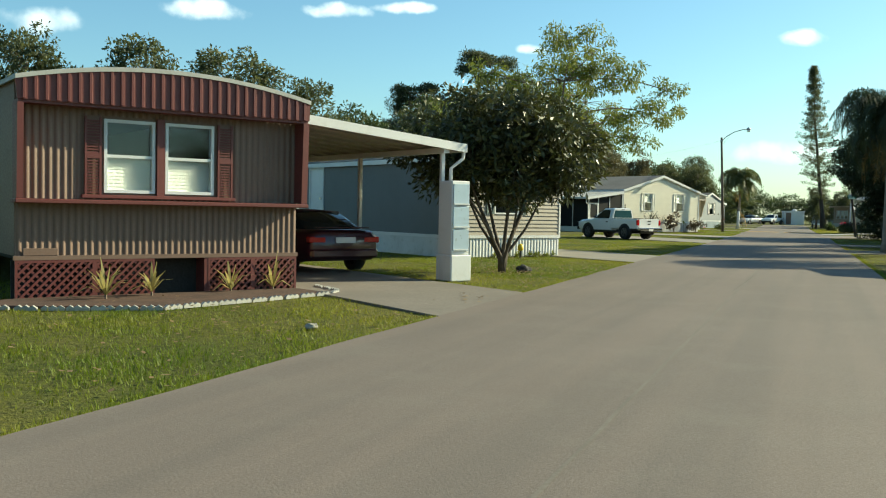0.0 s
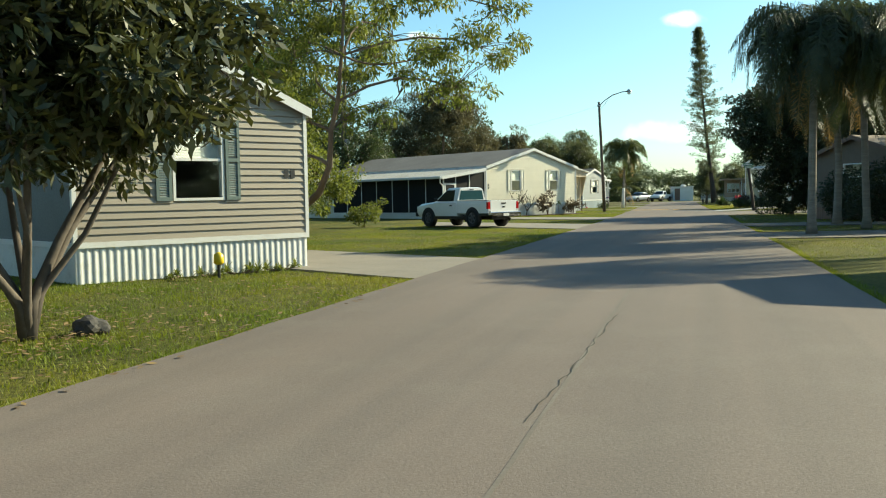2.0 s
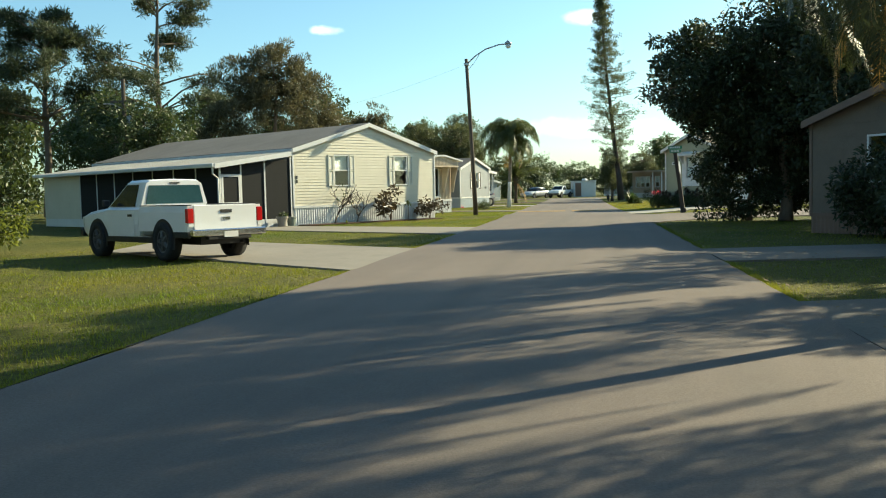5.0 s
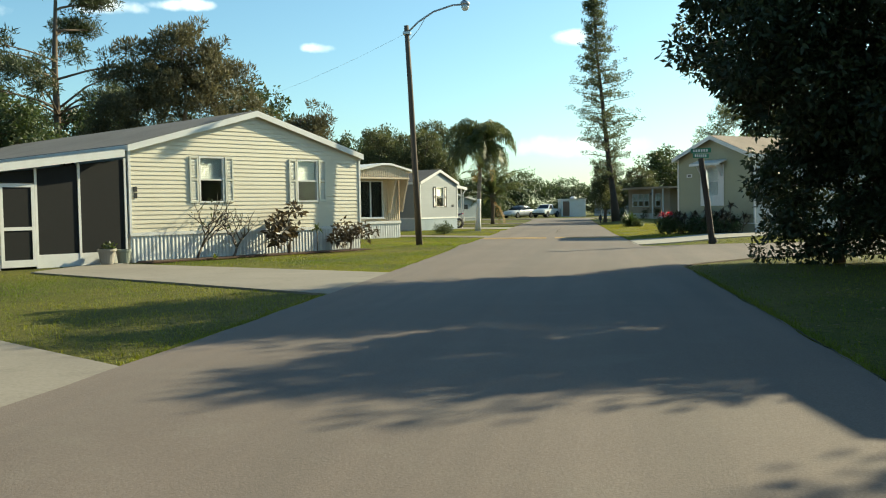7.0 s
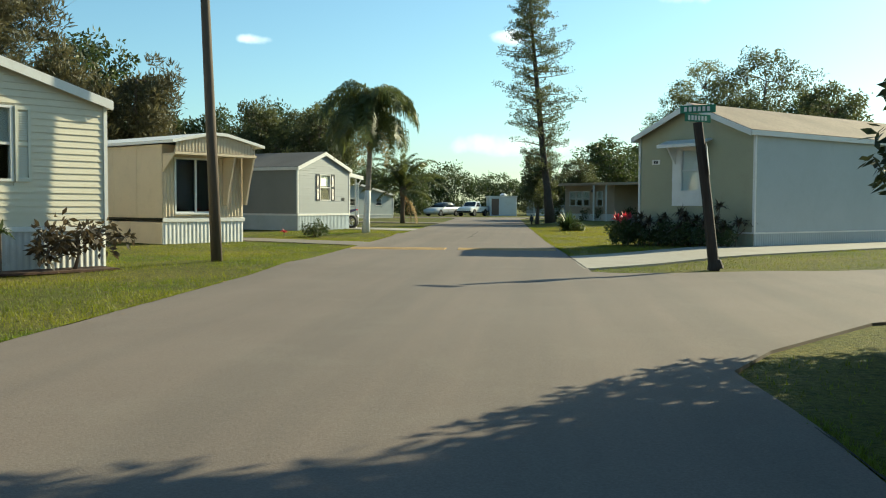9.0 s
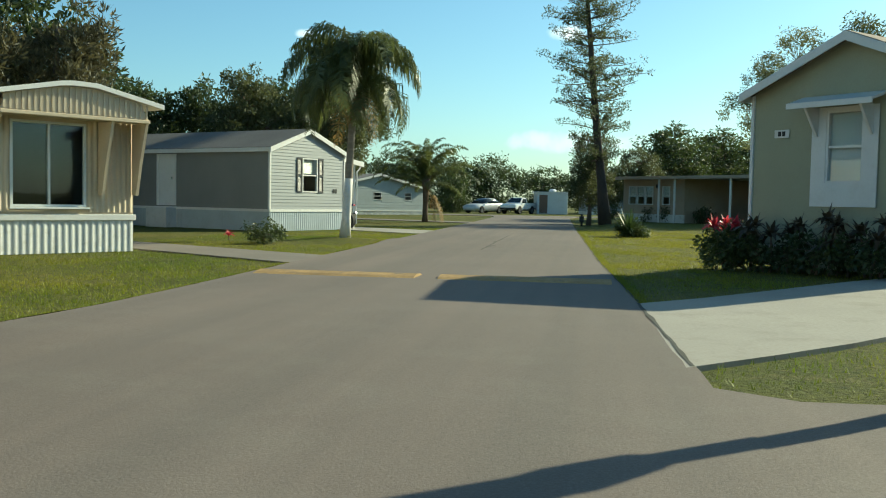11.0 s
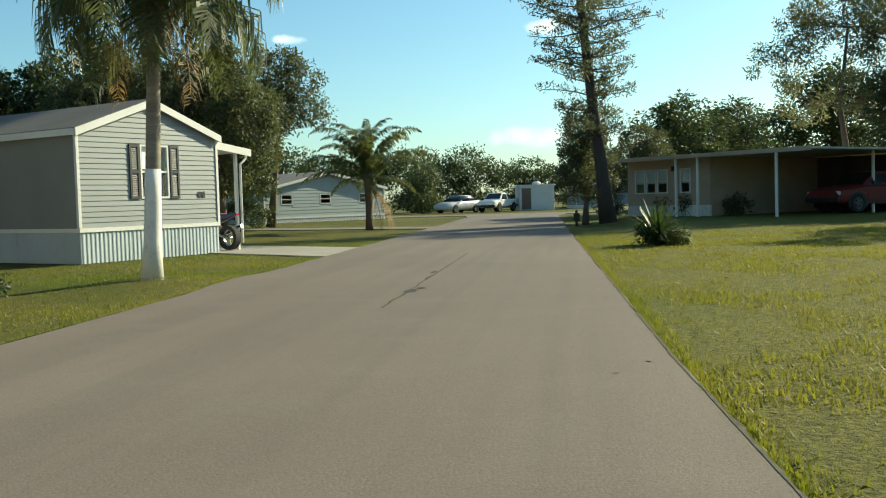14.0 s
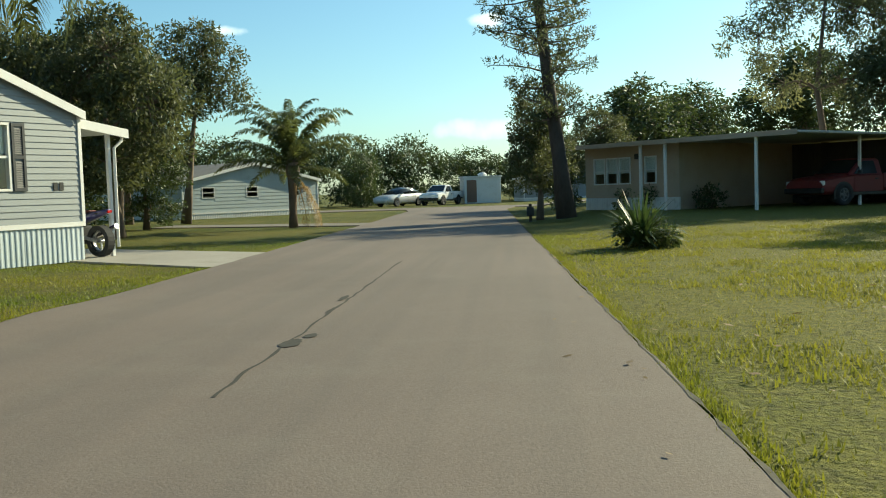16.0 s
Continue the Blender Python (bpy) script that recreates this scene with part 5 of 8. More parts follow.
bar(bm, F47, 0.52, 0.84, 0.035, 0.024, 2.42, 2.57)
plate = part("number_plate", bm, M_WHITE, h47, "white house number plate")
for a in (0.60, 0.69):
    bm = bmesh.new()
    bar(bm, F47, a, a + 0.07, 0.04, 0.036, 2.45, 2.54)
    part("number_bar", bm, M_BLACK, plate)

# a plain house beyond the road's shoulder whose eave shades the asphalt
mobile_home("house", (4.15, 29.2), -48.0, 4.2, 12.0, 0.6, 2.9, 3.5, 0.25, M_GREYSIDE, 0.3, M_SHINGLE, "plain pale mobile home beside the road", [], boards_left=False, boards_right=False)["category"] = "house"

# a tan house behind the palms; walls and trim are browned to deepen its shade
r3 = mobile_home("house", (3.9, 55.3), -48.0, 4.2, 10.0, 0.5, 2.7, 3.4, 0.25, M_SHADEWALL, 0.3, M_SHINGLE_B, "tan mobile home behind the palms, shade put into its colour", [(1.5, 2.6, 1.2, 2.3)], boards_left=False, boards_right=False, trim=M_BROWN, skirt_mat=M_BROWN)
window(r3, ("front", 0.0), 1.5, 2.6, 1.2, 2.3)
r3["category"] = "house"

# the apricot house with its carport at the end of the road
rh = thing("house", frame_at((1.1, 120.6), -48.0, 0.2), "low apricot mobile home with flat roof and white porch posts", "house", "mobile homes along the road")


def apricot_home(h, W=4.5, depth=12.0):
    F = ("front", 0.0)
    holes = [(0.45, 1.03, 0.95, 1.95), (1.08, 1.66, 0.95, 1.95), (1.71, 2.29, 0.95, 1.95), (2.95, 3.5, 0.95, 1.95)]
    wall(h, "front_wall", F, [(0, 0.45), (W, 0.45), (W, 2.35), (0, 2.35)], holes, M_ORANGE)
    for a, b, c, d in holes:
        window(h, F, a, b, c, d, blind=0.6)
    for nm, u0, u1 in (("left_wall", 0.0, 0.1), ("right_wall", W - 0.1, W)):
        part(nm, boxes(((u0, u1), (0.1, depth), (0.0, 2.35))), M_ORANGE, h)
    part("back_wall", boxes(((0, W), (depth - 0.1, depth), (0.0, 2.35))), M_ORANGE, h)
    skirting(h, F, 0, W, 0.45, M_SKIRT, 0.13, 0.02, 1.1)
    part("roof", boxes(((-0.3, W + 5.1), (-0.9, depth), (2.35, 2.43)), bevel=0.015), M_ROOFMETAL, h, "flat pale metal roof over house and carport")
    part("roof_edge", boxes(((-0.32, W + 5.12), (-0.93, -0.902), (2.30, 2.46))), M_ORANGE, h)
    for u, v in ((3.4, -0.75), (4.5, -0.75), (8.1, -0.75), (8.9, 4.0)):
        part("post", boxes(((u - 0.045, u + 0.045), (v - 0.045, v + 0.045), (0.0, 2.35)), bevel=0.008), M_WHITE, h)
    part("lamp", boxes(((2.55, 2.69), (-0.12, -0.03), (1.85, 2.05)), bevel=0.02), M_BLACK, h)
    # the dark colour here imitates the carport's deep shade
    part("carport_back_wall", boxes(((W, W + 5.1), (7.0, 7.1), (0.0, 2.3))), M_DARKWOOD, h, "carport wall, deep shade put into its dark colour")


apricot_home(rh)

# the long pale house across the end of the lawn
far_house = mobile_home("house", (-19.2, 132.0), 52.6, 9.3, 12.0, 0.35, 2.05, 3.05, 0.25, M_FARWALL, 0.2, M_SHINGLE, "low pale house with small dark windows", [(1.2, 2.0, 1.1, 1.7), (4.1, 4.9, 1.1, 1.7), (7.2, 7.9, 1.1, 1.7)], boards_left=False, boards_right=False)
far_house["category"] = "house"
for a, b in ((1.2, 2.0), (4.1, 4.9), (7.2, 7.9)):
    window(far_house, ("front", 0.0), a, b, 1.1, 1.7)

# ---- trees ----
def leaves(rng, centres, spread, count, size, droop=0.3, slim=0.42):
    """Diamond leaves round clump centres; an array of corners."""
    centres = np.asarray(centres, float)
    spread = np.asarray(spread, float)
    idx = rng.integers(0, len(centres), count)
    d = rng.normal(size=(count, 3))
    d /= np.linalg.norm(d, axis=1)[:, None]
    r = rng.uniform(0.25, 1.0, count) ** 0.6
    pos = centres[idx] + d * (r * spread[idx])[:, None] * np.array([1, 1, 0.8])
    a = d * 0.7 + rng.normal(scale=0.7, size=(count, 3)) + np.array([0, 0, -droop])
    a /= np.linalg.norm(a, axis=1)[:, None]
    s = np.cross(a, rng.normal(size=(count, 3)))
    s /= np.linalg.norm(s, axis=1)[:, None] + 1e-9
    L = size * rng.uniform(0.6, 1.25, count)[:, None]
    W = L * slim * 0.5
    mid = pos + a * L * 0.5
    return np.stack([pos, mid + s * W, pos + a * L, mid - s * W], 1)


def clumps(rng, lobes, n, small):
    """Clump centres near the outside of a crown of ellipsoid lobes: (x, y, z, rx, ry, rz)."""
    vol = np.array([l[3] * l[4] * l[5] for l in lobes]) ** 0.8
    pick = rng.choice(len(lobes), n, p=vol / vol.sum())
    L = np.asarray(lobes, float)[pick]
    d = rng.normal(size=(n, 3))
    d /= np.linalg.norm(d, axis=1)[:, None]
    r = rng.uniform(0.15, 1.0, n) ** 0.45
    return L[:, :3] + d * r[:, None] * L[:, 3:], rng.uniform(0.6, 1.3, n) * small


def limb(bm, a, b, r0, r1, rng, sag=0.15, n=5):
    a, b = Vector(a), Vector(b)
    L = (b - a).length
    pts, rad = [], []
    off = Vector(rng.normal(size=3)) * sag * L * 0.4
    for i in range(n):
        f = i / (n - 1)
        p = a.lerp(b, f) + off * math.sin(f * math.pi) + Vector((0, 0, sag * L * math.sin(f * math.pi) * 0.4))
        pts.append(p), rad.append(r0 + (r1 - r0) * f)
    tube(bm, pts, rad, 6)


def leafy_tree(name, at, trunk, trunk_r, lobes, n_clumps, small, n_leaves, size, leaf, bark, label, category="tree", seed=1, forks=None, twigs=0.6, slim=0.42, droop=0.3, group="", trunks=None):
    """Trunk, limbs to the clumps, and a crown of separate leaves. Places are relative to the base at."""
    rng = np.random.default_rng(seed)
    t = thing(name, pose(*at), label, category, group)
    centres, spread = clumps(rng, lobes, n_clumps, small)
    bm = bmesh.new()
    tops = []
    for pts, r in (trunks or [(trunk, trunk_r)]):
        rad = [r * (1.25 if i == 0 else 1 - 0.75 * i / (len(pts) - 1)) for i in range(len(pts))]
        tube(bm, pts, rad, 10)
        tops += [(Vector(p), q) for p, q in zip(pts[len(pts) // 2:], rad[len(pts) // 2:])]
    part("trunk", bm, bark, t, smooth=True)
    bm = bmesh.new()
    heads = []
    for l in lobes:
        c = Vector(l[:3])
        s, r = min(tops, key=lambda q: (q[0] - c).length)
        limb(bm, s, c, r * 0.75, r * 0.2 + 0.012, rng)
        heads.append((s.lerp(c, 0.5), r * 0.35 + 0.01)), heads.append((c, r * 0.2 + 0.01))
    for c in centres[: int(len(centres) * twigs)]:
        c = Vector(c)
        s, r = min(heads, key=lambda q: (q[0] - c).length)
        limb(bm, s, c, r * 0.6, 0.006, rng, 0.12, 4)
    part("branchwork", bm, bark, t, smooth=True)
    v = leaves(rng, centres, spread, n_leaves, size, droop, slim)
    ob = new("crown", quads_mesh("crown", v, leaf))
    ob.parent = t
    return t


# the glossy-leaved tree on the lawn, several stems from one foot
leafy_tree("tree", (-6.42, 19.35, 0), None, 0, [(-0.45, -0.7, 2.95, 1.2, 1.2, 1.0), (0.35, 0.6, 2.95, 1.15, 1.15, 1.0), (-0.7, 0.5, 3.05, 1.15, 1.15, 0.8), (0.35, -0.5, 3.2, 1.2, 1.2, 0.65), (-1.5, -0.7, 2.85, 0.85, 0.85, 0.7), (0.1, 1.0, 2.6, 0.75, 0.75, 0.7), (-0.5, -1.1, 2.6, 0.9, 0.9, 0.7), (0.0, 0.0, 2.5, 1.35, 1.35, 0.75), (-0.5, -1.0, 2.1, 0.8, 0.8, 0.5), (0.3, 0.4, 2.1, 0.85, 0.85, 0.5), (0.95, -0.2, 2.8, 0.95, 1.0, 0.8), (1.25, 0.05, 2.25, 0.8, 0.75, 0.55), (0.5, -0.9, 1.85, 0.55, 0.55, 0.4), (-0.2, 0.9, 1.8, 0.55, 0.55, 0.4), (-0.9, -0.3, 1.9, 0.5, 0.5, 0.4), (1.35, 0.7, 2.7, 0.65, 0.65, 0.6), (0.8, 0.8, 3.1, 0.75, 0.75, 0.55)],
           340, 0.37, 40000, 0.17, L_MAGNOLIA, M_BARK_PALE, "low spreading tree with glossy dark leaves and many pale stems", seed=3, slim=0.34, twigs=0.55,
           trunks=[([(0, 0, 0), (0.03, 0.05, 0.35), (0.15, 0.3, 0.9), (0.35, 0.75, 1.7), (0.5, 1.0, 2.6)], 0.07), ([(0, 0, 0), (-0.03, -0.05, 0.3), (-0.2, -0.3, 0.9), (-0.4, -0.75, 1.7), (-0.5, -0.9, 2.6)], 0.068),
                   ([(0, 0, 0), (0.02, -0.02, 0.4), (0.1, -0.05, 1.1), (0.25, -0.2, 2.0), (0.2, 0.0, 3.0)], 0.06), ([(0, 0, 0), (-0.05, 0.08, 0.35), (-0.3, 0.25, 1.0), (-0.6, 0.45, 1.9), (-0.6, 0.5, 2.8)], 0.055),
                   ([(0, 0, 0), (0.05, 0.12, 0.4), (0.1, 0.55, 1.0), (0.15, 1.25, 1.7), (0.3, 1.5, 2.4)], 0.06), ([(0, 0, 0), (0, -0.1, 0.35), (-0.15, -0.6, 1.0), (-0.4, -1.25, 1.7), (-0.7, -1.5, 2.4)], 0.05), ([(0, 0, 0), (0.06, -0.06, 0.3), (0.35, -0.35, 0.9), (0.6, -0.8, 1.6), (0.7, -1.0, 2.3)], 0.045), ([(0, 0, 0), (0.06, 0.1, 0.4), (0.4, 0.35, 0.95), (0.75, 0.5, 1.7), (0.9, 0.6, 2.4)], 0.045), ([(0, 0, 0), (-0.08, 0, 0.4), (-0.5, -0.05, 1.0), (-0.85, -0.15, 1.8), (-1.0, -0.2, 2.5)], 0.045)])

# the leaning feathery tree beyond the taupe house
leafy_tree("tree", (-12.9, 36.9, 0), [(0, 0, 0), (0.8, -0.5, 0.45), (1.7, -1.1, 0.95), (2.5, -1.65, 1.4), (2.95, -1.95, 2.1), (3.1, -2.15, 3.0), (3.45, -2.5, 3.7), (3.7, -2.8, 4.8), (3.9, -3.0, 6.2)], 0.13,
           [(4.2, -2.9, 7.3, 1.6, 1.6, 1.2), (3.0, -1.6, 6.4, 1.5, 1.5, 0.9), (5.6, -2.5, 6.4, 1.4, 1.6, 0.7), (6.6, -0.2, 5.2, 1.4, 1.8, 0.5), (2.2, -0.8, 4.9, 1.5, 1.5, 0.9), (4.9, -1.2, 4.8, 1.4, 1.5, 0.6), (2.7, -3.3, 4.7, 1.1, 1.1, 0.6), (5.2, -4.0, 7.0, 1.1, 1.1, 0.6), (1.9, -1.8, 3.4, 1.2, 1.2, 0.7), (3.9, 0.6, 5.8, 1.3, 1.3, 0.7), (5.6, 0.9, 4.3, 1.1, 1.3, 0.4), (0.9, -0.4, 2.5, 1.2, 1.2, 0.8), (2.4, -2.8, 5.9, 1.3, 1.3, 0.8), (0.9, -2.6, 5.2, 1.0, 1.0, 0.7), (1.2, -3.4, 6.6, 1.1, 1.1, 0.8), (3.4, -1.0, 3.6, 1.0, 1.0, 0.5), (7.3, -1.2, 6.0, 0.9, 1.1, 0.4)],
           330, 0.33, 27000, 0.17, L_FEATHER, M_BARK, "tall leaning tree with feathery yellow-green foliage", seed=8, slim=0.27, twigs=0.85, droop=0.9)

# yellow-green trees round the back lawn
leafy_tree("tree", (-17.6, 49.0, 0), [(0, 0, 0), (0.1, 0.1, 0.7), (0.3, 0.0, 1.5), (0.2, 0.2, 2.6)], 0.13, [(0, 0, 2.6, 1.9, 1.9, 1.3), (1.2, 0.8, 2.2, 1.5, 1.5, 1.1), (-1.1, -0.9, 2.3, 1.5, 1.5, 1.1), (0.3, 0.4, 3.6, 1.3, 1.3, 0.9), (1.6, -0.4, 1.4, 1.0, 1.0, 0.7), (-1.8, 0.3, 1.4, 1.0, 1.0, 0.8)],
           170, 0.42, 20000, 0.16, L_FEATHER, M_BARK, "rounded yellow-green tree at the lawn's edge", seed=21, slim=0.4, twigs=0.4)
leafy_tree("tree", (-20.5, 45.5, 0), [(0, 0, 0), (0.2, 0.1, 1.2), (0.1, -0.2, 2.6), (0.4, 0.1, 4.2)], 0.16, [(0, 0, 4.4, 2.2, 2.2, 1.6), (1.4, 1.0, 3.2, 1.8, 1.8, 1.4), (-1.0, -1.4, 3.2, 1.8, 1.8, 1.4), (0.5, -0.8, 1.9, 1.8, 1.8, 1.1)],
           170, 0.5, 18000, 0.19, L_DEEP, M_BARK, "dense green tree at the lawn's edge", seed=22, twigs=0.4)
for i, (x, y, k) in enumerate(((-15.6, 43.4, 1.0), (-17.4, 41.6, 1.25), (-19.4, 43.2, 1.2))):
    leafy_tree("shrub", (x, y, 0), [(0, 0, 0), (0.05, 0.05, 0.6 * k), (0.1, 0.0, 1.4 * k)], 0.06, [(0, 0, 1.3 * k, 1.1 * k, 1.1 * k, 0.9 * k), (0.7 * k, 0.5 * k, 1.0 * k, 0.8 * k, 0.8 * k, 0.7 * k), (-0.6 * k, -0.5 * k, 1.7 * k, 0.8 * k, 0.8 * k, 0.8 * k), (0.1, 0.3, 2.5 * k, 0.7 * k, 0.7 * k, 0.7 * k)],
               90, 0.32, 8500, 0.17, L_FEATHER, M_BARK, "loose yellow-green thicket behind the leaning tree", "shrub", seed=240 + i, slim=0.3, droop=0.7, twigs=0.4, group="thicket behind the leaning tree")
leafy_tree("shrub", (-14.9, 50.4, 0), [(0, 0, 0), (0.05, 0, 0.3), (0.1, 0.1, 0.8)], 0.04, [(0, 0, 0.55, 0.8, 0.8, 0.45), (0.5, 0.3, 0.9, 0.5, 0.5, 0.4)], 30, 0.25, 2200, 0.12, L_FEATHER, M_BARK, "small loose shrub on the lawn", "shrub", seed=23)

leafy_tree("tree", (-19.2, 47.6, 0), [(0, 0, 0), (0.3, -0.2, 1.4), (0.5, -0.1, 3.0), (0.4, 0.2, 5.2)], 0.17, [(0.4, 0.2, 6.0, 2.0, 2.0, 1.5), (1.8, -0.8, 4.9, 1.8, 1.8, 1.3), (-1.2, 1.0, 4.8, 1.8, 1.8, 1.4), (0.9, 1.5, 4.0, 1.7, 1.7, 1.2), (0.2, -1.4, 3.4, 1.7, 1.7, 1.2), (2.0, -1.6, 6.6, 1.3, 1.3, 1.0)],
           230, 0.45, 26000, 0.15, L_FEATHER, M_BARK, "tall yellow-green tree behind the lawn", seed=25, slim=0.4, twigs=0.45)

# trees behind the cream house
leafy_tree("tree", (-22.5, 89.5, 0), [(0, 0, 0), (0.1, 0, 2), (0.0, 0.2, 4.5), (0.3, 0.1, 8)], 0.28, [(0, 0, 8.3, 2.6, 2.6, 2.6), (1.3, 1.0, 8.6, 1.8, 1.8, 1.8), (-1.5, -1.1, 8.4, 1.8, 1.8, 1.8), (1.6, 1.4, 6.5, 2.4, 2.4, 2.3), (-1.7, -1.3, 6.5, 2.3, 2.3, 2.3), (0.4, -0.5, 9.6, 1.7, 1.7, 1.5), (2.6, 2.6, 5.2, 1.7, 1.7, 1.8), (-2.5, -2.3, 5.0, 1.7, 1.7, 1.8)],
           360, 0.5, 40000, 0.30, L_BRONZE, M_BARK, "tall dense olive tree with a feathery outline", seed=31, twigs=0.35, slim=0.2, droop=-0.6)
leafy_tree("tree", (-18.2, 95.3, 0), [(0, 0, 0), (0.1, 0, 2), (0.0, 0.2, 4), (0.2, 0.1, 6.5)], 0.22, [(0.3, 0.3, 5.0, 1.5, 1.5, 1.9), (0.9, 0.6, 6.1, 0.9, 0.9, 1.5), (-1.6, -1.3, 4.6, 1.7, 1.7, 1.8), (-2.6, -2.0, 5.0, 1.2, 1.2, 1.3)],
           220, 0.42, 20000, 0.28, L_BRONZE, M_BARK, "olive tree with upright plumes", seed=32, twigs=0.35, slim=0.2, droop=-0.7)


def pine(at, h, seed):
    """A tall slash pine: bare trunk, flat tufts on crooked boughs."""
    rng = np.random.default_rng(seed)
    t = thing("pine_tree", pose(*at), "tall pine with bare trunk and flat needle tufts", "pine tree")
    part("trunk", tubed([(0, 0, 0), (0.2, 0.1, h * 0.3), (0.0, 0.3, h * 0.6), (0.4, 0.2, h * 0.95)], [0.28, 0.24, 0.18, 0.06], 9), M_BARK, t, smooth=True)
    bm = bmesh.new()
    cs, sp = [], []
    for i in range(32):
        z = h * rng.uniform(0.36, 0.98)
        a, L = rng.uniform(0, 6.28), (1.1 - z / h) * h * 0.38 + 1.0
        e = Vector((math.cos(a) * L, math.sin(a) * L, z + rng.uniform(0.3, 1.6)))
        limb(bm, (0.2, 0.2, z), e, 0.08, 0.02, rng, 0.25, 5)
        for k in range(4):
            f = rng.uniform(0.65, 1.1)
            c = Vector((e.x * f, e.y * f, z + (e.z - z) * f)) + Vector((rng.normal() * 0.5, rng.normal() * 0.5, rng.uniform(0.0, 0.5)))
            limb(bm, Vector((0.2, 0.2, z)).lerp(e, 0.6), c, 0.03, 0.01, rng, 0.2, 4)
            for q in range(4):
                cs.append((c.x + rng.normal() * 0.42, c.y + rng.normal() * 0.42, c.z + rng.normal() * 0.12)), sp.append(rng.uniform(0.35, 0.6))
    part("branchwork", bm, M_BARK, t, smooth=True)
    ob = new("crown", quads_mesh("crown", leaves(rng, cs, sp, 34000, 0.38, -0.3, 0.18), L_PINE))
    ob.parent = t
    return t


pine((-34.7, 97.6, 0), 18.0, 41), pine((-40.5, 92.0, 0), 14.0, 42)

# generic background trees, built once and then copied
wood_a = leafy_tree("tree", (-23.4, 55.1, 0), [(0, 0, 0), (0.1, 0.1, 1.8), (0.0, 0.1, 3.6), (0.3, 0.0, 6)], 0.24, [(0, 0, 6.6, 2.0, 2.0, 2.0), (1.6, 0.6, 5.2, 1.9, 1.9, 1.7), (-1.3, -1.2, 5.4, 1.9, 1.9, 1.7), (0.2, 1.5, 5.8, 1.6, 1.6, 1.5), (0.3, -0.8, 3.8, 1.9, 1.9, 1.4), (0.5, 0.6, 1.8, 2.1, 2.1, 1.5)],
                    200, 0.6, 13000, 0.27, L_DEEP, M_BARK, "broad dark-green tree with dense low branches", seed=51, twigs=0.35, group="background trees")
wood_b = leafy_tree("tree", (-14.9, 113.9, 0), [(0, 0, 0), (0.15, 0.1, 1.5), (0.0, 0.3, 3.2), (0.2, 0.0, 5.5)], 0.2, [(0, 0, 5.6, 1.5, 1.5, 1.7), (1.2, 0.9, 4.4, 1.4, 1.4, 1.5), (-1.1, -0.7, 4.0, 1.5, 1.5, 1.6), (0.7, -1.0, 3.0, 1.3, 1.3, 1.0), (-0.3, 0.4, 2.3, 1.3, 1.3, 0.7)],
                    230, 0.42, 15000, 0.19, L_OAK, M_BARK, "olive-green tree with an open ragged crown", seed=52, twigs=0.5, group="background trees")
wood_c = leafy_tree("tree", (-16, 166, 0), [(0, 0, 0), (0.1, 0.1, 1.5), (0.2, 0.0, 3.5)], 0.2, [(0, 0, 4.3, 2.6, 2.6, 1.9), (2.0, 1.0, 3.5, 2.0, 2.0, 1.8), (-2.0, -0.8, 3.4, 2.1, 2.1, 1.8), (0.5, 0.4, 1.9, 2.4, 2.4, 1.3), (0.0, 0.0, 1.0, 2.9, 2.9, 0.9)],
                    260, 0.62, 9500, 0.30, L_DEEP, M_BARK, "low dense tree of the far wood and of unseen screening rows", seed=53, twigs=0.2, group="background trees")


def wood(ob, rows):
    for x, y, s, sz, rz in rows:
        copy_thing(ob, pose(x, y, gz(x, y), 0, 0, rz) @ Matrix.Diagonal((s, s, sz, 1)))


wood(wood_a, [(-15.6, 118.2, 0.5, 0.42, 30), (-15.6, 112.3, 0.5, 0.45, 70), (-33.8, 66.8, 0.95, 1.0, 210), (-27.5, 61.7, 0.9, 0.95, 300), (-30.0, 57.0, 1.0, 1.0, 20), (-36.0, 75.0, 1.1, 1.0, 120), (-29.7, 94.3, 0.95, 0.95, 75), (-26.5, 80.0, 0.9, 0.8, 10), (-31.0, 84.0, 1.0, 0.95, 250),
              (-18.4, 118.4, 0.85, 0.95, 140), (-25.0, 112.0, 1.0, 0.9, 30), (-23.3, 101.5, 1.1, 1.15, 200), (-28.5, 104.0, 1.1, 0.95, 280), (-19.6, 110.8, 0.75, 0.82, 100), (-22.2, 109.6, 0.75, 0.78, 330), (5.0, 134.3, 1.05, 0.78, 60), (12.5, 131.0, 1.1, 0.9, 180), (17.0, 120.0, 1.1, 1.0, 222), (9.0, 140.0, 1.1, 0.8, 33)])
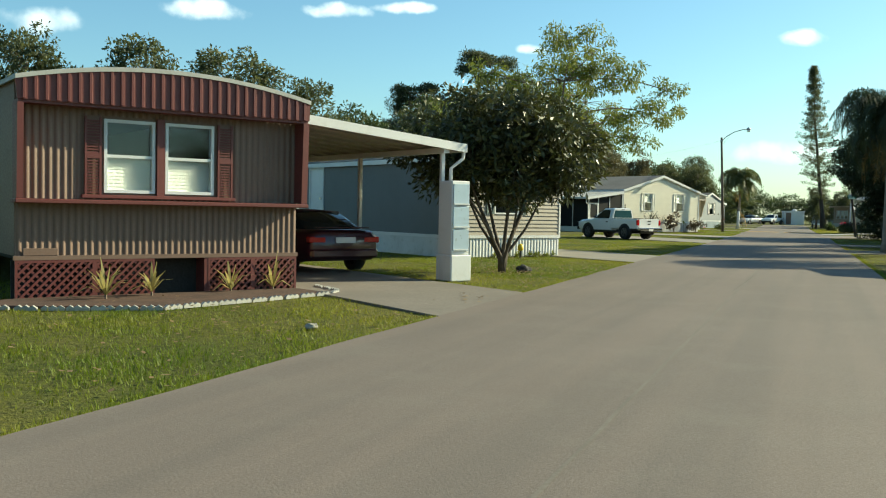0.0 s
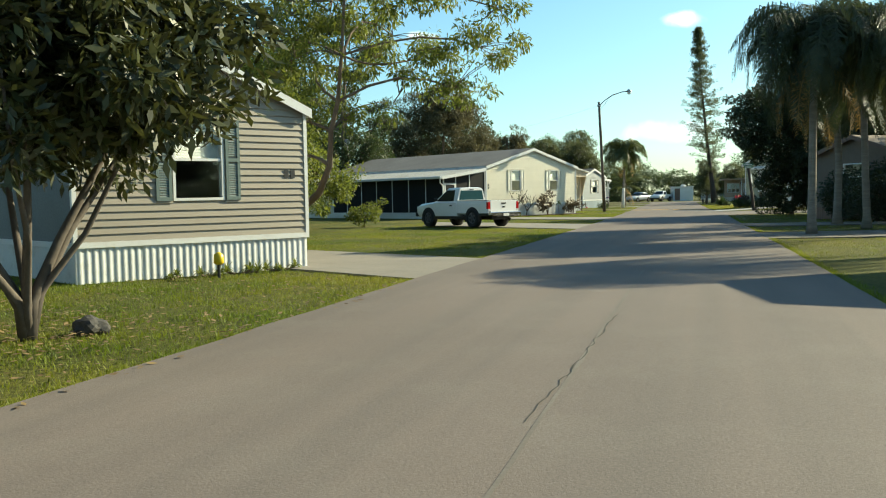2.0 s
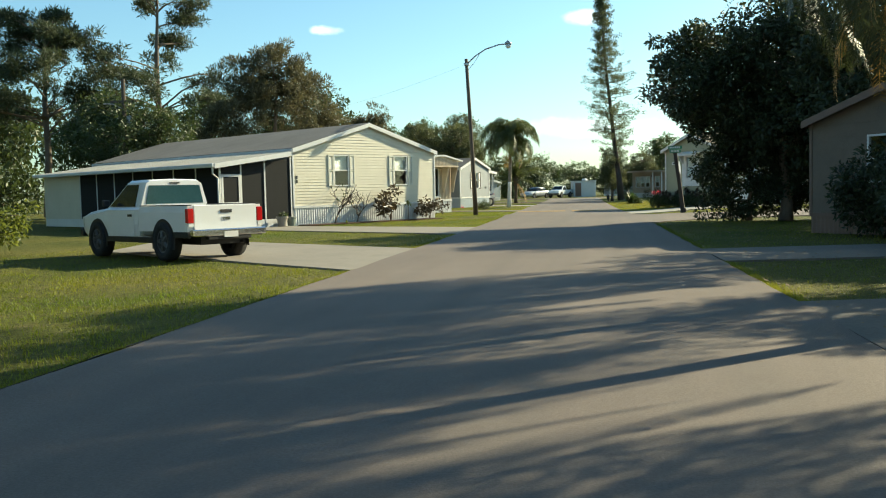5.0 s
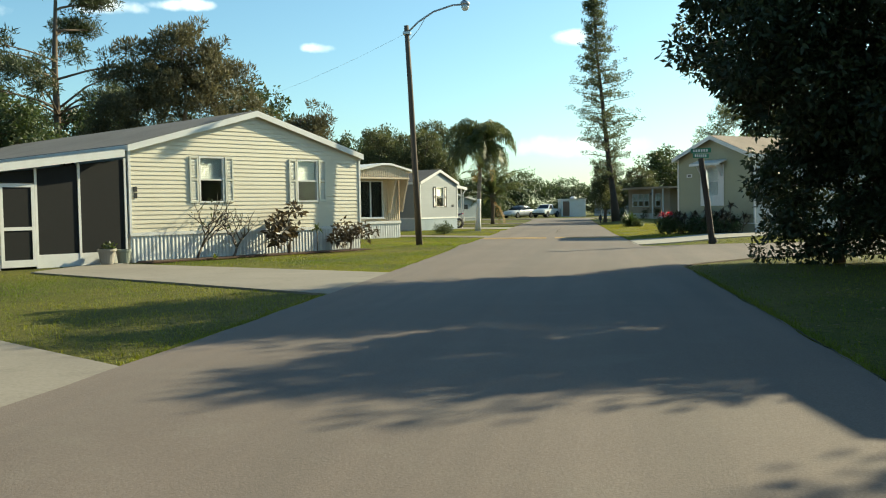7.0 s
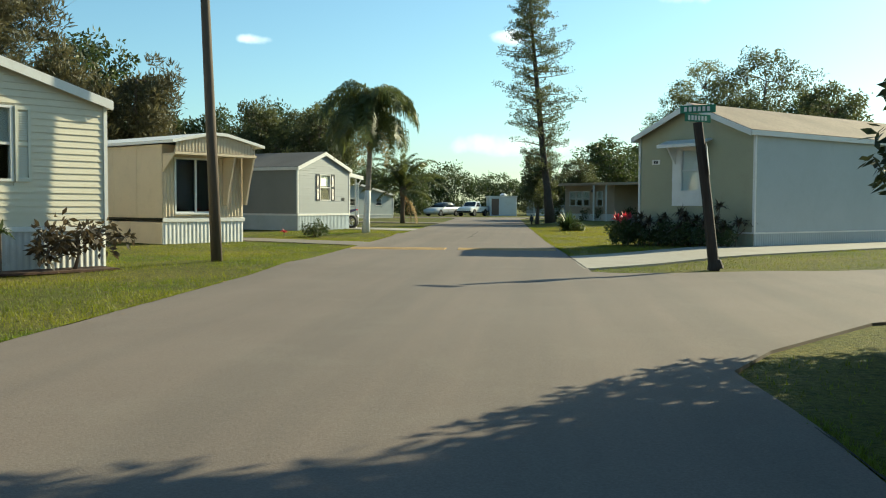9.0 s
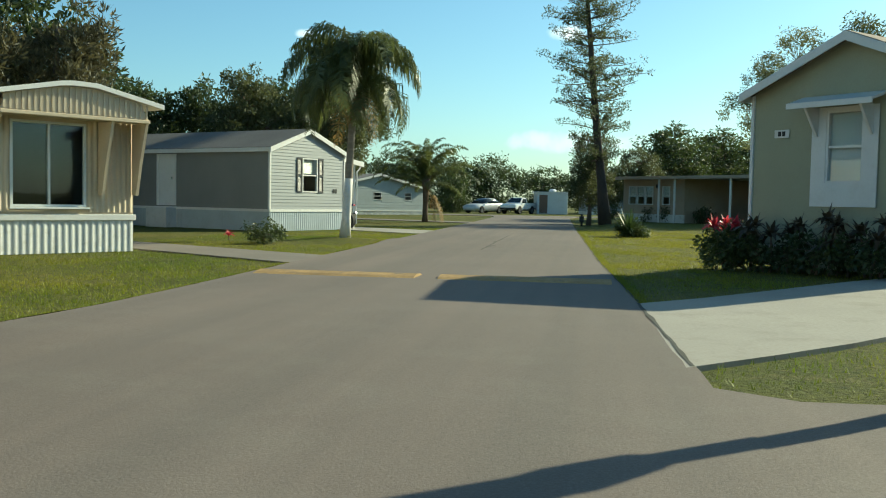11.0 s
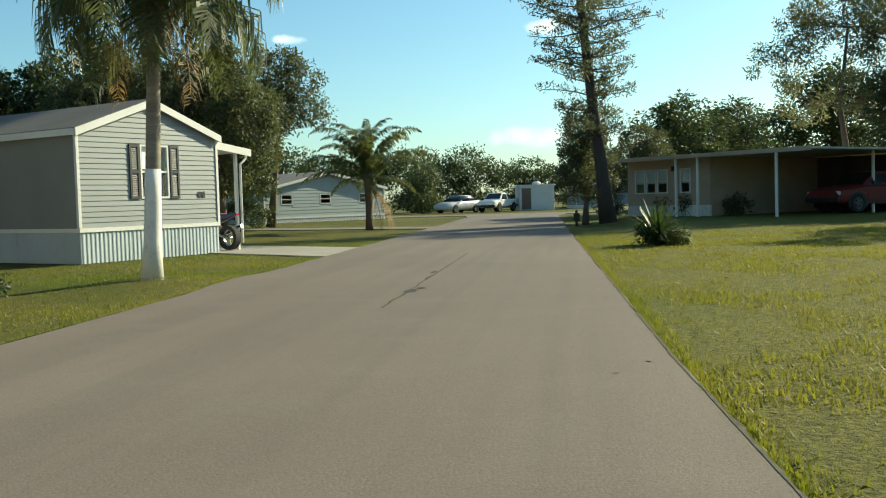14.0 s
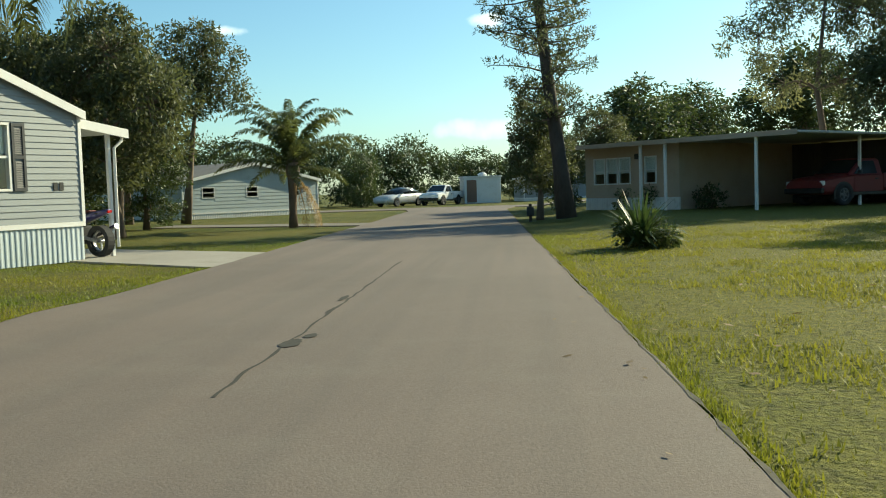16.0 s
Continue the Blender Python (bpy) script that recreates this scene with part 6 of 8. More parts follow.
# the four between x 7 and 10 stand unseen to shade the verge
wood(wood_b, [(-43.2, 41.4, 1.5, 1.62, 40), (-38.5, 45.8, 1.5, 1.6, 160), (-31.2, 45.1, 1.7, 1.44, 80), (-27.6, 46.2, 1.3, 1.2, 200), (9.8, 48.2, 0.95, 0.95, 10), (9.9, 53.4, 1.1, 1.05, 100), (7.2, 44.2, 0.7, 0.6, 50), (7.4, 49.4, 0.7, 0.6, 200), (-13.6, 111.2, 0.9, 0.98, 140), (-17.4, 113.0, 0.9, 1.0, 60), (-19.8, 126.5, 0.9, 1.1, 250), (-16.6, 108.5, 0.8, 1.0, 20), (2.3, 127.0, 0.8, 0.62, 90), (0.4, 130.0, 0.7, 0.5, 180), (13.5, 118.5, 1.3, 1.1, 310), (15.5, 110.5, 1.2, 1.1, 75), (-0.8, 116.6, 0.62, 0.62, 30), (-21.0, 124.0, 0.9, 1.0, 120), (-25.0, 127.0, 1.0, 1.0, 10)])
wood(wood_c, [(-26, 160, 1.0, 1.0, 30), (-21, 164, 0.9, 1.05, 120), (-11.4, 170.1, 1.0, 1.02, 200), (-6.1, 175.6, 1.05, 0.85, 290), (-1.0, 178.0, 1.0, 0.8, 45), (4.5, 176.0, 1.1, 0.8, 100), (10.0, 172.0, 1.1, 0.85, 170), (16.0, 168.0, 1.1, 0.9, 260), (-31.0, 155.0, 1.1, 1.0, 340), (-37.0, 150.0, 1.2, 1.1, 60), (-44.0, 146.0, 1.2, 1.1, 210), (-52, 120, 1.6, 1.9, 20), (-50, 100, 1.6, 1.8, 110), (-48, 80, 1.5, 1.7, 220), (-55, 60, 1.6, 1.9, 300), (-14.0, 158.0, 0.7, 0.75, 77), (22, 160, 1.2, 1.0, 15), (30, 150, 1.3, 1.1, 120),
              # this row: unseen trees added to hold off low sky light
              (24.0, 22.0, 1.3, 1.0, 20), (27.0, 36.0, 1.4, 1.0, 90), (24.0, 49.0, 1.3, 1.4, 150), (29.0, 62.0, 1.4, 1.4, 210), (36.0, 66.0, 1.4, 1.4, 15), (26.0, 8.0, 1.4, 0.9, 300), (22.0, -8.0, 1.4, 0.9, 130), (-24.0, -6.0, 1.4, 1.5, 33), (-28.0, 10.0, 1.3, 1.5, 250), (0.0, -45.0, 1.6, 1.6, 80),
              (36.0, 135.0, 1.3, 1.2, 40), (30.0, 118.0, 1.2, 1.2, 140), (28, 100, 1.2, 1.3, 250)])

leafy_tree("tree", (14.5, 122.5, gz(14.5, 122.5)), [(0, 0, 0), (0.1, 0.1, 2.5), (-0.2, 0.2, 5.5), (0.2, 0.1, 9.5)], 0.22, [(0, 0, 10.6, 1.8, 1.8, 1.2), (-2.2, 0.6, 9.6, 1.7, 1.7, 1.1), (2.2, -0.4, 9.4, 1.8, 1.8, 1.2), (0.4, 1.2, 8.4, 2.2, 2.2, 1.4), (-2.8, -0.6, 7.4, 1.6, 1.6, 1.1), (3.0, 0.6, 7.2, 1.6, 1.6, 1.1)],
           190, 0.5, 8000, 0.24, L_OAK, M_BARK_PALE, "tall thin tree with an open pale crown", seed=57, twigs=0.9, slim=0.35)

leafy_tree("tree", (10.4, 121.5, gz(10.4, 121.5)), [(0, 0, 0), (0.1, 0.1, 2.0), (-0.2, 0.2, 4.4), (0.1, 0.1, 7.8)], 0.2, [(0, 0, 8.9, 2.5, 2.5, 1.8), (-2.6, -0.6, 6.4, 1.6, 1.6, 1.2), (2.2, 0.4, 7.2, 2.2, 2.2, 1.7), (-1.2, 0.8, 4.7, 1.6, 1.6, 1.0), (1.2, -0.8, 4.9, 2.0, 2.0, 1.3), (-1.7, -0.2, 8.0, 1.5, 1.5, 1.1), (3.2, 0.2, 5.4, 1.6, 1.6, 1.1)],
           330, 0.46, 21000, 0.17, L_HAZED, M_BARK, "airy olive tree beyond the lawn, haze put into its leaf colour", seed=58, twigs=0.6, slim=0.34)

leafy_tree("tree", (-16.3, 124.4, gz(-16.3, 124.4)), [(0, 0, 0), (0.2, 0.1, 1.8), (0.5, 0.0, 4.0), (0.9, 0.1, 6.6)], 0.2, [(0.2, 0, 7.4, 1.5, 1.5, 1.3), (1.7, 0.2, 7.2, 1.2, 1.2, 1.3), (2.0, 0, 5.7, 1.1, 1.1, 1.0), (0.6, -0.3, 5.6, 1.4, 1.4, 1.1), (-1.0, 0.2, 5.8, 1.5, 1.5, 1.3), (-0.7, 0.2, 3.6, 1.3, 1.3, 1.2), (1.0, 0.2, 8.3, 0.8, 0.8, 0.7)],
           220, 0.46, 15000, 0.2, L_OAK, M_BARK, "upright tree with a dark olive open crown", seed=59, twigs=0.6, slim=0.34)

# the big dark tree and clipped shrub at the corner of the side street
leafy_tree("tree", (4.7, 63.3, 0), [(0, 0, 0), (0.1, 0.1, 1.0), (-0.1, 0.1, 2.0), (0.1, 0.2, 4.2)], 0.2, [(0, 0, 4.9, 2.5, 2.5, 2.0), (-2.5, 0.3, 4.8, 1.9, 1.9, 1.5), (1.8, -0.5, 4.4, 2.4, 2.4, 2.1), (0.4, 1.0, 4.4, 2.2, 2.0, 1.7), (-0.9, -1.3, 5.9, 1.7, 1.7, 1.2), (0.6, -0.4, 6.6, 1.7, 1.7, 1.0), (3.2, 0.4, 4.8, 2.2, 2.2, 2.0), (-1.4, 0.2, 3.5, 1.6, 1.6, 1.0), (2.4, 0.2, 2.8, 2.0, 2.0, 1.4), (4.6, 0.2, 3.4, 1.9, 1.9, 1.5), (5.2, 0.6, 5.2, 2.0, 2.0, 1.6), (-2.9, -0.2, 5.7, 1.3, 1.3, 0.9), (-3.1, -0.3, 4.5, 1.4, 1.3, 1.1), (-2.5, 0.0, 3.7, 1.5, 1.5, 0.9), (0.6, -0.8, 2.9, 1.9, 1.7, 1.2)],
           760, 0.46, 100000, 0.17, L_SHADE, M_BARK, "large tree shading the street, shade put into its leaf colour", seed=61, twigs=0.4)
leafy_tree("shrub", (3.7, 64.3, 0), [(0, 0, 0), (0.0, 0.1, 0.6), (0.1, 0.0, 1.4)], 0.1, [(0, 0, 1.4, 1.6, 1.6, 1.4), (-0.9, 0.2, 1.6, 0.95, 0.95, 1.1), (0.9, 0.1, 1.7, 1.5, 1.5, 1.5), (2.3, -0.3, 1.6, 1.6, 1.5, 1.5), (3.8, 0.3, 1.6, 1.6, 1.5, 1.5), (0.3, 0.2, 2.7, 1.4, 1.3, 0.7), (-0.9, 0.0, 0.6, 0.9, 0.9, 0.5)], 280, 0.38, 50000, 0.145, L_SHADE, M_BARK, "dense dark rounded shrub at the street corner", "shrub", seed=62, twigs=0.2)
leafy_tree("tree", (7.3, 60.0, 0), [(0, 0, 0), (0.1, 0.1, 1.2), (-0.1, 0.1, 2.4), (0.1, 0.0, 4.6)], 0.19, [(0, 0, 5.2, 2.2, 2.2, 1.8), (-1.6, -0.8, 4.2, 1.7, 1.7, 1.4), (1.6, 0.6, 4.6, 2.0, 2.0, 1.7), (0.2, -1.6, 4.0, 1.8, 1.8, 1.5), (0.6, 0.4, 6.6, 1.5, 1.5, 1.0), (2.6, -1.2, 3.6, 1.7, 1.7, 1.5)],
           320, 0.48, 36000, 0.18, L_SHADE, M_BARK, "tree behind the street corner, shade put into its leaf colour", seed=66, twigs=0.35)
leafy_tree("shrub", (5.6, 50.6, 0), [(0, 0, 0), (0.0, 0.1, 0.5), (0.1, 0.0, 1.0)], 0.08, [(0, 0, 0.9, 1.2, 1.2, 0.8), (0.9, 0.8, 0.9, 1.0, 1.0, 0.8), (-0.8, -0.6, 0.8, 0.9, 0.9, 0.7)], 60, 0.35, 7000, 0.12, L_SHADE, M_BARK, "low dark hedge shrub", "shrub", seed=63, twigs=0.2)
leafy_tree("shrub", (5.6, 52.2, 0), [(0, 0, 0), (0.1, 0.1, 0.5), (0.2, 0.0, 1.2)], 0.10, [(0, 0, 1.3, 1.4, 1.4, 0.9), (-0.6, 1.2, 1.1, 1.2, 1.2, 0.9), (0.9, -0.6, 1.2, 1.4, 1.4, 0.9)],
           110, 0.4, 16000, 0.13, L_SHADE, M_BARK, "dense dark shrub behind the roadside palms", "shrub", seed=64, twigs=0.3)


def frond_mesh(name, rng, L, rise, fall, leaflet, hang, leaf, n=34, wide=0.02, curve=1.25, sat=1.0):
    """One feather frond, growing along +x from the crown: a bent rib with leaflets on both sides."""
    out, p, pts = [], Vector((0, 0, 0)), []
    for i in range(n + 1):
        f = i / n
        ang = rise + (fall - rise) * min(1.0, f / sat) ** curve
        pts.append((p.copy(), ang))
        p = p + Vector((math.cos(ang), 0, math.sin(ang))) * (L / n)
    for i in range(n):
        a, b = pts[i][0], pts[i + 1][0]
        w = 0.028 * (1 - 0.85 * i / n)
        out.append([a + Vector((0, w, 0)), b + Vector((0, w, 0)), b - Vector((0, w, 0)), a - Vector((0, w, 0))])
        out.append([a + Vector((0, 0, w)), b + Vector((0, 0, w)), b - Vector((0, 0, w)), a - Vector((0, 0, w))])
    for i in range(3, n + 1):
        q, ang = pts[i]
        f = i / n
        l = leaflet * (0.35 + 0.65 * math.sin(math.pi * min(1, f * 0.9 + 0.12)))
        fwd = Vector((math.cos(ang), 0, math.sin(ang)))
        for s in (1, -1):
            for extra in range(2):
                d = (fwd * rng.uniform(0.3, 0.6) + Vector((0, s * rng.uniform(0.35, 1.0), 0)) + Vector((0, 0, rng.uniform(-0.4, 0.5)))).normalized()
                m1 = q + d * l * 0.5 + Vector((0, 0, -hang * l * 0.12))
                m2 = q + d * l * (1 - 0.35 * hang) + Vector((0, 0, -hang * l * 0.65))
                side = fwd * wide * 0.5
                out.append([q - side * 0.5, q + side * 0.5, m1 + side, m1 - side])
                out.append([m1 - side, m1 + side, m2 + side * 0.25, m2 - side * 0.25])
                q = q + fwd * (L / n) * 0.5
    return quads_mesh(name, np.array([[tuple(v) for v in f] for f in out]), leaf)


def palm(at, trunk, radii, bark, L, n, leaf, label, seed, leaflet=0.5, hang=0.8, low=-40, high=75, fall=-85, dead=3, paint=None, group="", boot=True, lift=0, wide=0.028, dry_at=None, curve=1.25, sat=1.0, seeds=None):
    rng = np.random.default_rng(seed)
    t = thing("palm_tree", pose(*at), label, "palm tree", group)
    tr = part("trunk", tubed(trunk, radii, 12), bark, t, smooth=True)
    if paint:
        bm = tubed([(p[0], p[1], p[2]) for p in paint], [r + 0.006 for r in paint_radii(trunk, radii, paint)], 12)
        part("paint_coat", bm, M_WHITEWASH, t, "white-painted lower trunk", smooth=True)
    top = Vector(trunk[-1])
    if boot:
        part("crownshaft", tubed([top - Vector((0, 0, 0.35)), top, top + Vector((0, 0, 0.35)), top + Vector((0, 0, 0.6))], [radii[-1] * 1.05, radii[-1] * 1.5, radii[-1] * 1.1, 0.03], 10), M_BARK, t, "fibrous brown leaf bases", smooth=True)
    kinds = [frond_mesh("frond", rng, L * k, radians(r + lift), radians(fall + d), leaflet * q, hang, leaf, 44, wide, curve, sat) for k, r, d, q in ((0.9, 68, 45, 0.9), (1.0, 60, 28, 1.0), (1.1, 48, 14, 1.0), (0.95, 34, 2, 1.1), (1.05, 15, -5, 1.0), (0.85, -12, -5, 0.9))]
    for i in range(n):
        f = i / n
        elev = high + (low - high) * f
        k = min(5, int(6 * f * 0.999 + rng.uniform(-0.8, 0.8)))
        k = max(0, k)
        shared("frond", kinds[k], t, Matrix.Translation(top + Vector((0, 0, 0.25 - 0.25 * f))) @ pose(0, 0, 0, rng.uniform(-22, 22), rng.uniform(-14, 14), (i * 137.5 + rng.uniform(-15, 15)) % 360) @ Matrix.Scale(rng.uniform(0.82, 1.12), 4))
    if dead:
        dm = frond_mesh("dry_frond", rng, L * 0.8, radians(-45), radians(-95), leaflet * 0.8, 0.9, L_DRY, 22)
        for i in range(dead):
            tagged(shared("dry_frond", dm, t, Matrix.Translation(top - Vector((0, 0, 0.1))) @ pose(0, 0, 0, 0, 0, (i * 360 / dead + rng.uniform(-40, 40)) if dry_at is None else dry_at + rng.uniform(-50, 50))), "dead orange-brown hanging frond")
    if seeds is not None:
        sm = frond_mesh("seed_stalk", rng, 1.25, radians(-20), radians(-100), 0.34, 1.0, L_SEED, 26, 0.03, 0.8, 0.6)
        for i in range(5):
            tagged(shared("seed_stalk", sm, t, Matrix.Translation(top - Vector((0, 0, 0.15))) @ pose(0, 0, 0, rng.uniform(-15, 15), rng.uniform(-5, 15), seeds + rng.uniform(-55, 55)) @ Matrix.Scale(rng.uniform(0.7, 1.1), 4)), "rust-brown hanging seed stalk")
    return t


def paint_radii(trunk, radii, paint):
    zs = [p[2] for p in trunk]
    return [float(np.interp(p[2], zs, radii)) for p in paint]


P18 = [(0, 0, -0.05), (0.03, 0.0, 0.5), (0.06, 0.02, 1.2), (0.08, 0.02, 1.62), (0.15, 0.02, 3.0), (0.18, 0.0, 4.45)]
palm((-7.5, 92.35, 0.11), P18, [0.165, 0.125, 0.115, 0.11, 0.10, 0.105], M_PALMBARK, 2.4, 40, L_PALM, "queen palm with white-painted trunk and drooping plumes", 71, 0.72, 1.0, -50, 82, -92, 2, P18[:4], dry_at=-60, curve=1.15, sat=0.95, lift=6, wide=0.036, seeds=-75)
palm((2.3, 40.0, 0), [(0, 0, 0), (0.0, 0, 0.4), (0.02, 0.05, 2.0), (0.05, 0.1, 4.0), (0.08, 0.1, 5.3)], [0.17, 0.12, 0.105, 0.1, 0.095], M_PALMBARK, 3.2, 58, L_PALM_SHADED, "tall queen palm with heavy drooping fronds", 72, 0.7, 1.0, -70, 75, -100, 6, group="palms beside the road", sat=0.72)
palm((4.3, 44.0, 0), [(0, 0, 0), (0.0, 0, 0.4), (-0.05, 0.05, 2.0), (-0.1, 0.1, 4.2), (-0.1, 0.1, 5.7)], [0.17, 0.12, 0.105, 0.1, 0.095], M_PALMBARK, 3.3, 54, L_PALM_SHADED, "tall queen palm with heavy drooping fronds", 73, 0.7, 1.0, -70, 75, -100, 4, group="palms beside the road", sat=0.72)
palm((4.9, 39.3, 0), [(0, 0, 0), (0.0, 0, 0.4), (0.05, 0.0, 2.0), (0.1, 0.0, 3.6), (0.1, 0.1, 4.9)], [0.17, 0.12, 0.105, 0.1, 0.095], M_PALMBARK, 3.2, 50, L_PALM_SHADED, "queen palm with yellowing lower fronds", 74, 0.66, 1.0, -70, 70, -100, 8, group="palms beside the road", sat=0.72)
palm((3.9, 47.8, 0), [(0, 0, 0), (0.0, 0, 0.4), (0.05, 0.0, 2.0), (0.0, 0.1, 3.6), (-0.1, 0.1, 5.2)], [0.2, 0.14, 0.12, 0.11, 0.1], M_PALMBARK, 3.2, 50, L_PALM_SHADED, "queen palm with heavy drooping fronds", 76, 0.66, 1.0, -70, 70, -100, 4, group="palms beside the road", sat=0.72)
palm((6.9, 34.6, 0), [(0, 0, 0), (0.0, 0, 0.4), (0.05, 0.0, 2.0), (0.1, 0.0, 3.8), (0.0, 0.1, 5.4)], [0.17, 0.12, 0.105, 0.1, 0.095], M_PALMBARK, 3.3, 40, L_PALM_SHADED, "queen palm with heavy drooping fronds", 77, 0.6, 1.0, -70, 70, -100, 3, group="palms beside the road", sat=0.8)
palm((-9.4, 116.0, 0), [(0, 0, 0), (0.0, 0, 0.5), (0.02, 0, 1.2), (0.03, 0, 1.7), (0.05, 0, 2.0)], [0.17, 0.14, 0.15, 0.18, 0.17], M_BARK, 3.1, 28, L_PALM, "short date palm with long arching fronds", 75, 0.42, 0.5, 10, 85, -48, 5, lift=24, wide=0.05, dry_at=-20, curve=1.6)


def norfolk_pine(at):
    rng = np.random.default_rng(81)
    t = thing("norfolk_pine", pose(*at), "tall Norfolk pine with tufted upswept branches and leaning trunk", "pine tree")
    line = [(0, 0, 0), (-0.2, 0, 2.0), (-0.5, 0, 4.5), (-0.85, 0, 8.0), (-1.35, 0, 13.0), (-1.6, 0, 18.3)]
    part("trunk", tubed(line, [0.34, 0.23, 0.19, 0.14, 0.085, 0.025], 12), M_BARK_DARK, t, smooth=True)
    zs = [p[2] for p in line]
    bm, cs, sp = bmesh.new(), [], []
    z = 3.2
    while z < 18.0:
        half = float(np.interp(z, [3, 5, 6.6, 10, 14, 17, 18.3], [1.4, 2.1, 2.5, 2.1, 1.2, 0.5, 0.12])) * rng.uniform(0.85, 1.1)
        x0 = float(np.interp(z, zs, [p[0] for p in line]))
        k = 8
        turn = rng.uniform(0, 6.28)
        for i in range(k):
            if rng.uniform() < 0.3:
                continue
            a = turn + 2 * math.pi * i / k + rng.uniform(-0.2, 0.2)
            L = half * rng.uniform(0.6, 1.15)
            e = Vector((x0 + math.cos(a) * L, math.sin(a) * L, z + L * rng.uniform(-0.05, 0.4)))
            limb(bm, (x0, 0, z), e, 0.032, 0.01, rng, -0.08, 4)
            for f in np.arange(0.22, 1.05, 0.11):
                cs.append((x0 + (e.x - x0) * f + rng.normal() * 0.13, e.y * f + rng.normal() * 0.13, z + (e.z - z) * f + 0.06 + rng.normal() * 0.07)), sp.append(rng.uniform(0.10, 0.27))
        z += float(np.interp(z, [3, 18], [0.5, 0.33]))
    part("branchwork", bm, M_BARK, t, smooth=True)
    ob = new("crown", quads_mesh("crown", leaves(rng, cs, sp, 46000, 0.15, -0.35, 0.26), L_PINE_PALE))
    ob.parent = t
    return t


norfolk_pine((0.0, 114.2, 0.12))

# ---- vehicles ----
def loft(bm, stations):
    """A skin through half sections (y, z), mirrored about the middle; stations: (x, [(y, z), ...])."""
    rings = []
    for x, half in stations:
        pts = [(x, y, z) for y, z in half] + [(x, -y, z) for y, z in half[::-1] if y > 1e-6]
        rings.append([bm.verts.new(p) for p in pts])
    for a, b in zip(rings, rings[1:]):
        n = len(a)
        for k in range(n):
            bm.faces.new((a[k], a[(k + 1) % n], b[(k + 1) % n], b[k]))
    bm.faces.new(rings[0][::-1]), bm.faces.new(rings[-1])


def section(w, z0, belt, top, wt, crown=0.0):
    """A half section of a car body: sill, flank, shoulder, deck."""
    return [(0.0, z0), (w * 0.86, z0), (w * 0.97, z0 + 0.10), (w, z0 + (belt - z0) * 0.55), (w * 0.985, belt), (wt, top), (wt * 0.55, top + crown), (0.0, top + crown)]


def disc(bm, x, y0, y1, z, r0, r1, n=20):
    """A ring of metal or rubber about the axis y."""
    rows = []
    for y, r in ((y0, r0), (y0, r1), (y1, r1), (y1, r0)):
        rows.append([bm.verts.new((x + r * math.cos(2 * math.pi * k / n), y, z + r * math.sin(2 * math.pi * k / n))) for k in range(n)])
    for a, b in zip(rows, rows[1:] + rows[:1]):
        for k in range(n):
            bm.faces.new((a[k], a[(k + 1) % n], b[(k + 1) % n], b[k]))


def wheel(parent, x, y, r, wide, side, rim_material=None):
    bm = bmesh.new()
    y0, y1 = y - wide / 2, y + wide / 2
    disc(bm, x, y0, y1, r, r * 0.60, r)
    bmesh.ops.bevel(bm, geom=[e for e in bm.edges if abs(e.calc_length()) > 0 and len(e.link_faces) == 2 and e.calc_face_angle() > 1.0 and (Vector(((e.verts[0].co.x - x), 0, (e.verts[0].co.z - r))).length > r * 0.9)], offset=0.025, segments=2, affect="EDGES")
    tyre = part("tyre", bm, M_RUBBER, parent, "black rubber tyre", smooth=True)
    bm = bmesh.new()
    yo = y1 - 0.03 if side > 0 else y0 + 0.03
    disc(bm, x, yo - 0.012, yo + 0.012, r, 0.02, r * 0.24, 12)
    disc(bm, x, yo - 0.02, yo + 0.02, r, r * 0.52, r * 0.61, 20)
    for k in range(5):
        a = 2 * math.pi * k / 5
        tube(bm, [(x + r * 0.2 * math.cos(a), yo, r + r * 0.2 * math.sin(a)), (x + r * 0.56 * math.cos(a), yo, r + r * 0.56 * math.sin(a))], [0.05, 0.035], 6)
    part("rim", bm, rim_material or M_RIM, tyre, "grey metal rim")
    bm = bmesh.new()
    disc(bm, x, yo - side * 0.06 - 0.01, yo - side * 0.06 + 0.01, r, 0.01, r * 0.58, 16)
    part("hub", bm, M_BLACK, tyre)


def arch(parent, x, side, w, r):
    bm = bmesh.new()
    n = 14
    for y in (side * (w + 0.004),):
        outer = [bm.verts.new((x + r * math.cos(math.pi * k / n), y, 0.34 + r * math.sin(math.pi * k / n))) for k in range(n + 1)]
        low = [bm.verts.new((x + r * math.cos(math.pi * k / n), y, 0.22)) for k in (0, n)]
        bm.faces.new([low[0], *outer, low[1]])
        inner = [bm.verts.new((v.co.x, y - side * 0.03, v.co.z)) for v in outer]
        for k in range(n):
            bm.faces.new((outer[k], outer[k + 1], inner[k + 1], inner[k]))
    part("wheel_arch", bm, M_BLACK, parent)


def pane_prism(bm, corners, out):
    """A thin pane through four corners, drawn out by a vector."""
    a, b = [bm.verts.new(Vector(c)) for c in corners], [bm.verts.new(Vector(c) + Vector(out)) for c in corners]
    bm.faces.new(a), bm.faces.new(b[::-1])
    for i in range(4):
        bm.faces.new((a[i], a[(i + 1) % 4], b[(i + 1) % 4], b[i]))


def car_paint(name, colour):
    return surface(name, colour, 0.35, metal=0.0, vary=0.05, big=1.5, fine=60, bump=0.0, coat=0.8)


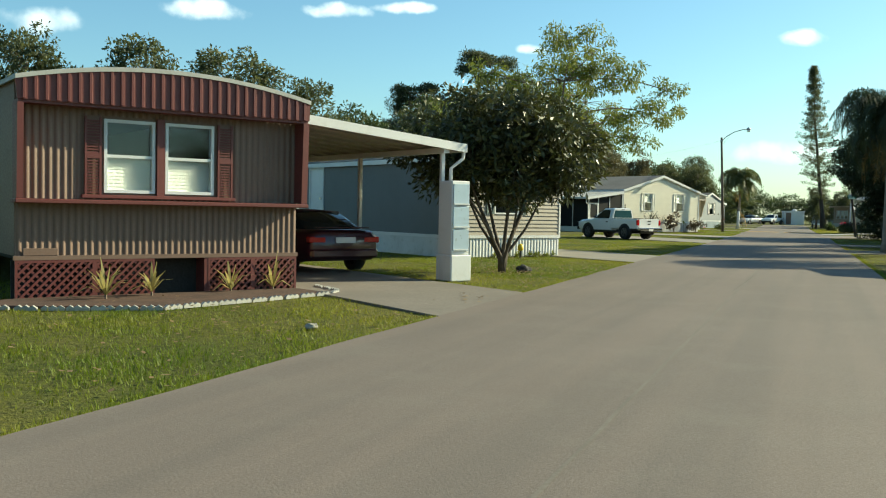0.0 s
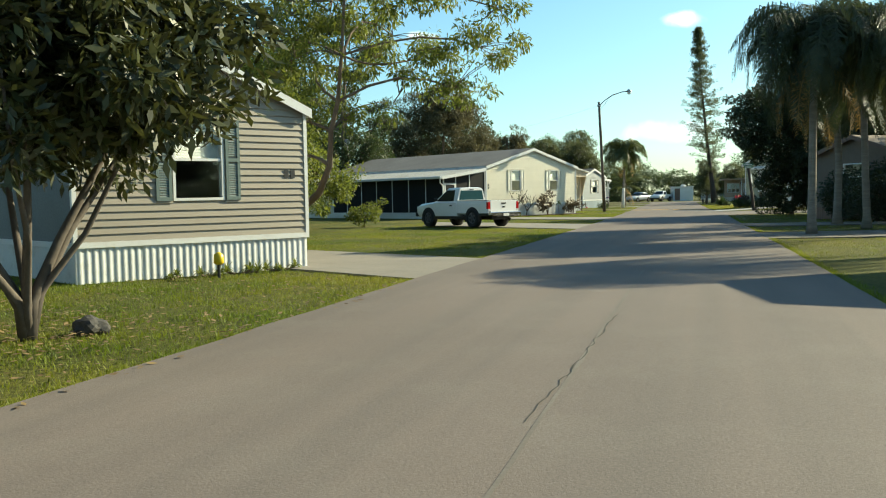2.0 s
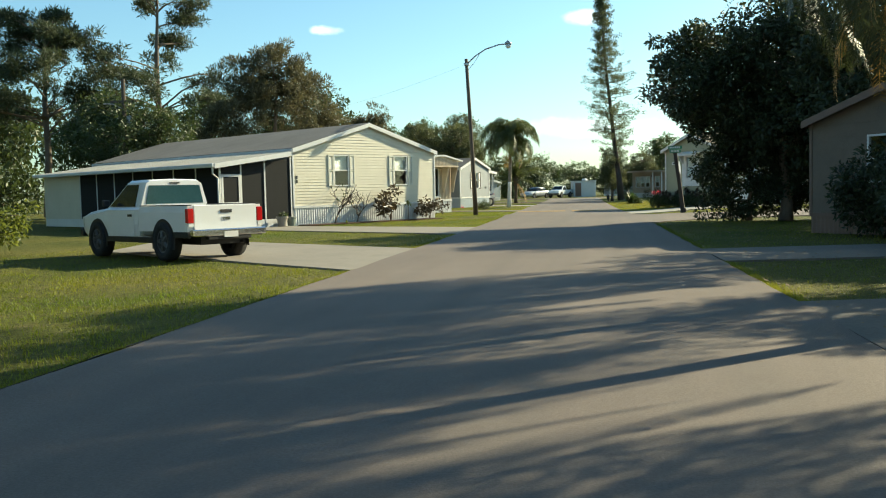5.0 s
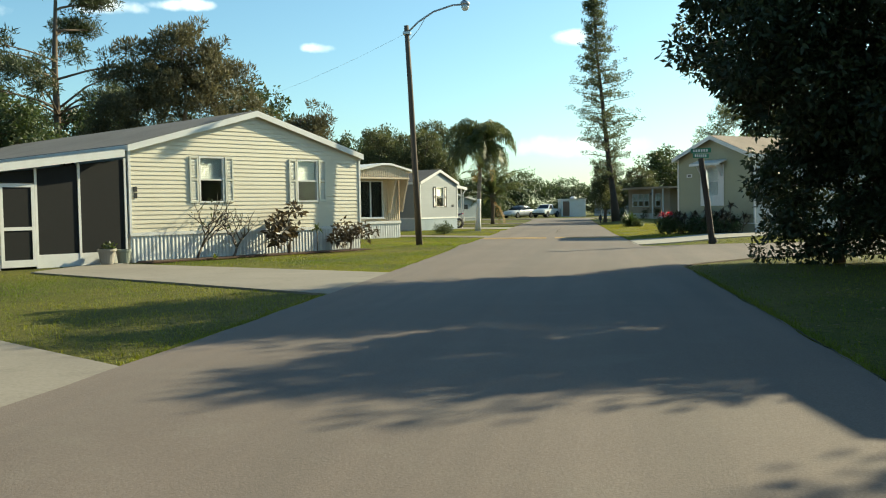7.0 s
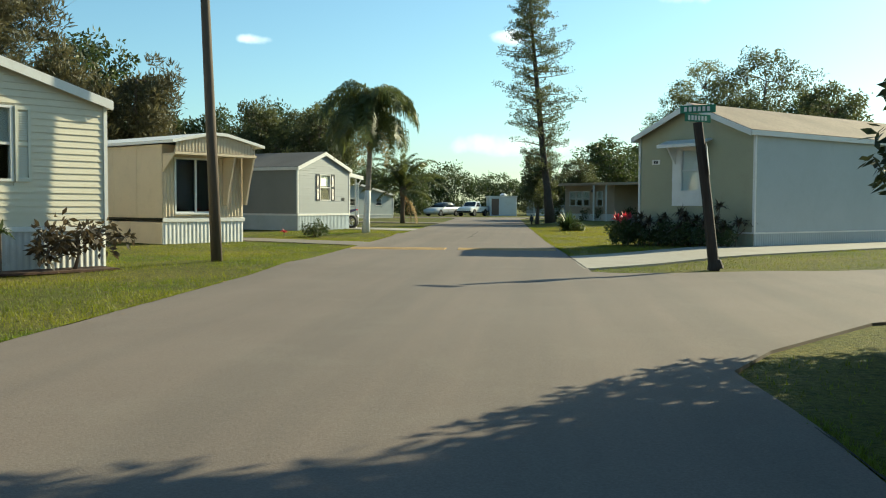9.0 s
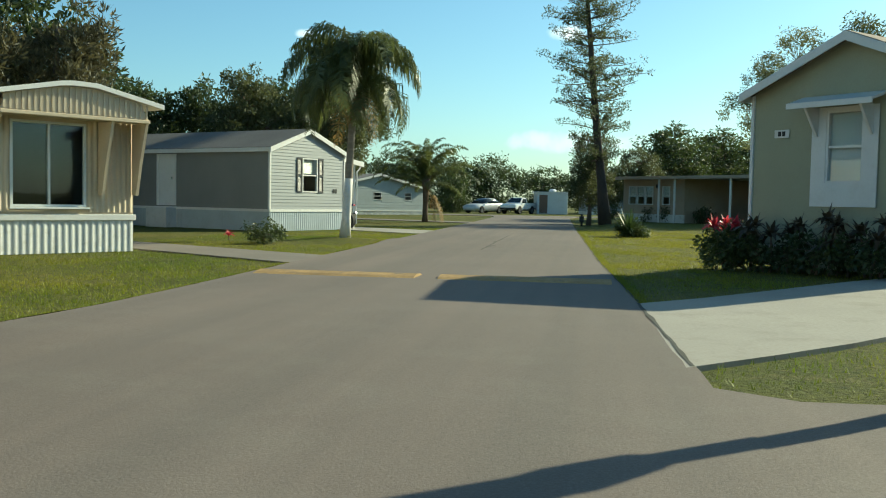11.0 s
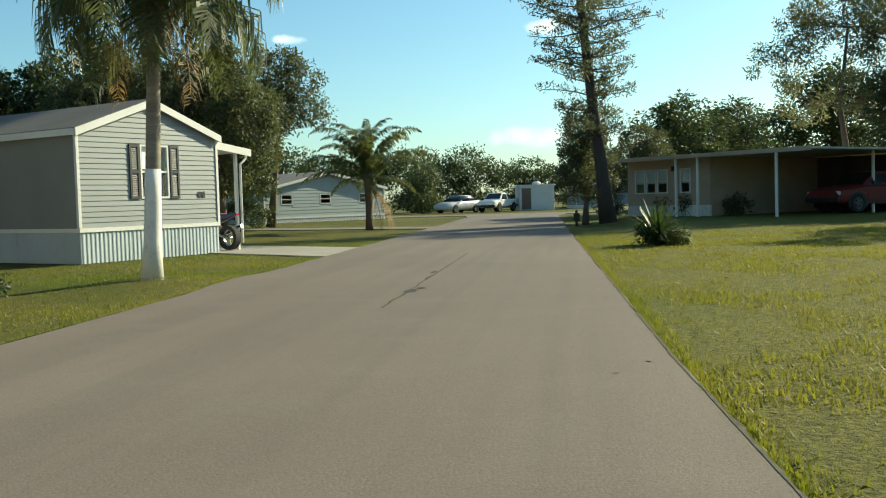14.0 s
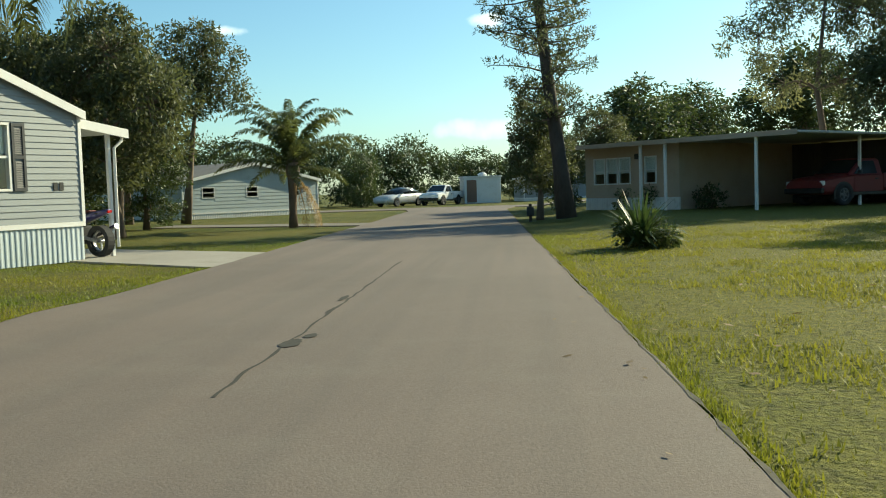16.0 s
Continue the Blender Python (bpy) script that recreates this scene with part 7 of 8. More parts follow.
M_WHITECAR, M_REDCAR, M_DARKRED = car_paint("white_car_paint", (0.80, 0.80, 0.79)), surface("faded_red_car_paint", (0.15, 0.018, 0.018), 0.6, vary=0.08, big=1.5, fine=60, bump=0.0), car_paint("dark_red_car_paint", (0.042, 0.005, 0.012))
M_SILVER, M_CARGLASS = car_paint("silver_car_paint", (0.5, 0.51, 0.52)), surface("tinted_car_glass", (0.02, 0.024, 0.026), 0.06, vary=0.05, bump=0.0)
# The teal is a painted reflection on the cab's rear glass.
M_CARGLASS_REFLECT = surface("rear_cab_glass", (0.035, 0.085, 0.098), 0.08, vary=0.25, bump=0.0)
M_TAIL, M_TAIL_WHITE = surface("red_lamp_glass", (0.45, 0.01, 0.012), 0.15, vary=0.05, bump=0.0), surface("clear_lamp_glass", (0.7, 0.7, 0.68), 0.15, vary=0.05, bump=0.0)


def pickup(m, paint, label, name="pickup_truck"):
    t = thing(name, m, label, "pickup truck", "parked vehicles")
    W = 0.87
    bm = bmesh.new()
    loft(bm, [(-0.37, section(W, 0.36, 0.98, 1.02, W * 0.93)), (0.2, section(W, 0.34, 0.98, 1.03, W * 0.92)), (1.14, section(W, 0.34, 0.97, 1.02, W * 0.9)), (1.22, section(W, 0.34, 0.95, 1.01, W * 0.84, 0.03)),
              (1.7, section(W * 0.99, 0.36, 0.90, 0.98, W * 0.8, 0.035)), (2.25, section(W * 0.96, 0.38, 0.84, 0.93, W * 0.76, 0.03)), (2.42, section(W * 0.9, 0.42, 0.72, 0.84, W * 0.72, 0.02))])
    body = part("body", bm, paint, t, smooth=False)
    # open cargo bed
    for s in (1, -1):
        bm = bmesh.new()
        prism(bm, [(s * W * 0.86, 0.48), (s * W, 0.56), (s * W, 0.92), (s * W * 0.97, 1.04), (s * W * 0.86, 1.04), (s * W * 0.86, 0.6)], -2.32, -0.385, "x")
        part("bed_side", bm, paint, t)
        part("bed_rail", boxes(((-2.3, -0.40), sorted((s * W * 0.85, s * W * 0.98)), (1.042, 1.062)), bevel=0.006), M_BLACK, t)
    part("bed_floor", boxes(((-2.3, -0.385), (-W * 0.86, W * 0.86), (0.56, 0.60))), M_BLACK, t)
    part("bed_front", boxes(((-0.425, -0.385), (-W * 0.86, W * 0.86), (0.60, 1.02))), paint, t)
    gate = part("tailgate", boxes(((-2.36, -2.30), (-W * 0.84, W * 0.84), (0.58, 1.05)), bevel=0.012), paint, t, "white tailgate")
    part("tailgate_handle", boxes(((-2.375, -2.362), (-0.13, 0.13), (0.90, 0.96)), bevel=0.004), M_BLACK, gate)
    part("badge", boxes(((-2.372, -2.362), (-0.09, 0.09), (0.76, 0.82)), bevel=0.004), M_CHROME, gate)
    for s in (1, -1):
        part("tail_lamp", boxes(((-2.365, -2.25), sorted((s * W * 0.85, s * (W + 0.004))), (0.72, 0.99)), bevel=0.012), M_TAIL, t, "red tail lamp")
        part("reversing_lamp", boxes(((-2.367, -2.33), sorted((s * W * 0.86, s * W * 0.99)), (0.655, 0.715))), M_TAIL_WHITE, t)
    part("rear_bumper", boxes(((-2.52, -2.37), (-W * 0.98, W * 0.98), (0.47, 0.60)), bevel=0.02), M_CHROME, t, "chrome rear step bumper")
    part("bumper_step", boxes(((-2.50, -2.37), (-0.5, 0.5), (0.40, 0.46)), bevel=0.01), M_BLACK, t)
    part("number_plate", boxes(((-2.532, -2.522), (-0.16, 0.16), (0.44, 0.55))), M_WHITE, t, "plain number plate")
    part("front_bumper", boxes(((2.36, 2.50), (-W * 0.96, W * 0.96), (0.42, 0.60)), bevel=0.03), M_BLACK, t)
    # cab
    zs, zr, wr = 1.01, 1.56, 0.66
    bm = bmesh.new()
    loft(bm, [(-0.37, [(0, zs), (W * 0.93, zs), (wr, zr - 0.07), (wr - 0.08, zr - 0.02), (0, zr - 0.005)]), (-0.28, [(0, zs), (W * 0.93, zs), (wr, zr - 0.04), (wr - 0.08, zr + 0.01), (0, zr + 0.025)]),
              (0.42, [(0, zs), (W * 0.92, zs), (wr, zr - 0.05), (wr - 0.08, zr), (0, zr + 0.02)]), (1.18, [(0, zs), (W * 0.88, zs), (W * 0.87, zs + 0.02), (W * 0.8, zs + 0.03), (0, zs + 0.035)])])
    part("cab_roof", bm, paint, t)
    e = 0.006
    bm = bmesh.new()
    pane_prism(bm, [(-0.372, -0.69, 1.085), (-0.372, 0.69, 1.085), (-0.372, 0.605, 1.455), (-0.372, -0.605, 1.455)], (-0.008, 0, 0))
    part("rear_window", bm, M_CARGLASS_REFLECT, t, "wide rear cab window, teal reflection put into its colour")
    part("brake_lamp", boxes(((-0.385, -0.36), (-0.12, 0.12), (1.487, 1.515)), bevel=0.004), M_BLACK, t)
    bm = bmesh.new()
    pane_prism(bm, [(1.11, -0.68, 1.07), (1.11, 0.68, 1.07), (0.49, 0.57, 1.51), (0.49, -0.57, 1.51)], (0.02, 0, 0.02))
    part("windscreen", bm, M_CARGLASS, t)
    for s in (1, -1):
        def flank(x, z):
            f = (z - zs) / (zr - 0.05 - zs)
            return s * (W * 0.93 * (1 - f) + wr * f + e)
        bm = bmesh.new()
        pane_prism(bm, [(-0.13, flank(0, 1.04), 1.04), (1.0, flank(0, 1.04), 1.04), (0.43, flank(0, 1.475), 1.475), (-0.10, flank(0, 1.475), 1.475)], (0, s * 0.008, 0))
        door = part("door", boxes(((-0.18, 1.02), sorted((s * (W + 0.001), s * (W + 0.006))), (0.45, 0.98)), bevel=0.002), paint, t)
        part("side_window", bm, M_CARGLASS, t)
        part("door_handle", boxes(((-0.10, 0.06), sorted((s * (W + 0.006), s * (W + 0.03))), (0.84, 0.89)), bevel=0.006), M_BLACK, door)
        part("wing_mirror", boxes(((0.82, 0.92), sorted((s * (W + 0.02), s * (W + 0.18))), (1.05, 1.18)), bevel=0.02), M_BLACK, t)
        part("headlamp", boxes(((2.30, 2.41), sorted((s * W * 0.62, s * W * 0.93)), (0.68, 0.84)), bevel=0.02), M_TAIL_WHITE, t)
        for x in (-1.38, 1.52):
            arch(t, x, s, W, 0.46)
            wheel(t, x, s * (W - 0.09), 0.37, 0.245, s, M_RIM_DULL)
    part("exhaust", tubed([(-1.0, -0.35, 0.33), (-2.3, -0.45, 0.33)], 0.03, 6), M_BLACK, t)
    for s in (1, -1):
        part("sill_trim", boxes(((-0.95, 1.08), sorted((s * (W - 0.03), s * (W + 0.007))), (0.33, 0.44)), bevel=0.01), M_BLACK, t)
        part("bed_skirt", boxes(((-2.34, -1.82), sorted((s * (W - 0.06), s * (W + 0.003))), (0.44, 0.56)), bevel=0.01), M_BLACK, t)
    part("chassis", boxes(((-2.2, 2.1), (-0.5, 0.5), (0.30, 0.5))), M_BLACK, t)
    return t


PICK = (-10.03, 49.35)
pickup(pose(PICK[0], PICK[1], 0.015, 0, 0, 146.0) @ Matrix.Diagonal((0.94, 0.95, 1.01, 1)), M_WHITECAR, "white regular-cab pickup parked on the concrete drive")


def saloon(m, paint, label, group="parked vehicles"):
    t = thing("car", m, label, "car", group)
    W = 0.89
    bm = bmesh.new()
    loft(bm, [(-2.33, section(W * 0.86, 0.42, 0.80, 0.90, W * 0.70)), (-2.22, section(W * 0.95, 0.30, 0.86, 0.98, W * 0.78, 0.01)), (-1.6, section(W, 0.24, 0.90, 1.0, W * 0.82, 0.01)), (-0.9, section(W, 0.22, 0.92, 0.98, W * 0.9)), (0.6, section(W, 0.22, 0.90, 0.96, W * 0.9)),
              (1.1, section(W, 0.22, 0.86, 0.94, W * 0.86, 0.02)), (1.8, section(W * 0.98, 0.24, 0.76, 0.86, W * 0.78, 0.03)), (2.25, section(W * 0.9, 0.28, 0.64, 0.74, W * 0.7, 0.02)), (2.38, section(W * 0.78, 0.34, 0.56, 0.64, W * 0.6))])
    part("body", bm, paint, t, smooth=True)
    zs, zr, wr = 0.95, 1.43, 0.60
    bm = bmesh.new()
    loft(bm, [(-1.95, [(0, zs), (W * 0.80, zs), (W * 0.79, zs + 0.02), (W * 0.6, zs + 0.04), (0, zs + 0.045)]), (-1.1, [(0, zs), (W * 0.9, zs), (wr, zr - 0.09), (wr - 0.09, zr - 0.03), (0, zr)]), (-0.3, [(0, zs), (W * 0.92, zs), (wr, zr - 0.05), (wr - 0.09, zr), (0, zr + 0.03)]),
              (0.3, [(0, zs), (W * 0.92, zs), (wr, zr - 0.09), (wr - 0.09, zr - 0.03), (0, zr)]), (1.25, [(0, zs - 0.04), (W * 0.86, zs - 0.04), (W * 0.85, zs - 0.02), (W * 0.6, zs), (0, zs + 0.01)])])
    part("cabin", bm, M_CARGLASS, t, "dark tinted cabin glass", smooth=True)
    bm = bmesh.new()
    loft(bm, [(-1.12, [(0, zr - 0.02), (wr - 0.02, zr - 0.08), (wr - 0.08, zr - 0.015), (0, zr + 0.012)]), (-0.3, [(0, zr), (wr + 0.005, zr - 0.05), (wr - 0.08, zr + 0.012), (0, zr + 0.042)]), (0.32, [(0, zr - 0.02), (wr - 0.02, zr - 0.08), (wr - 0.08, zr - 0.015), (0, zr + 0.012)])])
    part("roof", bm, paint, t, smooth=True)
    for s in (1, -1):
        part("tail_lamp", boxes(((-2.335, -2.17), sorted((s * W * 0.52, s * W * 0.955)), (0.70, 0.84)), bevel=0.02), M_TAIL, t, "red tail lamp")
        part("headlamp", boxes(((2.12, 2.33), sorted((s * W * 0.5, s * W * 0.86)), (0.56, 0.68)), bevel=0.02), M_TAIL_WHITE, t)
        part("wing_mirror", boxes(((0.72, 0.86), sorted((s * (W - 0.02), s * (W + 0.16))), (0.92, 1.04)), bevel=0.02), paint, t)
        for y0, x0, x1 in ((s * (W + 0.002), -0.95, 0.0), (s * (W + 0.002), 0.02, 0.98)):
            d = part("door_seam", boxes(((x0, x0 + 0.012), sorted((y0, y0 + s * 0.004)), (0.32, 0.90))), M_BLACK, t)
            part("door_handle", boxes(((x0 + 0.1, x0 + 0.26), sorted((y0, y0 + s * 0.025)), (0.79, 0.83)), bevel=0.005), paint, d)
        for x in (-1.35, 1.38):
            arch(t, x, s, W, 0.37)
            wheel(t, x, s * (W - 0.08), 0.315, 0.21, s)
    part("number_plate", boxes(((-2.362, -2.34), (-0.24, 0.24), (0.70, 0.83)), bevel=0.004), M_WHITE, t, "plain number plate")
    part("rear_bumper", boxes(((-2.38, -2.20), (-W * 0.9, W * 0.9), (0.36, 0.56)), bevel=0.04), paint, t)
    part("spoiler", boxes(((-2.28, -2.10), (-W * 0.7, W * 0.7), (1.03, 1.06)), bevel=0.012), paint, t)
    return t


def local(house_pose, u, v, z, turn):
    return house_pose @ pose(u, v, z, 0, 0, turn)


saloon(local(frame_at(*RED), 6.75, 5.0, 0.03, 90) @ Matrix.Diagonal((0.95, 0.95, 0.88, 1)), M_DARKRED, "dark red saloon car under the carport")
saloon(pose(-10.9, 157.5, 0, 0, 0, 238), M_SILVER, "silver car far off beyond the cross street")
pickup(pose(-7.6, 158.2, 0, 0, 0, 250), M_WHITECAR, "white pickup far off beyond the cross street")
pickup(pose(10.2, 117.6, 0.22, 0, 0, -150), M_REDCAR, "red pickup under the apricot house's carport")


def motorcycle(m):
    t = thing("motorcycle", m, "blue sport motorcycle parked under the porch", "motorcycle")
    blue = car_paint("blue_motorcycle_paint", (0.03, 0.025, 0.12))
    for x, wide in ((-0.68, 0.17), (0.70, 0.12)):
        bm = bmesh.new()
        disc(bm, x, -wide / 2, wide / 2, 0.31, 0.215, 0.31, 24)
        ty = part("tyre", bm, M_RUBBER, t, "black rubber tyre")
        bm = bmesh.new()
        disc(bm, x, -0.03, 0.03, 0.31, 0.19, 0.217, 20)
        disc(bm, x, -0.05, 0.05, 0.31, 0.01, 0.05, 10)
        for k in range(3):
            a = 2 * math.pi * k / 3 + 0.4
            tube(bm, [(x, 0, 0.31), (x + 0.2 * math.cos(a), 0, 0.31 + 0.2 * math.sin(a))], 0.02, 6)
        part("rim", bm, M_RIM, ty)
    bm = bmesh.new()
    loft(bm, [(-0.95, [(0, 0.88), (0.06, 0.89), (0.05, 0.94), (0, 0.95)]), (-0.55, [(0, 0.74), (0.13, 0.76), (0.13, 0.88), (0, 0.90)]), (-0.2, [(0, 0.62), (0.12, 0.64), (0.10, 0.80), (0, 0.81)])])
    part("tail", bm, blue, t, smooth=True)
    part("seat", boxes(((-0.75, -0.05), (-0.12, 0.12), (0.83, 0.89)), bevel=0.03), M_BLACK, t)
    bm = bmesh.new()
    loft(bm, [(-0.1, [(0, 0.70), (0.10, 0.72), (0.12, 0.84), (0, 0.88)]), (0.2, [(0, 0.68), (0.15, 0.72), (0.15, 0.92), (0, 1.0)]), (0.42, [(0, 0.72), (0.10, 0.76), (0.09, 0.88), (0, 0.94)])])
    part("tank", bm, blue, t, smooth=True)
    bm = bmesh.new()
    loft(bm, [(0.05, [(0, 0.25), (0.17, 0.3), (0.2, 0.6), (0, 0.72)]), (0.45, [(0, 0.3), (0.18, 0.36), (0.22, 0.85), (0, 0.95)]), (0.85, [(0, 0.72), (0.10, 0.76), (0.10, 0.98), (0, 1.06)])])
    part("fairing", bm, blue, t, smooth=True)
    part("engine", boxes(((-0.3, 0.25), (-0.16, 0.16), (0.25, 0.62)), bevel=0.03), M_BLACK, t)
    part("swingarm", tubed([(-0.68, 0.10, 0.31), (-0.2, 0.12, 0.42)], 0.035, 6), M_RIM, t)
    part("exhaust", tubed([(-0.1, -0.16, 0.3), (-0.5, -0.2, 0.45), (-0.9, -0.22, 0.6)], [0.03, 0.05, 0.055], 8), M_CHROME, t)
    part("handlebar", tubed([(0.45, -0.34, 0.96), (0.5, 0, 0.98), (0.45, 0.34, 0.96)], 0.016, 6), M_BLACK, t)
    part("fork", tubed([(0.70, 0.09, 0.31), (0.48, 0.09, 0.95)], 0.025, 6), M_RIM, t)
    part("tail_lamp", boxes(((-0.98, -0.94), (-0.05, 0.05), (0.87, 0.92))), M_TAIL, t)
    part("helmet_net", boxes(((-0.5, -0.3), (-0.1, 0.1), (0.89, 0.93)), bevel=0.02), M_RED, t)
    return t


motorcycle(local(frame_at((-11.55, 97.6), 66.0), 4.62, 0.95, 0.03, 90))


# ---- porch of the pale grey home ----
def small_porch(m):
    t = thing("porch_roof", m, "white aluminium porch roof with posts and downpipe", "porch")
    bm = bmesh.new()
    prism(bm, [(4.02, 2.66), (5.25, 2.50), (5.25, 2.56), (4.02, 2.72)], 0.1, 6.0, "y")
    part("roof", bm, M_WHITE_METAL, t)
    bm = bmesh.new()
    prism(bm, [(4.02, 2.56), (5.28, 2.40), (5.28, 2.58), (4.02, 2.74)], 0.05, 0.098, "y")
    part("front_fascia", bm, M_WHITE, t)
    for v in (0.25, 3.0, 5.8):
        part("post", boxes(((4.86, 4.94), (v - 0.04, v + 0.04), (0.0, 2.5)), bevel=0.008), M_WHITE, t)
    part("downpipe", tubed([(5.22, 0.18, 2.45), (5.2, 0.18, 2.35), (5.0, 0.18, 2.2), (4.99, 0.18, 0.2)], 0.032, 6), M_WHITE, t)
    return t


small_porch(frame_at((-11.55, 97.6), 66.0))


# ---- street furniture ----
def street_lamp(at):
    t = thing("street_lamp", pose(*at), "leaning wooden street lamp pole with curved arm", "street lamp")
    part("pole", tubed([(0, 0, -0.1), (-0.10, 0, 2.5), (-0.20, 0, 5.0), (-0.30, 0, 7.15)], [0.11, 0.098, 0.086, 0.075], 10), M_WOODPOLE, t, smooth=True)
    arm = [(-0.29, 0, 6.9), (0.1, 0, 7.25), (0.6, 0, 7.55), (1.2, 0, 7.72), (1.55, 0, 7.74)]
    part("arm", tubed(arm, 0.03, 8), M_RIM, t, "grey curved metal arm", smooth=True)
    part("brace", tubed([(-0.27, 0, 6.6), (0.1, 0, 7.0), (0.35, 0, 7.4)], 0.012, 5), M_RIM, t)
    head = part("lamp_head", tubed([(1.5, 0, 7.76), (1.6, 0, 7.78), (1.78, 0, 7.72)], [0.05, 0.13, 0.06], 10), M_RIM, t, "grey lamp head", smooth=True)
    part("diffuser", tubed([(1.64, 0, 7.70), (1.64, 0, 7.62), (1.64, 0, 7.54)], [0.12, 0.13, 0.07], 10), M_TAIL_WHITE, head, "clear glass bowl", smooth=True)
    part("bracket", boxes(((-0.40, -0.16), (-0.11, 0.11), (6.85, 6.95)), bevel=0.01), M_RIM, t)
    return t


street_lamp((-7.05, 73.9, 0.08))


def street_sign(at):
    green, blades = surface("green_sign_sheet", (0.02, 0.17, 0.09), 0.4, vary=0.08), ((35, 2.62), (-20, 2.78))
    t = thing("street_sign", pose(*at, 0, 0, 0), "leaning dark wooden post with two green street-name blades", "street sign")
    post = tubed([(0, 0, -0.05), (-0.15, 0.05, 1.3), (-0.32, 0.1, 2.6)], [0.10, 0.09, 0.085], 8)
    part("post", post, M_DARKWOOD, t)
    part("foot", tubed([(0.02, 0, 0), (0.0, 0, 0.16)], [0.15, 0.11], 8), M_DARKWOOD, t)
    for turn, z in blades:
        bm = boxes(((-0.31, 0.31), (-0.006, 0.006), (-0.07, 0.07)), bevel=0.003)
        bm.transform(Matrix.Translation((-0.32, 0.1, z + 0.06)) @ pose(0, 0, 0, 0, 0, turn))
        blade = part("name_blade", bm, green, t, "green street-name blade")
        for k in range(6):
            for s in (1, -1):
                bm = boxes(((-0.24 + k * 0.08, -0.19 + k * 0.08), sorted((s * 0.007, s * 0.010)), (-0.04, 0.04)))
                bm.transform(Matrix.Translation((-0.32, 0.1, z + 0.06)) @ pose(0, 0, 0, 0, 0, turn))
                part("letter_bar", bm, M_WHITE, blade)
    # the octagon that faces the side street
    bm = bmesh.new()
    prism(bm, [(0.31 * math.cos(radians(22.5 + 45 * k)), 0.31 * math.sin(radians(22.5 + 45 * k))) for k in range(8)], -0.004, 0.004, "x")
    bm.transform(Matrix.Translation((-0.13, 0.1, 1.95)) @ pose(0, 0, 0, 0, -6, -12))
    part("octagon_plate", bm, M_RIM, t, "octagonal metal road sign seen edge on")
    return t


street_sign((2.2, 73.5, gz(2.2, 73.5)))


def utility_pole(at):
    t = thing("utility_pole", pose(*at), "wooden utility pole with a grey transformer", "utility pole")
    part("pole", tubed([(0, 0, 0), (0, 0, 7.9)], [0.15, 0.11], 10), M_WOODPOLE, t)
    tr = part("transformer", tubed([(0.3, 0, 5.0), (0.3, 0, 5.1), (0.3, 0, 5.75), (0.3, 0, 5.85)], [0.16, 0.2, 0.2, 0.12], 12), M_RIM, t, "grey transformer drum")
    part("bushing", tubed([(0.3, 0, 5.85), (0.3, 0, 6.05)], 0.04, 6), M_WHITE, tr)
    part("crossarm", boxes(((-0.8, 0.8), (-0.06, 0.06), (6.6, 6.72)), bevel=0.01), M_WOODPOLE, t)
    part("lamp_arm", tubed([(0, 0, 6.2), (-0.5, -0.3, 6.5), (-0.9, -0.6, 6.5)], 0.03, 6), M_RIM, t)
    return t


utility_pole((-27.7, 80.0, 0))


def cable(a, b, sag):
    a, b = Vector(a), Vector(b)
    pts = [a.lerp(b, i / 16) - Vector((0, 0, sag * 4 * (i / 16) * (1 - i / 16))) for i in range(17)]
    return tagged(link("cable", tubed(pts, 0.0035, 5), M_RIM), "thin grey overhead cable from the lamp pole into the trees", "cable")


cable((-7.33, 73.9, 7.0), (-21.5, 89.0, 6.2), 0.35)


def meter_pillar(at):
    blue = surface("pale_blue_metal", (0.46, 0.55, 0.62), 0.35, vary=0.04, big=3.0, fine=12, metal=0.2, bump=0.0)
    t = thing("utility_pillar", at, "white rendered pillar with pale blue metal hatches on a stepped base", "pillar")
    part("shaft", boxes(((-0.21, 0.21), (-0.21, 0.21), (0.5, 1.90)), bevel=0.015), M_WHITE, t)
    part("base", boxes(((-0.24, 0.26), (-0.24, 0.24), (0.0, 0.50)), bevel=0.02), M_WHITE, t)
    for k in range(3):
        z = 0.58 + k * 0.43
        h = part("hatch", boxes(((0.213, 0.235), (-0.185, 0.185), (z, z + 0.40)), bevel=0.006), blue, t, "pale blue metal hatch")
        part("hatch_lip", boxes(((0.236, 0.255), (-0.185, 0.185), (z + 0.01, z + 0.035))), M_WHITE_METAL, h)
    return t


meter_pillar(pose(-6.45, 16.5, 0, 0, 0, -32))


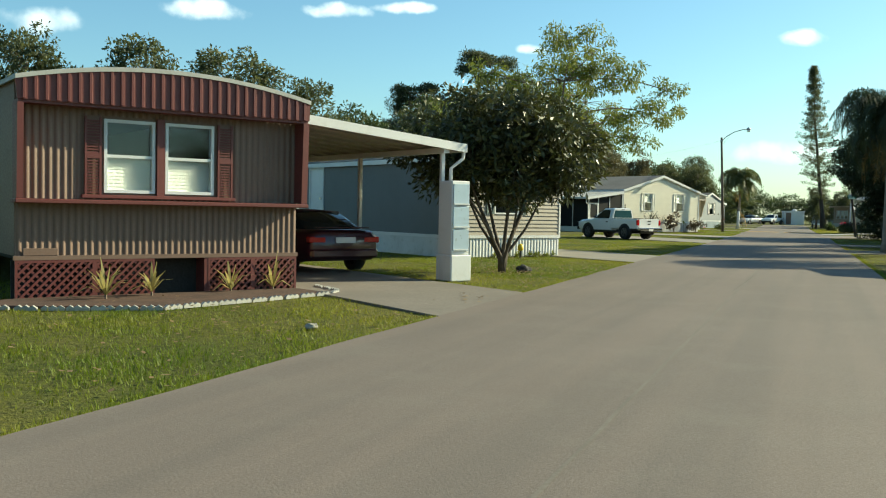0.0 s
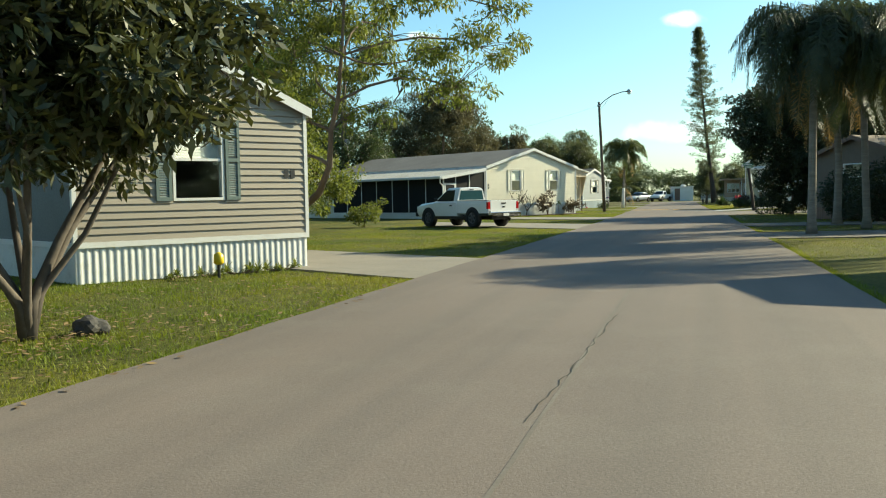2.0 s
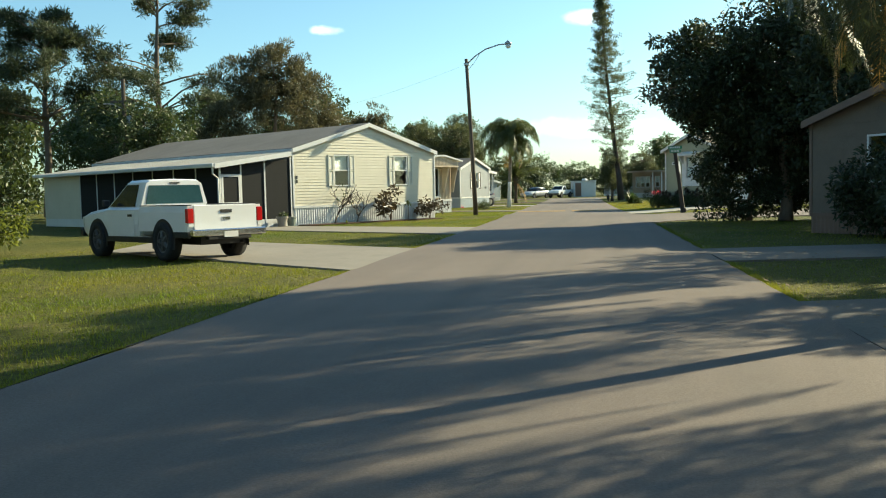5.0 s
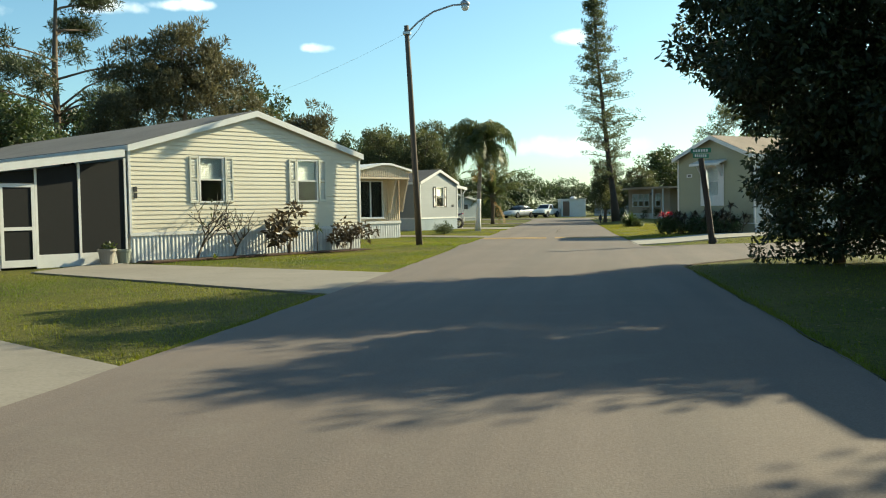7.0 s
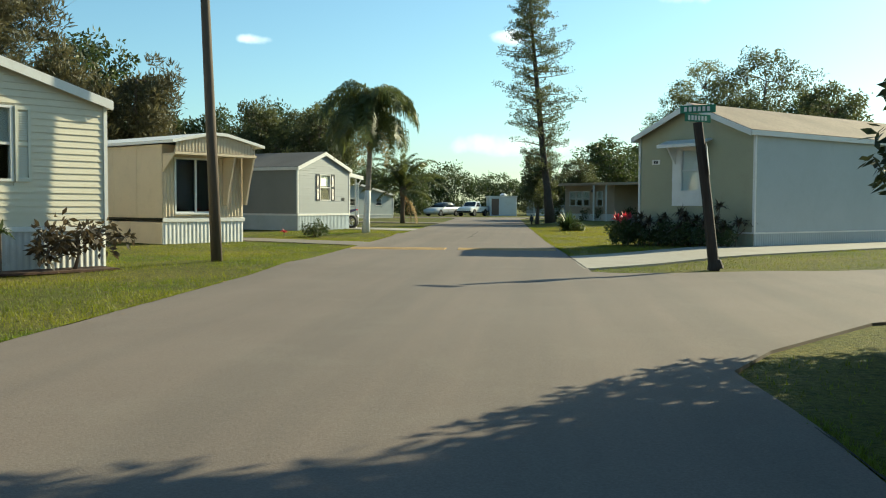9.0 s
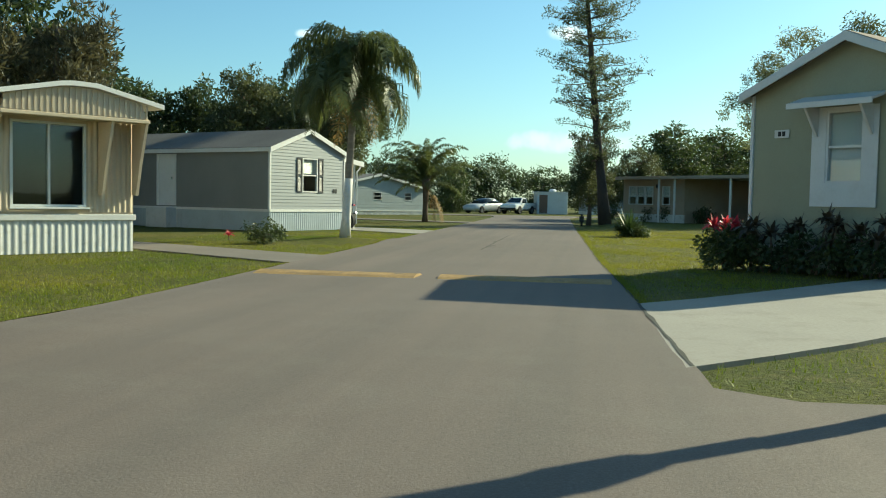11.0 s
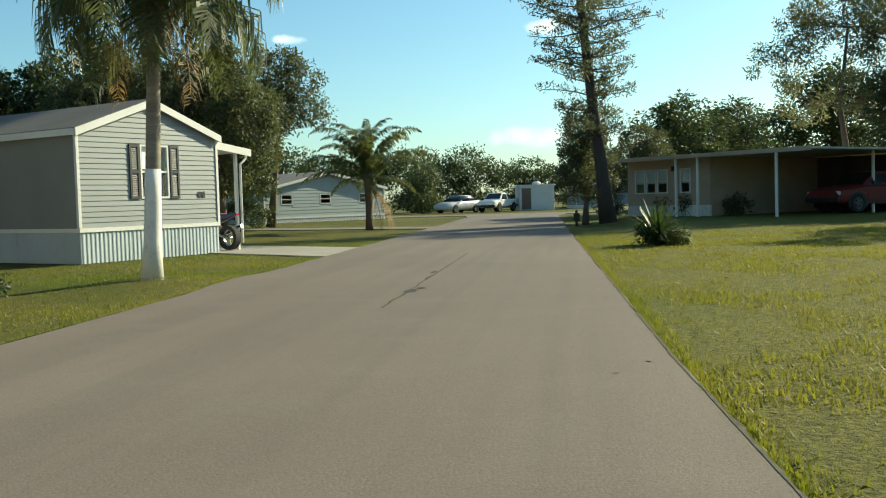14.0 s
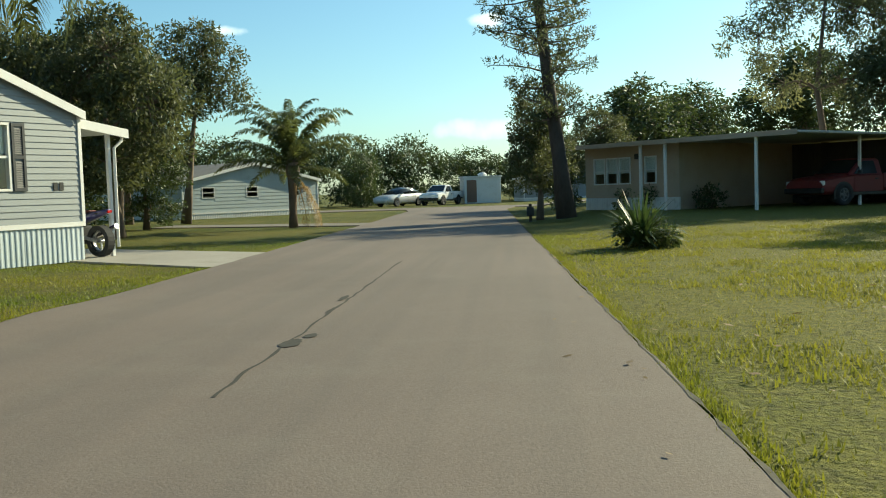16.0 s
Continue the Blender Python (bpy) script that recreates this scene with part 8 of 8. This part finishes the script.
# ---- plants ----
def blade_plant(name, at, n, L, wide, leaf, label, seed, spread=60, stems=1, stem_h=0.0, stem_r=0.05, category="plant", group="", arch_down=0.5):
    """Sword leaves from one or several heads: spider lilies, ti plants, yuccas."""
    rng = np.random.default_rng(seed)
    t = thing(name, pose(*at), label, category, group)
    out, bm = [], bmesh.new()
    for s in range(stems):
        off = Vector((rng.normal() * stem_r * 3, rng.normal() * stem_r * 3, 0)) if stems > 1 else Vector((0, 0, 0))
        h = stem_h * rng.uniform(0.6, 1.1)
        if stem_h:
            tube(bm, [off * 0.3, off + Vector((0, 0, h))], [0.02, 0.014], 6)
        for i in range(n):
            a = i * 2.4 + rng.uniform(-0.3, 0.3)
            el = radians(90 - spread * math.sqrt((i + 0.5) / n) * rng.uniform(0.8, 1.2))
            l = L * rng.uniform(0.7, 1.1)
            p = off + Vector((0, 0, h))
            d = Vector((math.cos(a) * math.cos(el), math.sin(a) * math.cos(el), math.sin(el)))
            side = Vector((-math.sin(a), math.cos(a), 0)) * wide * 0.5
            m1 = p + d * l * 0.5
            m2 = p + d * l + Vector((0, 0, -arch_down * l * math.cos(el)))
            out.append([p - side * 0.5, p + side * 0.5, m1 + side, m1 - side])
            out.append([m1 - side, m1 + side, m2 + side * 0.15, m2 - side * 0.15])
    if stem_h:
        part("stem", bm, M_BARK, t)
    else:
        bm.free()
    ob = new("leafage", quads_mesh("leafage", np.array([[tuple(v) for v in f] for f in out]), leaf))
    ob.parent = t
    return t


for i, (x, y, s) in enumerate(((-8.95, 9.95, 0.62), (-8.75, 10.65, 0.52), (-8.25, 11.85, 0.55), (-7.95, 12.55, 0.6))):
    blade_plant("spider_plant", (x, y, 0.02), 16, s, 0.045, L_STRAW, "yellow-green striped spiky plant before the lattice", 100 + i, 55, 1, 0.08, group="spiky plants before the lattice")


def edging(points, material):
    """Scalloped concrete edging blocks round the bed."""
    bm = bmesh.new()
    prism(bm, [(-0.14, 0.0), (0.14, 0.0), (0.14, 0.035), (0.09, 0.066), (0.045, 0.04), (0.0, 0.07), (-0.045, 0.04), (-0.09, 0.066), (-0.14, 0.035)], -0.022, 0.022, "y")
    me = bpy.data.meshes.new("edging_block")
    bmesh.ops.recalc_face_normals(bm, faces=bm.faces)
    bm.to_mesh(me), bm.free()
    me.materials.append(material)
    bed = thing("bed_edging", pose(points[0][0], points[0][1], 0), "row of scalloped white concrete edging blocks", "garden edging")
    inv = bed.matrix_basis.inverted()
    for a, b in zip(points, points[1:]):
        a, b = Vector(a), Vector(b)
        n = max(1, int((b - a).length / 0.29))
        ang = math.degrees(math.atan2(b.y - a.y, b.x - a.x))
        for i in range(n):
            p = a.lerp(b, (i + 0.5) / n)
            shared("edging_block", me, bed, inv @ pose(p.x, p.y, 0.0, random.uniform(-6, 6), 0, ang + random.uniform(-4, 4)))


edging([(-10.2, 8.2), (-8.9, 8.75), (-7.7, 9.6), (-7.25, 11.3), (-6.95, 12.6), (-7.0, 13.0), (-7.8, 13.6)], surface("white_concrete_edging", (0.36, 0.35, 0.32), 0.85, vary=0.2, dirt=(0.3, 0.28, 0.22), dirt_amount=0.5))


def mulch(points, label):
    bm = bmesh.new()
    vs = [bm.verts.new((x, y, 0.012)) for x, y in points]
    top = [bm.verts.new((x * 0.98 + sum(p[0] for p in points) / len(points) * 0.02, y * 0.98 + sum(p[1] for p in points) / len(points) * 0.02, 0.05)) for x, y in points]
    bm.faces.new(top)
    for i in range(len(points)):
        j = (i + 1) % len(points)
        bm.faces.new((vs[i], vs[j], top[j], top[i]))
    tagged(link("mulch_bed", bm, M_MULCH), label, "mulch", kind="structure")


M_MULCH = surface("red_brown_mulch", (0.075, 0.038, 0.024), 0.95, vary=0.4, big=3.0, fine=22, bump=1.0)
mulch([(-10.1, 8.3), (-8.9, 8.8), (-7.75, 9.65), (-7.3, 11.3), (-7.0, 12.6), (-7.75, 12.95), (-9.95, 9.35)], "dark mulch bed before the lattice")
mulch([(-13.0, 66.2), (-8.75, 72.8), (-8.2, 72.3), (-10.5, 69.0), (-12.4, 65.9)], "red-brown mulch bed along the cream house")


def bare_shrub(at, seed, h, label):
    """Crooked bare stems with blunt tips."""
    rng = np.random.default_rng(seed)
    t = thing("bare_shrub", pose(*at), label, "shrub")
    bm = bmesh.new()
    tips = [(Vector((0, 0, 0)), Vector((0.1, 0.35, 0.6)), 0.04, 0)]
    while tips:
        p, d, r, k = tips.pop()
        L = h * (0.30 if k == 0 else 0.24) * rng.uniform(0.8, 1.2)
        q = p + d.normalized() * L
        tube(bm, [p, p.lerp(q, 0.5) + Vector(rng.normal(size=3)) * 0.02, q], [r, r * 0.85, r * 0.72], 6)
        if k < 4:
            for s in range(2 if k else 4):
                nd = d.normalized() + Vector((rng.normal() * 0.55, rng.normal() * 0.75, rng.uniform(-0.1, 0.5)))
                tips.append((q, nd, r * 0.7, k + 1))
    part("stem", bm, M_BARK_PALE, t, smooth=True)
    v = leaves(rng, [(0.1, 0.5, h * 0.85)], [0.5], 14, 0.12, 0, 0.4)
    ob = new("leafage", quads_mesh("leafage", v, L_DEEP))
    ob.parent = t
    return t


HP = frame_at((-13.15, 66.27), 56.5)
def by_cream(u, v):
    p = HP @ Vector((u, v, 0))
    return (p.x, p.y, 0.03)


bare_shrub(by_cream(2.7, -0.6), 116, 1.2, "bare crooked frangipani against the cream wall")
bare_shrub(by_cream(1.6, -0.55), 111, 1.5, "bare crooked frangipani against the cream wall")
leafy_tree("shrub", by_cream(4.6, -0.6), [(0, 0, 0), (0.05, 0.05, 0.5), (0.0, 0.1, 1.1)], 0.03, [(0, 0, 0.9, 0.35, 0.4, 0.5), (0.15, 0.3, 1.35, 0.25, 0.25, 0.3), (-0.2, -0.3, 0.6, 0.35, 0.4, 0.4)], 20, 0.16, 420, 0.24, L_PURPLE, M_BARK, "leggy shrub with broad purple-brown leaves", "shrub", seed=112, slim=0.36)
blade_plant("croton", by_cream(5.75, -0.5), 14, 0.28, 0.09, L_DEEP, "tall thin plant with a tuft of broad leaves", 113, 80, 1, 1.05)
leafy_tree("shrub", by_cream(7.0, -0.55), [(0, 0, 0), (0.05, 0.05, 0.3), (0.0, 0.1, 0.7)], 0.03, [(0, 0, 0.5, 0.55, 0.6, 0.4), (0.3, 0.5, 0.55, 0.4, 0.4, 0.35), (-0.2, -0.5, 0.4, 0.4, 0.4, 0.3)], 26, 0.16, 700, 0.15, L_PURPLE, M_BARK, "low reddish-brown shrub in the bed", "shrub", seed=114)
blade_plant("bromeliad", by_cream(1.95, -0.85), 14, 0.22, 0.05, L_FEATHER, "small bright green rosette plant", 115, 70)


def flowerpot(at, r, h, material, label, leafy, seed):
    t = thing("flowerpot", pose(*at), label, "flowerpot", "pots beside the porch")
    bm = bmesh.new()
    n = 18
    prof = [(r * 0.7, 0.0), (r * 0.95, h * 0.82), (r * 1.08, h * 0.84), (r * 1.08, h), (r * 0.92, h), (r * 0.86, h * 0.86)]
    rows = [[bm.verts.new((a * math.cos(2 * math.pi * k / n), a * math.sin(2 * math.pi * k / n), z)) for k in range(n)] for a, z in prof]
    for a, b in zip(rows, rows[1:]):
        for k in range(n):
            bm.faces.new((a[k], a[(k + 1) % n], b[(k + 1) % n], b[k]))
    bm.faces.new(rows[0][::-1])
    part("pot", bm, material, t)
    bm = bmesh.new()
    bm.faces.new([bm.verts.new((r * 0.88 * math.cos(2 * math.pi * k / n), r * 0.88 * math.sin(2 * math.pi * k / n), h * 0.87)) for k in range(n)])
    part("soil", bm, M_EDGE, t)
    if leafy:
        ob = new("leafage", quads_mesh("leafage", leaves(np.random.default_rng(seed), [(0, 0, h + 0.03), (0.1, 0, h + 0.02)], [0.14, 0.12], 160, 0.1, 0, 0.5), L_DEEP))
        ob.parent = t
    return t


flowerpot((*by_cream(-0.85, -0.35)[:2], 0.03), 0.22, 0.38, M_CONC, "cream clay flowerpot with a low green plant", True, 121)
flowerpot((*by_cream(-0.38, -0.3)[:2], 0.03), 0.19, 0.34, surface("grey_green_pot", (0.25, 0.27, 0.22), 0.7), "grey-green empty flowerpot beside the porch", False, 122)

H47 = frame_at((2.11, 84.72), -48.0) @ Matrix.Scale(0.93, 4)
def by_sage(u, v):
    p = H47 @ Vector((u, v, 0))
    return (p.x, p.y, gz(p.x, p.y))


blade_plant("ti_plant", by_sage(0.1, -0.72), 34, 0.30, 0.06, L_RED, "bright red ti plant lit by the sun", 131, 75, 3, 0.86, 0.10)
leafy_tree("shrub", by_sage(0.0, -0.75), [(0, 0, 0), (0.02, 0, 0.2), (0, 0.02, 0.5)], 0.02, [(0, 0, 0.36, 0.42, 0.42, 0.36), (0.2, 0.1, 0.5, 0.32, 0.32, 0.32)], 30, 0.2, 1800, 0.11, L_DEEP, M_BARK, "dark green shrub under the red ti plant", "shrub", seed=139)
for i, u in enumerate((0.5, 1.1, 1.7, 2.3, 2.9, 3.5, 4.0)):
    blade_plant("ti_plant", by_sage(u, -0.6 - 0.15 * (i % 2)), 22, 0.36, 0.08, L_PURPLE, "dark purple ti plant in the shaded bed", 132 + i, 80, 3, 0.75 + 0.12 * (i % 3), 0.10, group="ti plants before the sage house")
    leafy_tree("shrub", by_sage(u - 0.2, -0.85), [(0, 0, 0), (0.02, 0, 0.2), (0, 0.02, 0.4)], 0.02, [(0, 0, 0.34, 0.42, 0.42, 0.30)], 14, 0.2, 700, 0.10, L_DEEP, M_BARK, "low dark green bedding shrub", "shrub", seed=140 + i, group="shrubs before the sage house")

leafy_tree("shrub", (0.75, 100.9, gz(0.75, 100.9)), [(0, 0, 0), (0.02, 0, 0.2), (0, 0.02, 0.4)], 0.02, [(0, 0, 0.3, 0.65, 0.6, 0.32)], 22, 0.22, 1600, 0.12, L_DEEP, M_BARK, "low dark green shrub round the sword leaves", "shrub", seed=152)
blade_plant("yucca", (0.6, 100.6, gz(0.6, 100.6)), 170, 1.15, 0.05, L_YUCCA, "clump of upright green sword leaves at the roadside", 151, 65, 1, 0.05, 0.12, arch_down=0.4)
leafy_tree("shrub", (-8.9, 89.6, 0), [(0, 0, 0), (0.02, 0, 0.2), (0, 0.02, 0.4)], 0.02, [(0, 0, 0.28, 0.45, 0.5, 0.28), (0.1, 0.5, 0.25, 0.3, 0.4, 0.2)], 26, 0.18, 1500, 0.09, L_DEEP, M_BARK, "low rounded green shrub on the lawn", "shrub", seed=153)
blade_plant("ti_plant", (-10.4, 91.1, 0), 12, 0.26, 0.07, L_RED, "small red-leaved ti plant on the lawn", 154, 70, 1, 0.12)
for i, (x, y) in enumerate(((2.6, 119.2), (3.4, 118.4), (5.2, 117.2), (0.2, 119.6))):
    leafy_tree("shrub", (x, y, 0.2), [(0, 0, 0), (0.02, 0, 0.2), (0, 0.02, 0.4)], 0.02, [(0, 0, 0.4, 0.55, 0.55, 0.42)], 16, 0.25, 900, 0.13, L_DEEP, M_BARK, "dark green shrub before the apricot house", "shrub", seed=160 + i, group="shrubs before the apricot house")


def rock(at, s, material, label, seed):
    bm = bmesh.new()
    bmesh.ops.create_icosphere(bm, subdivisions=3, radius=s)
    for v in bm.verts:
        v.co *= 1 + 0.35 * noise.noise(v.co * (1.6 / s) + Vector((seed, 0, 0)))
        v.co.z *= 0.6
    ob = link("rock", bm, material)
    ob.matrix_basis = pose(at[0], at[1], at[2] + s * 0.35, 0, 0, seed * 40)
    return tagged(ob, label, "rock")


rock((-6.05, 19.75, 0), 0.17, surface("dark_rock", (0.06, 0.055, 0.05), 0.9, vary=0.3, bump=0.8), "dark rough rock beside the tree's foot", 1)
rock((-5.15, 8.95, 0), 0.07, M_CONC, "small pale stone on the lawn", 2)
rock((-10.0, 73.2, 0), 0.08, M_CONC, "small pale stone on the lawn", 3)


def yellow_marker(at):
    yellow = surface("bright_yellow_plastic", (0.75, 0.52, 0.02), 0.4, vary=0.05)
    t = thing("garden_marker", pose(*at), "bright yellow plastic cap on a short pipe", "garden marker")
    part("pipe", tubed([(0, 0, 0), (0, 0, 0.24)], 0.025, 8), M_BLACK, t)
    part("cap", tubed([(0, 0, 0.22), (0, 0, 0.25), (0, 0, 0.38), (0, 0, 0.42)], [0.05, 0.085, 0.075, 0.02], 10), yellow, t, "yellow cap", smooth=True)


yellow_marker((-7.95, 25.55, 0))


def shed(m):
    t = thing("shed", m, "small white shed with a flat roof and roof vent", "shed")
    part("wall", boxes(((-1.5, 1.5), (-1.2, 1.2), (0, 2.1)), bevel=0.02), M_WHITE_METAL, t)
    part("roof", boxes(((-1.6, 1.6), (-1.3, 1.3), (2.1, 2.2)), bevel=0.02), M_WHITE, t)
    part("door", boxes(((-1.3, -0.5), (-1.24, -1.205), (0.1, 1.9)), bevel=0.01), M_BROWN, t)
    part("roof_vent", tubed([(0.2, 0, 2.2), (0.2, 0, 2.35), (0.2, 0, 2.5)], [0.35, 0.4, 0.2], 12), M_WHITE, t)
    return t


shed(pose(-4.6, 160.6, 0, 0, 0, 12))
far2 = mobile_home("house", (-1.0, 163.5), 10.0, 9.0, 5.0, 0.3, 2.0, 2.6, 0.2, M_GREYSIDE, 0.3, M_SHINGLE, "pale mobile home far beyond the cross street", [(2.0, 3.0, 1.0, 1.7)], boards_left=False, boards_right=False)
window(far2, ("front", 0.0), 2.0, 3.0, 1.0, 1.7)
part("step", boxes(((-0.5, -0.001), (4.6, 5.7), (0.0, 0.72))), M_SKIRT, h18)


def bin_post(at):
    t = thing("letter_box", pose(*at), "dark letter box on a short post", "letter box")
    part("post", boxes(((-0.05, 0.05), (-0.05, 0.05), (0, 0.6)), bevel=0.005), M_DARKWOOD, t)
    part("box", boxes(((-0.12, 0.12), (-0.22, 0.22), (0.2, 0.5)), bevel=0.02), M_BLACK, t)


bin_post((-1.15, 115.2, 0))
M_TRAY = surface("black_rubber_tray", (0.02, 0.02, 0.021), 0.6, vary=0.2)
tray = thing("drain_cap", pose(-10.95, 101.2, 0.0, 0, 0, 66), "low black plastic cap beside the skirting", "drain cap")
part("cap", boxes(((-0.28, 0.28), (-0.2, 0.2), (0.0, 0.09)), bevel=0.03), M_TRAY, tray)
part("cap_lid", boxes(((-0.2, 0.24), (-0.14, 0.14), (0.091, 0.16)), bevel=0.03), M_TRAY, tray)
H22 = frame_at((-9.67, 24.3), 58.3)
for i, u in enumerate((1.5, 2.1, 2.7, 3.2, 3.6)):
    q = H22 @ Vector((u, -0.16 - 0.06 * (i % 2), 0))
    blade_plant("weed", (q.x, q.y, 0.0), 26, 0.17 + 0.05 * (i % 3), 0.03, L_FEATHER, "green weeds along the white skirting", 170 + i, 80, 3, 0.04, 0.09, group="weeds along the skirting", arch_down=0.6)


def litter(n, seed, areas):
    r = np.random.default_rng(seed)
    cs = []
    for x0, x1, y0, y1, k in areas:
        for _ in range(k):
            x, y = r.uniform(x0, x1), r.uniform(y0, y1)
            cs.append((x, y, gz(x, y) + 0.045))
    cs = np.array(cs)
    k = len(cs)
    a = r.uniform(0, 6.28, k)
    L = r.uniform(0.04, 0.10, k)[:, None]
    d = np.stack([np.cos(a), np.sin(a), r.uniform(-0.2, 0.3, k)], 1)
    s = np.stack([-np.sin(a), np.cos(a), r.uniform(-0.2, 0.3, k)], 1)
    v = np.stack([cs, cs + d * L * 0.5 + s * L * 0.25, cs + d * L, cs + d * L * 0.5 - s * L * 0.25], 1)
    return tagged(new("fallen_leaves", quads_mesh("fallen_leaves", v, L_LITTER)), "brown fallen leaves scattered on lawn and verge", "leaves", kind="stuff")


litter(0, 9, [(-9, -4.2, 5, 11, 260), (-9, -4.4, 16.5, 25, 500), (-7.6, -5.2, 18, 21, 350), (-5.2, -4.3, 12, 25, 160), (-10, -5.2, 62, 76, 120), (-1.4, 5, 84, 100, 160), (0.8, 6, 34, 60, 700)])
